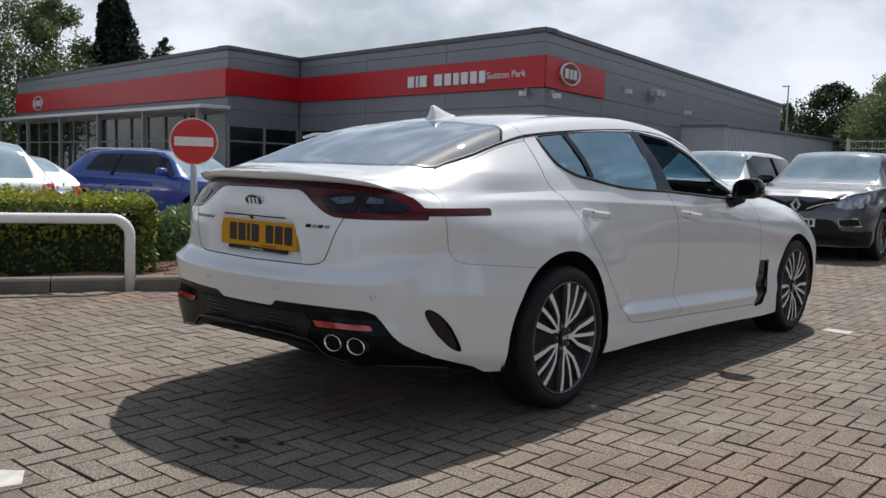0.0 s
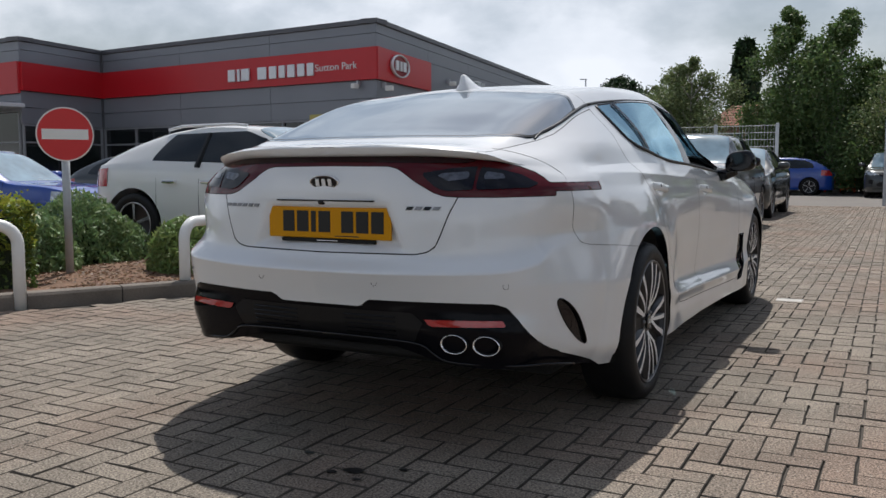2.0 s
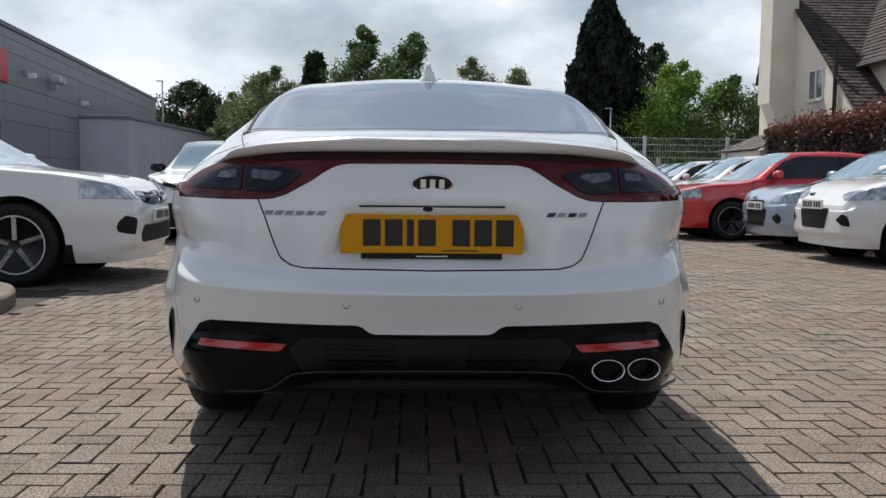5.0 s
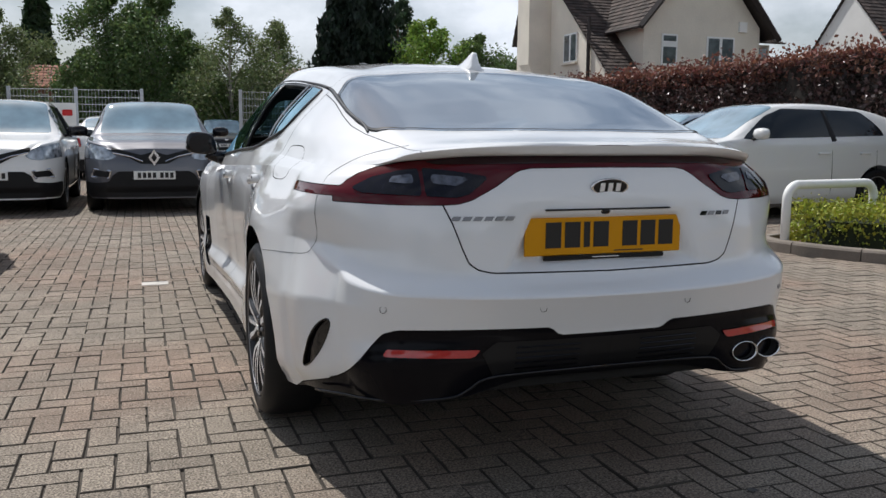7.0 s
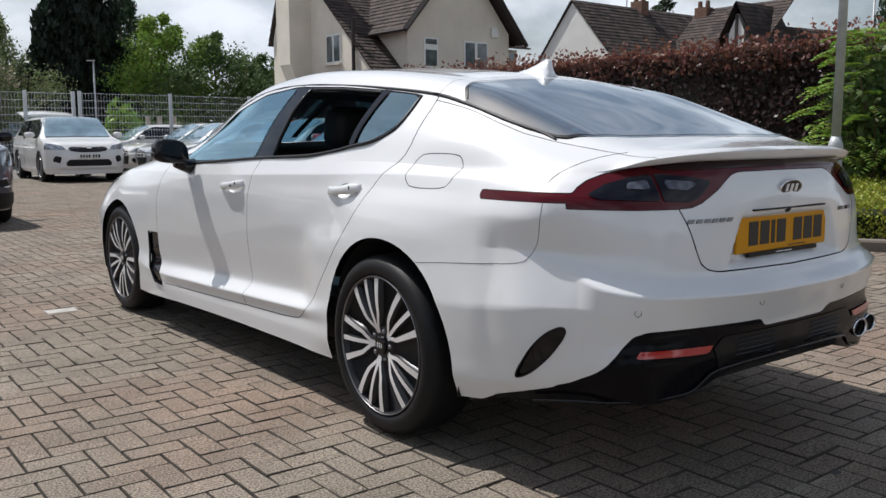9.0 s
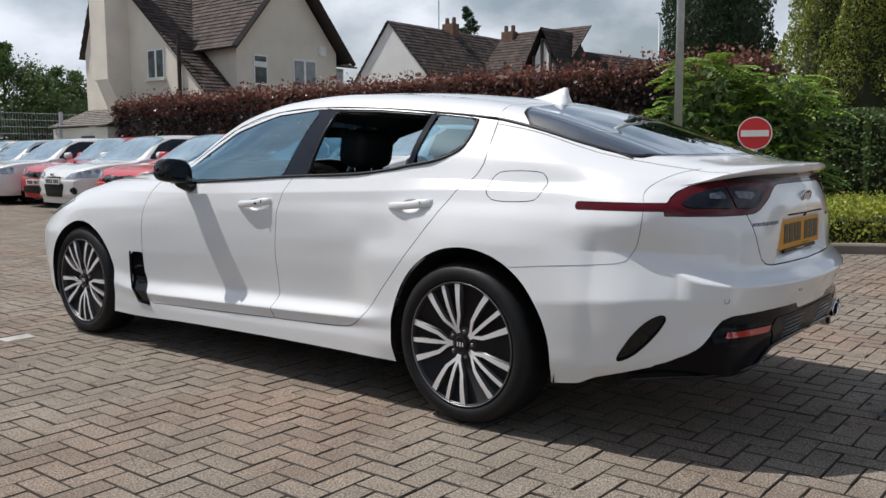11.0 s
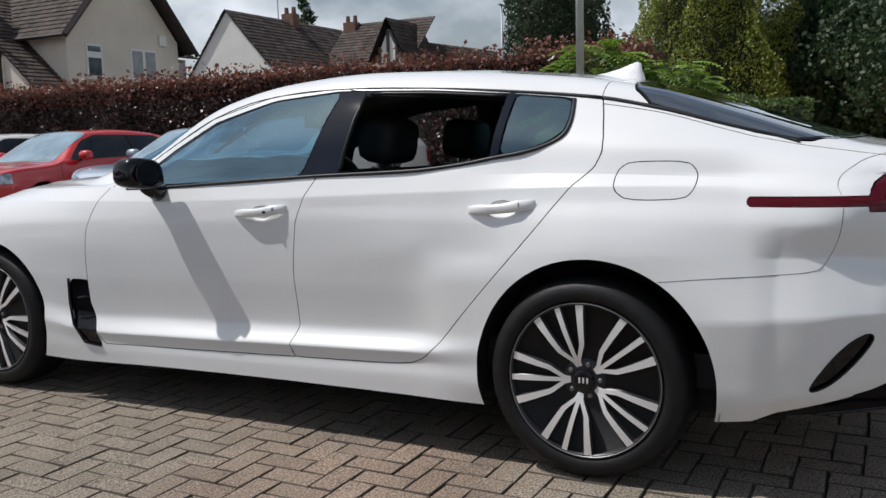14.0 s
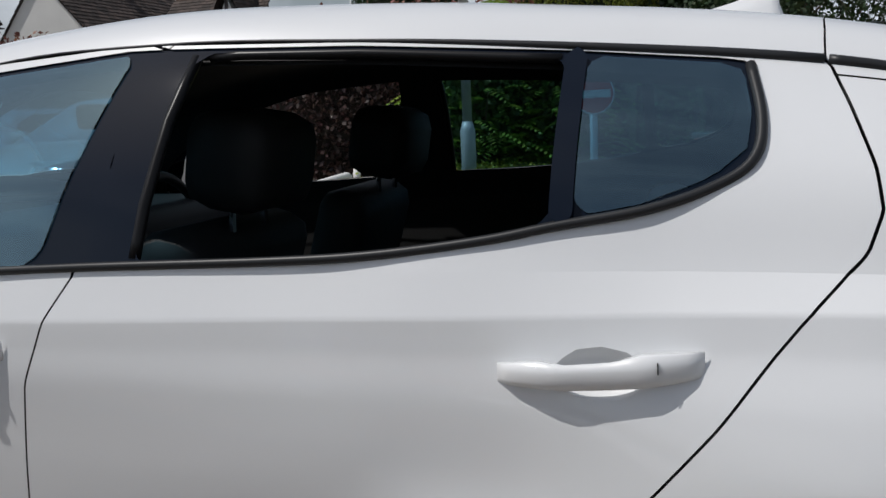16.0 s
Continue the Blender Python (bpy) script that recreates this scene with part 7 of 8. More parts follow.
tiled_roof("roof", h2, (25.7, 19.5, 4.05), (33.5, 19.5, 4.05), (34.2, 22.04, 6.8), (25.7, 22.04, 6.8), TILE_BROWN, .2, .3, "brown tiled roof slope")
tiled_roof("roof", h2, (25.7, 24.3, 4.05), (33.5, 24.3, 4.05), (34.2, 22.04, 6.8), (25.7, 22.04, 6.8), TILE_BROWN, .2, .3)
part("wall", box(30.1, 34, 14.0, 20.6, -.2, 4.2), RENDER_WHITE, h2)
tiled_roof("roof", h2, (29.8, 20.6, 4.2), (29.8, 15.9, 4.2), (32.5, 15.9, 6.75), (32.5, 20.6, 6.75), TILE_BROWN, .2, .3)
part("wall", prism([(15.5, 3.5), (17.8, 3.5), (16.65, 5.95)], 29.6, 31.5, "x"), RENDER_WHITE, h2, "white gable with dark timbers")
tiled_roof("roof", h2, (29.45, 15.15, 3.55), (32.4, 15.15, 3.55), (32.4, 16.65, 6.42), (29.45, 16.65, 6.42), TILE_BROWN, .2, .3)
tiled_roof("roof", h2, (29.45, 18.15, 3.55), (32.4, 18.15, 3.55), (32.4, 16.65, 6.42), (29.45, 16.65, 6.42), TILE_BROWN, .2, .3)
for dy in (-.42, 0, .42):
    part("timber_strut", box(29.54, 29.6, 16.65 + dy - .06, 16.65 + dy + .06, 3.6, 5.9 - abs(dy) * 1.6), DARK_TIMBER, h2)
tiled_roof("roof", h2, (30.6, 15.9, 4.0), (34, 12.9, 4.0), (35, 14.2, 5.3), (32.4, 16.2, 5.6), TILE_BROWN, .2, .3)
for x, y, z, w in ((30.1, 22.04, 7.1, .32), (32.3, 20.2, 6.8, .32)):
    ch = part("chimney", box(x - .24, x + .24, y - w, y + w, z - 1.2, z), DARK_BRICK, h2, "brown brick chimney stack")
    for dy in (-.2, .2):
        part("chimney_pot", tube([(x, y + dy, z), (x, y + dy, z + .3)], [.11, .09], 8), DARK_BRICK, ch)
part("aerial_mast", tube([(29.3, 22.1, 6.5), (29.3, 22.1, 10.2)], .025, 5), GALV, h2)
h2.location = (-1.25, 1.55, -.1)


def far_house(x, y, w, d, wall_h, ridge_h, wall_mat, roof_mat, label):
    h = empty("house", label, "house", "houses round the yard")
    part("wall", box(x - w / 2, x + w / 2, y, y + d, -.3, wall_h), wall_mat, h)
    tiled_roof("roof", h, (x - w / 2 - .3, y - .3, wall_h), (x + w / 2 + .3, y - .3, wall_h), (x + w / 2 - w * .25, y + d / 2, ridge_h), (x - w / 2 + w * .25, y + d / 2, ridge_h), roof_mat, .3, .35)
    tiled_roof("roof", h, (x - w / 2 - .3, y - .3, wall_h), (x - w / 2 - .3, y + d + .3, wall_h), (x - w / 2 + w * .25, y + d / 2 + .02, ridge_h), (x - w / 2 + w * .25, y + d / 2, ridge_h), roof_mat, .3, .35)
    tiled_roof("roof", h, (x + w / 2 + .3, y - .3, wall_h), (x + w / 2 + .3, y + d + .3, wall_h), (x + w / 2 - w * .25, y + d / 2 + .02, ridge_h), (x + w / 2 - w * .25, y + d / 2, ridge_h), roof_mat, .3, .35)
    for k in (-.22, .22):
        house_window(h, x + k * w - .7, x + k * w + .7, y, wall_h - 1.5, wall_h - .35, 3, False)
    return h


far_house(-14.3, 56.5, 5.6, 5, 3.9, 6.1, BRICK, TILE_RED, "brick house with an orange tiled hipped roof")
far_house(-5.4, 45, 3.6, 3.0, 3.3, 4.5, BRICK, TILE_RED, "brick house with orange tiles behind trees")
far_house(8.4, 49, 4.6, 5, 3.2, 5.1, RENDER_CREAM, material("grey_brown_tiles", (.21, .16, .12), .9, vary=.2, island=.2), "bungalow with a grey-brown tiled roof")
far_house(78, -9, 14, 8, 5.0, 8.0, BRICK, TILE_BROWN, "distant brick and timber house across the road")
wallr = empty("brick_wall", "low red-brown brick garden wall with piers", "wall")
part("wall", box(10.6, 11.3, -.35, .25, -.05, .5), BRICK, wallr)
part("pier", box(9.9, 10.3, .05, .45, -.05, .68, .01), BRICK, wallr)
part("coping", box(9.86, 10.34, .01, .49, .68, .74, .01), KERB, wallr)
part("wall", box(11.0, 20, -.95, -.7, -.05, .62), BRICK, wallr)
part("pier", box(13.2, 13.6, -2.1, -1.7, -.05, 1.35, .01), BRICK, wallr)


# ---- fences, signs, posts ----
def mesh_fence(pts, h, label, gap=.085):
    f = empty("mesh_fence", label, "fence", "yard fences")
    for p, q in zip(pts, pts[1:]):
        p, q = Vector((*p, 0)), Vector((*q, 0))
        L = (q - p).length
        d = (q - p) / L
        bm = bmesh.new()
        for k in range(int(L / gap)):
            a = p + d * (k * gap)
            tube([a + Vector((0, 0, .06 + ground_z(a.x, a.y))), a + Vector((0, 0, h))], .0045, 3, bm, False)
        tagged(part("wire_layer", bm, GALV, f), kind="stuff")
        for k in range(int(h / .2) + 1):
            z = .06 + k * (h - .06) / int(h / .2)
            bm = tube([p + Vector((0, 0, z)), q + Vector((0, 0, z))], .006, 4)
            part("rail", bm, GALV, f)
    for p in pts:
        part("post", box(p[0] - .045, p[0] + .045, p[1] - .045, p[1] + .045, -.3, h + .06, .006), GALV, f)
    return f


mesh_fence([(-1.17, 22.2), (-2.85, 22.3), (-4.5, 22.4)], 2.2, "grey welded mesh fence panel")
mesh_fence([(1.55, 22.75), (2.9, 22.86), (4.16, 22.96)], 2.26, "grey welded mesh gate")
mesh_fence([(4.34, 22.98), (7.0, 23.2), (9.7, 23.5), (12.4, 23.8)], 2.28, "grey welded mesh fence on posts")
for x in (7.6, 8.0, 8.5):
    tagged(part("timber_post", box(x - .06, x + .06, 26.9, 27.02, -.05, 1.75), material("pale_timber", (.4, .36, .3), .9, vary=.3)), "pale timber post behind the fence", "post", "timber posts")

ban = empty("banner", "white printed banner with small red shapes on a fence", "banner")
part("sheet", box(-3.92, -2.86, 22.22, 22.24, 1.02, 1.84), SIGN_WHITE, ban)
part("print_shape", box(-3.2, -2.95, 22.21, 22.222, 1.50, 1.66, .03), SIGN_RED, ban)
part("print_shape", box(-3.75, -3.45, 22.21, 22.222, 1.42, 1.62, .03), SILVER, ban)
part("print_bar", box(-3.8, -3.0, 22.21, 22.222, 1.18, 1.22), INK, ban)


def no_entry(x, y, z, d, yaw, label, base=0.0):
    s = empty("no_entry_sign", label, "road sign", "no entry signs", pose(x, y, base, 0, 0, yaw))
    part("post", tube([(0, 0, -.05), (0, 0, z + d * .35)], .034, 14), GALV, s, smooth=True)
    for mat, r, y0 in ((SIGN_WHITE, d / 2, -.042), (SIGN_RED, d / 2 - .012, -.046)):
        bm = lathe([(0, r), (.006, r)], 48, "z")
        bmesh.ops.transform(bm, matrix=Matrix.Translation((0, y0, z)) @ Matrix.Rotation(radians(90), 4, "X"), verts=bm.verts)
        part("disc", bm, mat, s)
    part("white_bar", box(-d * .40, d * .40, -.0555, -.051, z - d * .095, z + d * .095), SIGN_WHITE, s)
    part("bracket", box(-.05, .05, -.04, .01, z - .04, z + .04), GALV, s)
    return s


no_entry(-4.68, 1.67, 1.275, .47, 58, "red no-entry disc on a grey post in the bed")
no_entry(5.85, 1.20, 1.268, .355, -72, "red no-entry disc on a post in the shrub bed")

lamp = empty("lamp_post", "tall grey steel lamp post in the shrub bed", "lamp post")
part("base", tube([(7.6, 2.85, 0), (7.6, 2.85, .95), (7.6, 2.85, 1.05)], [.085, .085, .055], 16), GALV, lamp, smooth=True)
part("shaft", tube([(7.6, 2.85, 1.0), (7.6, 2.85, 6.5)], [.055, .045], 14), GALV, lamp, smooth=True)
part("lantern", box(7.3, 7.9, 2.65, 3.05, 6.5, 6.62, .03), GALV, lamp)
for x, y, h in ((9.8, 40.5, 4.6), (37.6, -3.2, 5.2), (41, 3.2, 5.0), (-12.8, 40.6, 5.7), (32.5, 14.8, 7.0)):
    l2 = empty("street_lamp", "thin grey street lamp in the distance", "street lamp", "distant street lamps")
    part("shaft", tube([(x, y, -.3), (x, y, h)], [.06, .035], 8), GALV, l2, smooth=True)
    part("lantern", box(x - .3, x + .06, y - .07, y + .07, h, h + .05, .01), GALV, l2)


def hoop(p, q, h, label, r=.042):
    """A bent steel hoop barrier with two legs and rounded corners."""
    p, q = Vector((*p, 0)), Vector((*q, 0))
    d = (q - p).normalized()
    bend = .14
    pts = [p + Vector((0, 0, -.02)), p + Vector((0, 0, h - bend))]
    for k in range(1, 8):
        a = math.pi / 2 * k / 8
        pts.append(p + d * bend * (1 - math.cos(a)) + Vector((0, 0, h - bend + bend * math.sin(a))))
    pts.append(p + d * bend + Vector((0, 0, h)))
    pts.append(q - d * bend + Vector((0, 0, h)))
    for k in range(1, 8):
        a = math.pi / 2 * k / 8
        pts.append(q - d * bend * (1 - math.sin(a)) + Vector((0, 0, h - bend + bend * math.cos(a))))
    pts += [q + Vector((0, 0, h - bend)), q + Vector((0, 0, -.02))]
    return tagged(part("hoop_barrier", tube(pts, r, 16), GATE_WHITE, smooth=True), label, "barrier", "white hoop barriers")


hoop((-3.60, .38), (-4.35, -1.0), .59, "white painted steel hoop barrier beside the hedge")
hoop((-3.11, 1.46), (-3.20, 2.43), .56, "white painted steel hoop barrier on the bed edge")
hoop((4.40, 3.27), (5.62, 3.45), .62, "white painted steel hoop barrier before the shrubs")
hoop((7.05, 4.0), (8.7, 4.35), .62, "white painted steel hoop barrier among the shrubs")

cone = empty("traffic_cone", "orange plastic traffic cone with a dark band", "traffic cone", at=Matrix.Translation((5.5, 5.42, 0)))
ORANGE = material("orange_plastic", (.75, .13, .03), .5, vary=.12, scale=6)
part("base", box(-.17, .17, -.17, .17, 0, .035, .01), ORANGE, cone)
part("body", lathe([(.03, .125), (.62, .035), (.72, .032), (.74, .02)], 24, "z"), ORANGE, cone, smooth=True)
part("band", lathe([(.555, .050), (.575, .047)], 24, "z"), BLACK_TRIM, cone)
bar = empty("plastic_barrier", "orange plastic road barrier standing far off", "barrier", at=Matrix.Translation((-.3, 37.2, 0)))
for z in (.15, .45, .75, 1.0):
    part("rail", box(-.6, .6, -.03, .03, z - .06, z + .06, .01), ORANGE, bar)
for x in (-.58, 0, .58):
    part("post", box(x - .05, x + .05, -.03, .03, 0, 1.05, .01), ORANGE, bar)


# ---- parked cars ----
def paint(name, color, metal=0.0):
    return material(name, color, 0.35, metal, 1.0, vary=0.02, scale=2.0)


P_WHITE = paint("white_car_paint", (.74, .74, .73))
P_BLUE = paint("blue_car_paint", (.002, .05, .32))
P_SILVER = paint("silver_car_paint", (.45, .46, .48), .6)
P_GREY = paint("warm_grey_car_paint", (.085, .088, .105), .4)
P_DARK = paint("dark_grey_car_paint", (.035, .04, .042), .4)
P_RED = paint("red_car_paint", (.52, .015, .018))
P_NAVY = paint("navy_car_paint", (.02, .035, .09), .3)
PLASTIC = material("grey_black_plastic", (.012, .012, .013), .5, vary=.15, spec=.2)


def parked_wheel(parent, x, y, r, side, rim_mat, spokes):
    w = tagged(new("wheel"), "black tyre on an alloy wheel")
    w.parent = parent
    w.location, w.scale = (x, y, r), (side, 1, 1)
    part("tyre", lathe([(-.20, r * .7), (-.20, r * .93), (-.17, r), (-.03, r), (0, r * .94), (.0, r * .8), (-.02, r * .7)], 28), RUBBER, w, smooth=True)
    part("rim", lathe([(-.012, r * .70), (-.004, r * .685), (-.02, r * .65), (-.12, r * .62), (-.13, .02)], 28), RIM_DARK, w, smooth=True)
    part("rim_edge", lathe([(-.01, r * .70), (.0, r * .685), (-.012, r * .655)], 28, close=True), rim_mat, w, smooth=True)
    part("hub", lathe([(-.1, r * .18), (-.02, r * .16), (-.014, r * .1)], 16), rim_mat, w, smooth=True)
    for k in range(spokes):
        bm = box(-.055, -.012, r * .1, r * .68, -r * .075, r * .075, .008)
        bmesh.ops.rotate(bm, cent=(0, 0, 0), matrix=Matrix.Rotation(2 * math.pi * k / spokes + .3, 3, "X"), verts=bm.verts)
        part("spoke", bm, rim_mat, w)
    return w


def parked_car(label, nose, heading, mat, L=4.2, W=1.78, H=1.55, hood=.95, belt=.98, cowl=1.05, rail_w=.62, roof=(1.75, 3.2), tail=1.0, wheel=.33, axle=(.86, 3.45),
               style="plain", rim=RIM_GREY, spokes=5, rails=False, tailgate_open=False, clad=None, nose_drop=.22, group="parked cars", glass_end=None, handles=None):
    """A parked car: y runs back from the nose (0) to the tail (L). heading: degrees of the way the nose points, 0 is +x."""
    gx, gy = nose
    car = empty("parked_car", label, "car", group)
    w2 = W / 2
    r0, r1 = roof
    ym = np.array([0, .06, .25, .55, cowl - .08, cowl, r0, (r0 + r1) / 2, r1, L - .42 if tail < 1.2 else L - .16, L - .06, L])
    zt = np.array([hood - nose_drop, hood - nose_drop * .62, hood - nose_drop * .33, hood - .02, hood + .02, hood + .035, H - .03, H, H - .05, (belt + H) / 2 if tail < 1.2 else belt + .05, belt - .05, belt - .16])

    def half(y):
        e0, e1 = np.clip(y / .55, 0, 1), np.clip((L - y) / .5, 0, 1)
        return w2 * (1 - .30 * (1 - e0) ** 2.4) * (1 - .22 * (1 - e1) ** 2.6)

    ys = np.unique(np.concatenate([np.linspace(0, .6, 12), np.linspace(.6, L - .5, 46), np.linspace(L - .5, L, 12)]))
    nv = 40
    rows = []
    for y in ys:
        w = float(half(y))
        z = float(pchip(np.array([y]), ym, zt)[0])
        b = min(z - .03, belt + .03 * (y / L) - (.10 if y < cowl * .6 else 0) * (1 - y / (cowl * .6 + 1e-6)))
        green = max(0.0, z - b - .1) / max(.05, H - belt)
        rw = w * (rail_w / w2 * min(1, green * 1.6) + (1 - min(1, green * 1.6)) * .86)
        zr = z - .05 * min(1, green * 2) - .015
        ctrl = np.array([(w * .93, .20), (w * .985, .30), (w * (1 - .01), .45), (w, .62), (w * .985, b - .12), (w * .95, b), (rw + (w * .95 - rw) * .48, b + (zr - b) * .55), (rw, zr - .01), (rw * .85, zr + (z - zr) * .55), (rw * .45, z - .006), (0, z)])
        p = catmull(np.linspace(0, 10, nv), np.arange(11), ctrl)
        p[-1, 0] = 0
        yy = np.full(nv, y)
        if y < .3:
            yy += (1 - y / .3) * (.05 * (p[:, 1] < .32) + .10 * np.clip((p[:, 1] - .55) / .4, 0, 1) ** 1.5)
        rows.append(np.column_stack([p[:, 0], yy, p[:, 1]]))
    V = np.array(rows).reshape(-1, 3)
    F = grid_faces(len(ys), nv)
    # gently bowed nose and tail
    cols = 22
    for k, first in ((0, True), (len(ys) - 1, False)):
        base = len(V)
        ring = V[k * nv:(k + 1) * nv]
        add = []
        for c in range(1, cols + 1):
            u = 1 - c / cols
            add.append(np.column_stack([ring[:, 0] * u, ring[:, 1] + (-.055 if first else .04) * (1 - u * u) * np.clip((ring[:, 0] / (w2 * .4)), 0, 1), ring[:, 2]]))
        V = np.vstack([V] + add)
        at = lambda c, j: (k * nv + j) if c == 0 else base + (c - 1) * nv + j
        for c in range(cols):
            for j in range(nv - 1):
                q = (at(c, j), at(c, j + 1), at(c + 1, j + 1), at(c + 1, j))
                F.append(q if first else q[::-1])
    shell = (V, F)
    yz = lambda v: v[:, 1:3]
    xz = lambda v: v[:, [0, 2]]
    for ax in axle:
        shell = clip(*shell, np.hypot(shell[0][:, 1] - ax, shell[0][:, 2] - wheel) - (wheel + .055))
    m4 = Matrix.Translation((gx, gy, ground_z(gx, gy))) @ Matrix.Rotation(radians(heading - 180 + 0), 4, "Z") @ Matrix.Rotation(radians(-90), 4, "Z")
    car.matrix_world = m4
    # side glass, screens
    g0, g1 = cowl + .12, glass_end or (r1 + .35 if tail < 1.2 else L - .72)
    side = [(g0 + .12, belt + .03), (g1, belt + .09), (g1 - .10, belt + .25), (min(r1 - .05, g1 - .16), H - .115), (r0 + .10, H - .095), (r0 - .18, H - .19)]
    win, shell = split(shell, lambda v: np.where(v[:, 0] < rail_w * .93, -1, inside(yz(v), side)), .001)
    scr = lambda v: np.minimum(np.minimum(v[:, 1] - (cowl + .03), (r0 - .03) - v[:, 1]), rail_w * .97 + .10 * np.clip((r0 - v[:, 1]) / max(.1, r0 - cowl), 0, 1) - v[:, 0])
    ws, shell = split(shell, lambda v: np.where(v[:, 2] < belt - .02, -1, scr(v)), .001)
    back0 = r1 + .06
    back1 = L - .36 if tail < 1.2 else L - .07
    rs, shell = split(shell, lambda v: np.where((v[:, 2] < belt + .06), -1, np.minimum(np.minimum(v[:, 1] - back0, back1 - v[:, 1]), rail_w * .92 - v[:, 0])), .001)
    pieces = []

    def nose_y(x):
        """How far back the nose lies at x."""
        if x < w2 * .70:
            return -.055 * (1 - (x / (w2 * .70)) ** 2) - .010
        return .55 * (1 - min(1, max(0, (1 - x / w2) / .30)) ** (1 / 2.4)) - .008

    front = lambda v: np.where(v[:, 1] > .42, -1.0, 1.0)
    rear = lambda v: np.where(v[:, 1] < L - .40, -1.0, 1.0)

    def cut(name, poly, mat2, mask, label2="", lift=.006):
        nonlocal shell
        inn, shell = split(shell, lambda v: np.minimum(inside(xz(v), poly), mask(v)), .001)
        pieces.append((name, inn, mat2, label2, lift))
    hz = hood - .30
    if style == "captur":
        cut("grille", [(-.01, hz + .11), (.16, hz + .06), (.42, hz + .13), (.52, hz + .16), (.52, hz + .10), (.30, hz + .02), (.18, hz - .05), (-.01, hz - .06)], PLASTIC, front)
        cut("headlamp", [(.46, hz + .045), (.56, hz + .15), (w2, hz + .22), (w2, hz + .03), (.62, hz - .01), (.52, hz + .005)], HEADLAMP, front, "clear headlamp")
        cut("lower_bumper", [(-.01, hz - .15), (.44, hz - .15), (.52, hz - .20), (.56, hz - .285), (.74, hz - .305), (w2 + .1, hz - .28), (w2 + .1, .22), (-.01, .22)], PLASTIC, front)
        cut("fog_lamp", [(.545, hz - .155), (.73, hz - .135), (.765, hz - .215), (.57, hz - .225)], PLASTIC, front)
    elif style == "kia":
        cut("grille", [(-.01, hz + .10), (.36, hz + .12), (.46, hz + .09), (.40, hz + .02), (.20, hz - .01), (-.01, hz - .01)], BLACK_GLOSS, front)
        cut("headlamp", [(.50, hz + .05), (.50, hz + .13), (w2, hz + .22), (w2, hz + .06)], HEADLAMP, front, "clear headlamp")
        cut("lower_bumper", [(-.01, hz - .18), (.44, hz - .18), (.52, hz - .25), (.50, hz - .33), (-.01, hz - .33)], PLASTIC, front)
        cut("fog_lamp", [(.60, hz - .12), (.74, hz - .08), (.78, hz - .22), (.64, hz - .26)], PLASTIC, front)
    else:
        cut("grille", [(-.01, hz + .06), (.24, hz + .06), (.26, hz + .015), (-.01, hz + .01)], PLASTIC, front)
        cut("headlamp", [(.38, hz + .03), (.46, hz + .12), (w2, hz + .20), (w2, hz + .05)], HEADLAMP, front, "clear headlamp")
        cut("lower_bumper", [(-.01, hz - .06), (.36, hz - .06), (.28, hz - .30), (-.01, hz - .30)], PLASTIC, front)
        cut("fog_lamp", [(.48, hz - .18), (.66, hz - .10), (.68, hz - .28)], PLASTIC, front)
    cut("rear_lamp", [(w2 * .66, belt - .22), (w2 * .70, belt - .02), (w2 + .1, belt + .02), (w2 + .1, belt - .20)], REFLECT_RED, rear, "red rear lamp")
    cut("rear_bumper", [(-.01, .46), (w2 + .1, .46), (w2 + .1, .2), (-.01, .2)], PLASTIC if style != "plain" else mat, rear)
    if clad:
        inn, shell = split(shell, lambda v: np.minimum(.36 - v[:, 2], np.where((v[:, 1] < .4) | (v[:, 1] > L - .4), -1, 1)), .001)
        pieces.append(("sill_cladding", inn, clad, "", .004))
    both = lambda m: joined(m, mirrored(m))
    sg = 1 if offset_mesh(win, .01)[0][:, 0].max() > win[0][:, 0].max() else -1
    body = mesh_object("body", *both(shell), mat, car)
    # door seams, dark bars painting the shade of the gaps
    for s in (1, -1):
        for y in (cowl + .05, (r0 + r1) / 2 + .02, r1 + .05):
            pts = [(s * (float(half(y)) * k + .001), y, z) for k, z in ((.985, .32), (.992, .45), (1.0, .62), (.985, belt - .12), (.952, belt))]
            part("seam", tube(pts, .004, 4), SHADOW_GAP, car)
        for y in ((r0 + r1) / 2 - .12, r1 - .15):
            part("door_handle", box(s * w2 - .02 - (.02 if s < 0 else 0), s * w2 + .02 + (0 if s < 0 else 0), y - .10, y + .08, belt - .165, belt - .135, .008), handles or mat, car)
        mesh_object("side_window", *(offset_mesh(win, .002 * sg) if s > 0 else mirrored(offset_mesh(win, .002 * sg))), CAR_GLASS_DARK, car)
        pil = [(s * (rail_w + (w2 * .95 - rail_w) * k + .014), (r0 + r1) / 2 + .02 + .04 * k, belt + (H - .11 - belt) * (1 - k)) for k in (.02, .5, .98)]
        part("pillar", tube(pil, .035, 6), BLACK_TRIM, car)
        bm = bmesh.new()
        bmesh.ops.create_icosphere(bm, subdivisions=2, radius=1)
        for v in bm.verts:
            c = Vector([math.copysign(abs(k) ** .7, k) for k in v.co])
            v.co = Vector((s * (w2 + .10 + c.x * .12), cowl + .42 + c.y * (.10 if c.y < 0 else .035), belt + .10 + c.z * .075))
        mir = part("mirror", bm, mat if style != "captur" else BLACK_GLOSS, car, smooth=True)
        part("mirror_foot", tube([(s * (w2 * .93), cowl + .40, belt + .03), (s * (w2 + .05), cowl + .42, belt + .06)], .025, 6), BLACK_TRIM, mir)
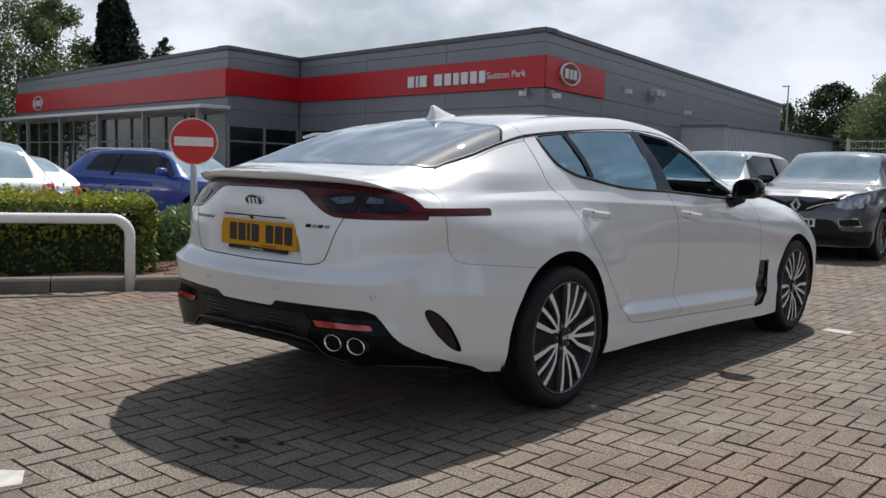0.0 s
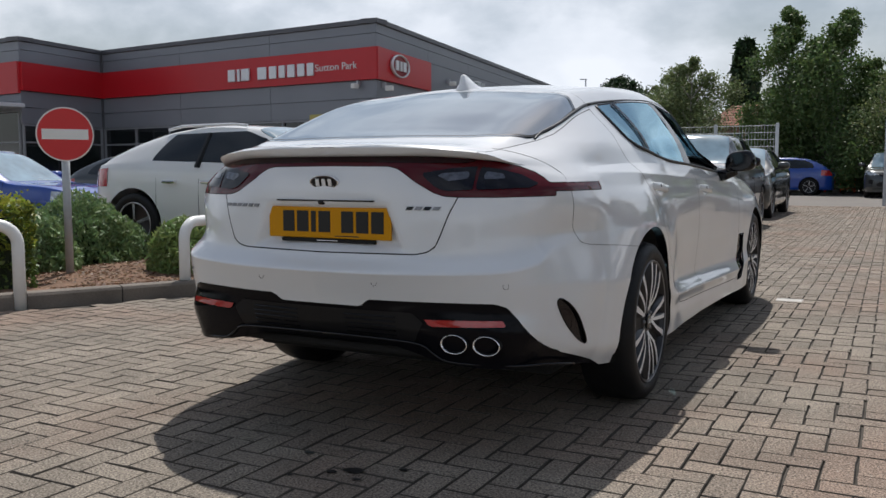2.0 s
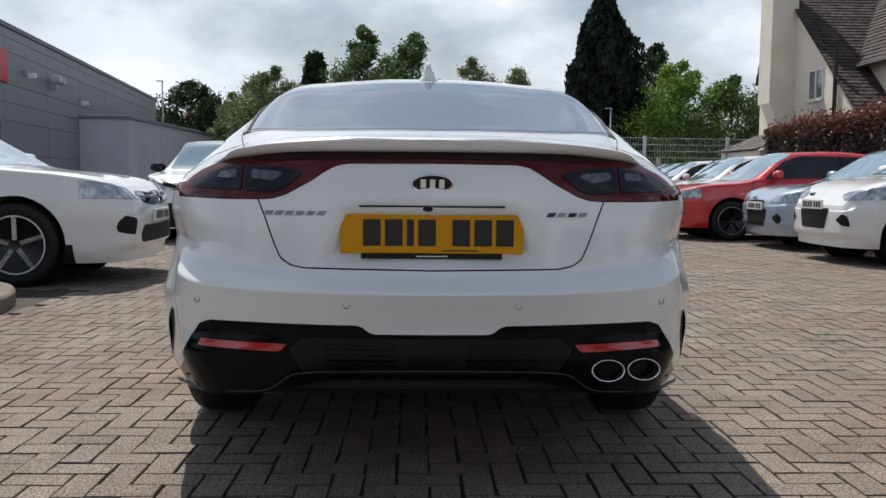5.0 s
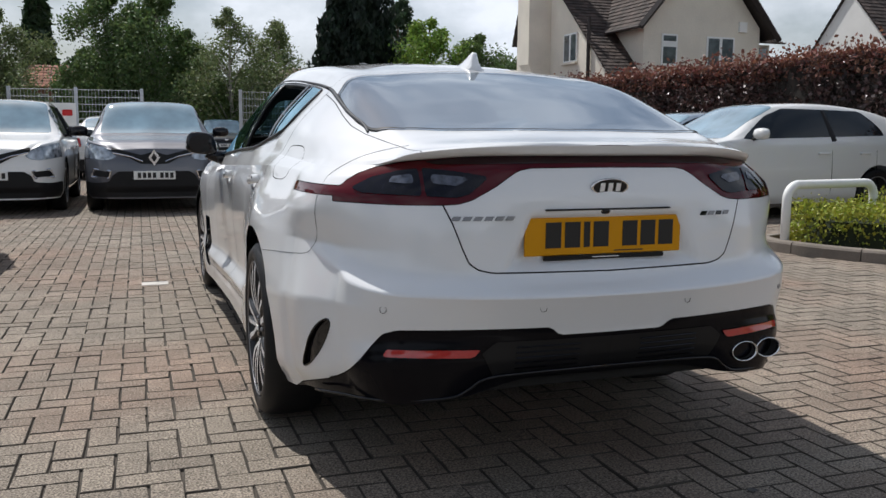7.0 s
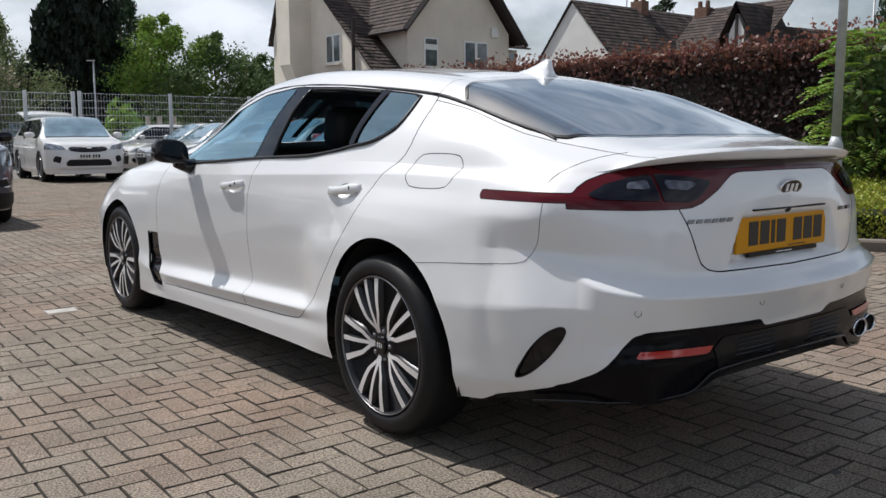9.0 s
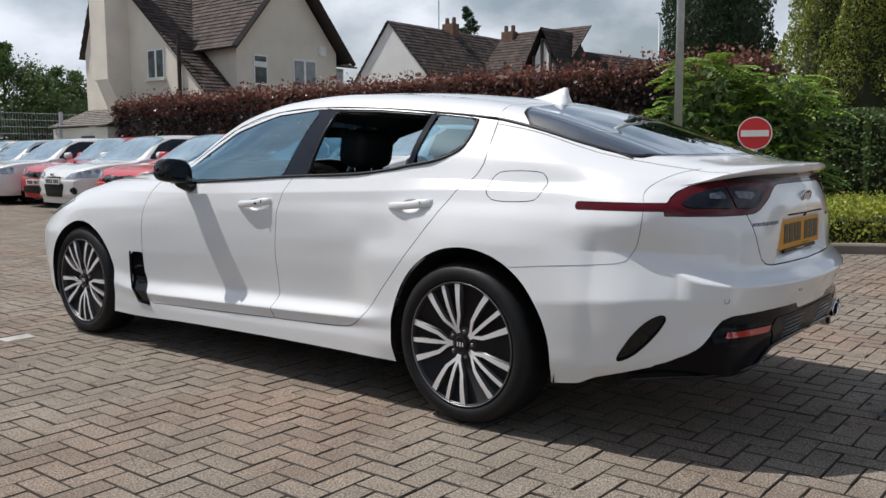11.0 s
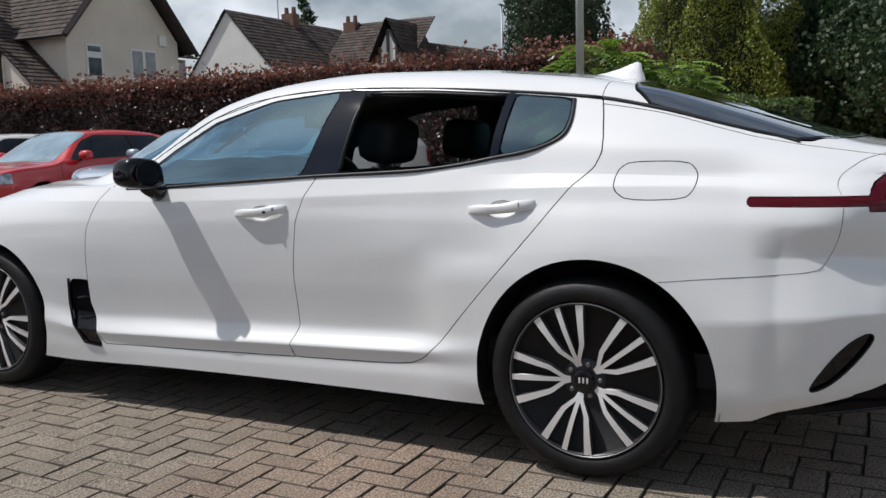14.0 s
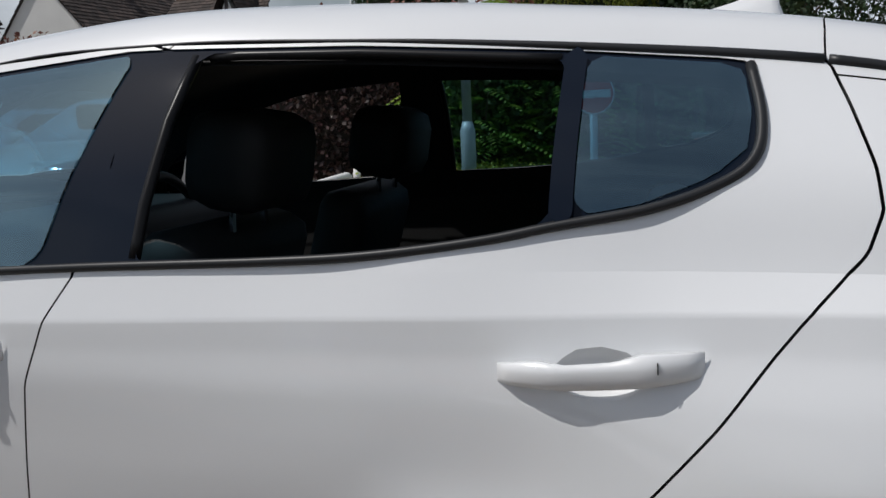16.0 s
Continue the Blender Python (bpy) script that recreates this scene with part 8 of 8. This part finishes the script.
        for ax in axle:
            parked_wheel(car, s * (w2 - .01), ax, wheel, s, rim, spokes)
            bm = bmesh.new()
            ring = [bm.verts.new((s * (w2 - .26), ax + (wheel + .05) * math.cos(a), wheel + (wheel + .05) * math.sin(a))) for a in np.linspace(0, 2 * math.pi, 20, endpoint=False)]
            bm.faces.new(ring)
            part("wheel_housing", bm, SHADOW_GAP, car)
        if rails:
            part("roof_rail", tube([(s * (rail_w - .04), r0 + .15, H - .03), (s * (rail_w - .04), r0 + .35, H - .012), (s * (rail_w - .04), r1 - .1, H - .02), (s * (rail_w - .04), r1 + .1, H - .06)], .018, 6), SILVER, car, smooth=True)
    part("floor", box(-w2 * .86, w2 * .86, .25, L - .25, .2, .5), SHADOW_GAP, car)
    # both screens carry the painted sky reflection
    mesh_object("windscreen", *both(offset_mesh(ws, .002 * sg)), SKY_SCREEN_GLASS, car)
    mesh_object("rear_window", *both(offset_mesh(rs, .002 * sg)), SKY_SCREEN_GLASS, car)
    for name, mm, mat2, lab, lift in pieces:
        if len(mm[1]):
            if name in ("headlamp", "fog_lamp", "rear_lamp"):
                for s in (1, -1):
                    mesh_object(name, *(offset_mesh(mm, lift * sg) if s > 0 else mirrored(offset_mesh(mm, lift * sg))), mat2, car, lab)
            else:
                mesh_object(name, *both(offset_mesh(mm, lift * sg)), mat2, car, lab)
    zp = hz - .20 if style == "captur" else hz - .10 if style == "kia" else hz - .02
    pl = part("number_plate", box(-.26, .26, -.078, -.055, zp - .055, zp + .055, .003), PLATE_WHITE, car, "white number plate with dark bars")
    for k in range(7):
        x = -.21 + k * .062 + (.03 if k > 3 else 0)
        part("bar", box(x, x + .042, -.0805, -.077, zp - .035, zp + .035), INK, pl)
    pl = part("number_plate", box(-.26, .26, L + .042, L + .055, .62, .73, .003), PLATE_YELLOW, car, "yellow number plate with dark bars")
    for k in range(7):
        x = -.21 + k * .062
        part("bar", box(x, x + .042, L + .054, L + .0575, .64, .71), INK, pl)
    if style == "captur":
        bm = bmesh.new()
        vs = [bm.verts.new(p) for p in ((0, -.085, hz + .14), (.07, -.085, hz + .03), (0, -.085, hz - .08), (-.07, -.085, hz + .03), (0, -.085, hz + .09), (.035, -.085, hz + .03), (0, -.085, hz - .03), (-.035, -.085, hz + .03))]
        for k in range(4):
            bm.faces.new((vs[k], vs[(k + 1) % 4], vs[4 + (k + 1) % 4], vs[4 + k]))
        ext = bmesh.ops.extrude_face_region(bm, geom=bm.faces[:])
        bmesh.ops.translate(bm, verts=[v for v in ext["geom"] if isinstance(v, bmesh.types.BMVert)], vec=(0, .03, 0))
        part("emblem", bm, CHROME, car, "chrome diamond emblem")
        for s in (1, -1):
            pts = [(s * x, nose_y(x), z) for x, z in ((.14, hz - .02), (.30, hz + .045), (.50, hz + .09))]
            part("chrome_strip", tube(pts, .009, 6), CHROME, car)
            fr = [(.535, hz - .145), (.74, hz - .122), (.78, hz - .225), (.56, hz - .237)]
            loop = [(s * x, nose_y(x), z) for x, z in fr + fr[:1]]
            part("fog_surround", tube(loop, .012, 6), CHROME, car)
    else:
        part("emblem", box(-.06, .06, -.075, -.04, hz + .075, hz + .12, .01), CHROME, car)
    if tailgate_open:
        bm = bmesh.new()
        rows2 = []
        for k in range(6):
            u = k / 5
            rows2.append([bm.verts.new((x, r1 + .25 + .85 * u, H + .02 + .22 * u - .10 * u * u - .05 * (x / .7) ** 2)) for x in np.linspace(-.68, .68, 9)])
        for a, b in zip(rows2, rows2[1:]):
            for k in range(8):
                bm.faces.new((a[k], a[k + 1], b[k + 1], b[k]))
        ext = bmesh.ops.extrude_face_region(bm, geom=bm.faces[:])
        bmesh.ops.translate(bm, verts=[v for v in ext["geom"] if isinstance(v, bmesh.types.BMVert)], vec=(0, 0, .06))
        part("tailgate", bm, mat, car, "raised open tailgate", smooth=True)
    return car


SUV = dict(L=4.44, W=1.86, H=1.62, hood=1.02, belt=1.05, cowl=1.12, rail_w=.66, roof=(1.85, 3.5), wheel=.355, axle=(.90, 3.54))
HATCH = dict(L=4.30, W=1.80, H=1.46, hood=.92, belt=.95, cowl=1.15, rail_w=.60, roof=(1.95, 3.35), wheel=.32, axle=(.88, 3.52))
CAPTUR = dict(L=4.12, W=1.76, H=1.54, hood=1.01, belt=.98, cowl=1.0, rail_w=.62, roof=(1.62, 3.2), wheel=.34, axle=(.86, 3.46), style="captur", nose_drop=.15)
parked_car("white sports utility car seen from its side", (-2.50, 4.68), 3, P_WHITE, rails=True, style="kia", clad=PLASTIC, spokes=5, rim=SILVER, tail=1.3, glass_end=3.28, handles=CHROME, **{**SUV, "L": 4.25, "axle": (.90, 3.50), "H": 1.485, "belt": .985, "hood": .985, "roof": (1.95, 3.1)})
parked_car("dark grey crossover car with a diamond emblem", (-1.11, 8.75), -90, P_GREY, **CAPTUR)
parked_car("white crossover car with a diamond emblem", (-3.12, 8.85), -90, P_WHITE, **CAPTUR)
parked_car("dark grey hatchback parked behind a crossover", (-1.25, 13.9), -90, P_DARK, spokes=8, **HATCH)
parked_car("white hatchback showing red rear lamps", (-1.75, 21.9), 88, P_WHITE, style="kia", **HATCH)
parked_car("white seven-seat car with its tailgate raised", (3.36, 18.85), -92, P_WHITE, style="kia", tailgate_open=True, tail=1.3, L=4.6, W=1.86, H=1.60, hood=1.02, belt=1.02, cowl=.88, rail_w=.68, roof=(1.62, 3.75), wheel=.345, axle=(.9, 3.7))
parked_car("white electric hatchback parked before the hedge", (4.75, 6.72), 180, P_WHITE, tail=1.0, L=4.45, W=1.77, H=1.53, hood=1.0, belt=1.0, cowl=.95, rail_w=.60, roof=(1.85, 3.3), wheel=.32, axle=(.70, 3.40), nose_drop=.30, glass_end=3.55, group="row of parked cars")
parked_car("pale blue hatchback between two white cars", (4.9, 8.85), 180, paint("pale_blue_car_paint", (.35, .42, .50), .4), group="row of parked cars", **HATCH)
parked_car("red hatchback with a dark grille", (4.08, 10.95), 180, P_RED, style="kia", group="row of parked cars", **HATCH)
parked_car("white hatchback with a black lower grille", (4.25, 13.3), 180, P_WHITE, group="row of parked cars", **HATCH)
parked_car("small red hatchback in a parked row", (4.95, 15.5), 180, P_RED, style="kia", group="row of parked cars", **{**HATCH, "L": 3.7, "roof": (1.75, 3.0), "axle": (.75, 3.1)})
parked_car("white hatchback in a parked row", (4.75, 17.7), 180, P_WHITE, group="row of parked cars", **HATCH)
parked_car("silver hatchback in a parked row", (5.0, 19.9), 180, P_SILVER, group="row of parked cars", **HATCH)
parked_car("blue estate car with roof rails", (-9.5, 6.3), 17, P_BLUE, rails=True, tail=1.3, **{**HATCH, "roof": (1.9, 3.7)})
parked_car("silver hatchback showing its tail", (-12.7, 1.35), 178, paint("grey_silver_car_paint", (.30, .31, .33), .2), tail=1.3, **{**HATCH, "H": 1.58, "belt": 1.0, "roof": (1.9, 3.6)})
parked_car("black car parked before the showroom", (-9.0, 9.9), 10, P_DARK, **HATCH)
parked_car("silver car parked before the showroom", (-15.3, 3.0), 178, P_SILVER, **HATCH)
parked_car("pale car parked beside the showroom", (-7.0, 13.4), -20, P_SILVER, **HATCH)
parked_car("black utility car behind the gate", (1.75, 29.5), -90, P_DARK, style="kia", tail=1.3, **SUV)
parked_car("dark utility car behind the gate", (4.4, 31.0), -90, P_DARK, style="kia", tail=1.3, **SUV)
parked_car("bright blue hatchback far across the yard", (-4.6, 33.2), 178, P_BLUE, **HATCH)
parked_car("white car far across the yard", (-6.0, 34.0), 175, P_WHITE, **HATCH)
parked_car("white saloon car in the row along the fence", (5.2, 21.9), 180, P_WHITE, group="row of parked cars", **HATCH)
for px, py, col, lab in ((4.9, 25.2, P_WHITE, "white"), (5.6, 27.4, P_NAVY, "navy blue"), (5.9, 29.6, P_SILVER, "silver")):
    parked_car(lab + " hatchback parked beyond the fence", (px, py), 180, col, group="row of parked cars", **HATCH)
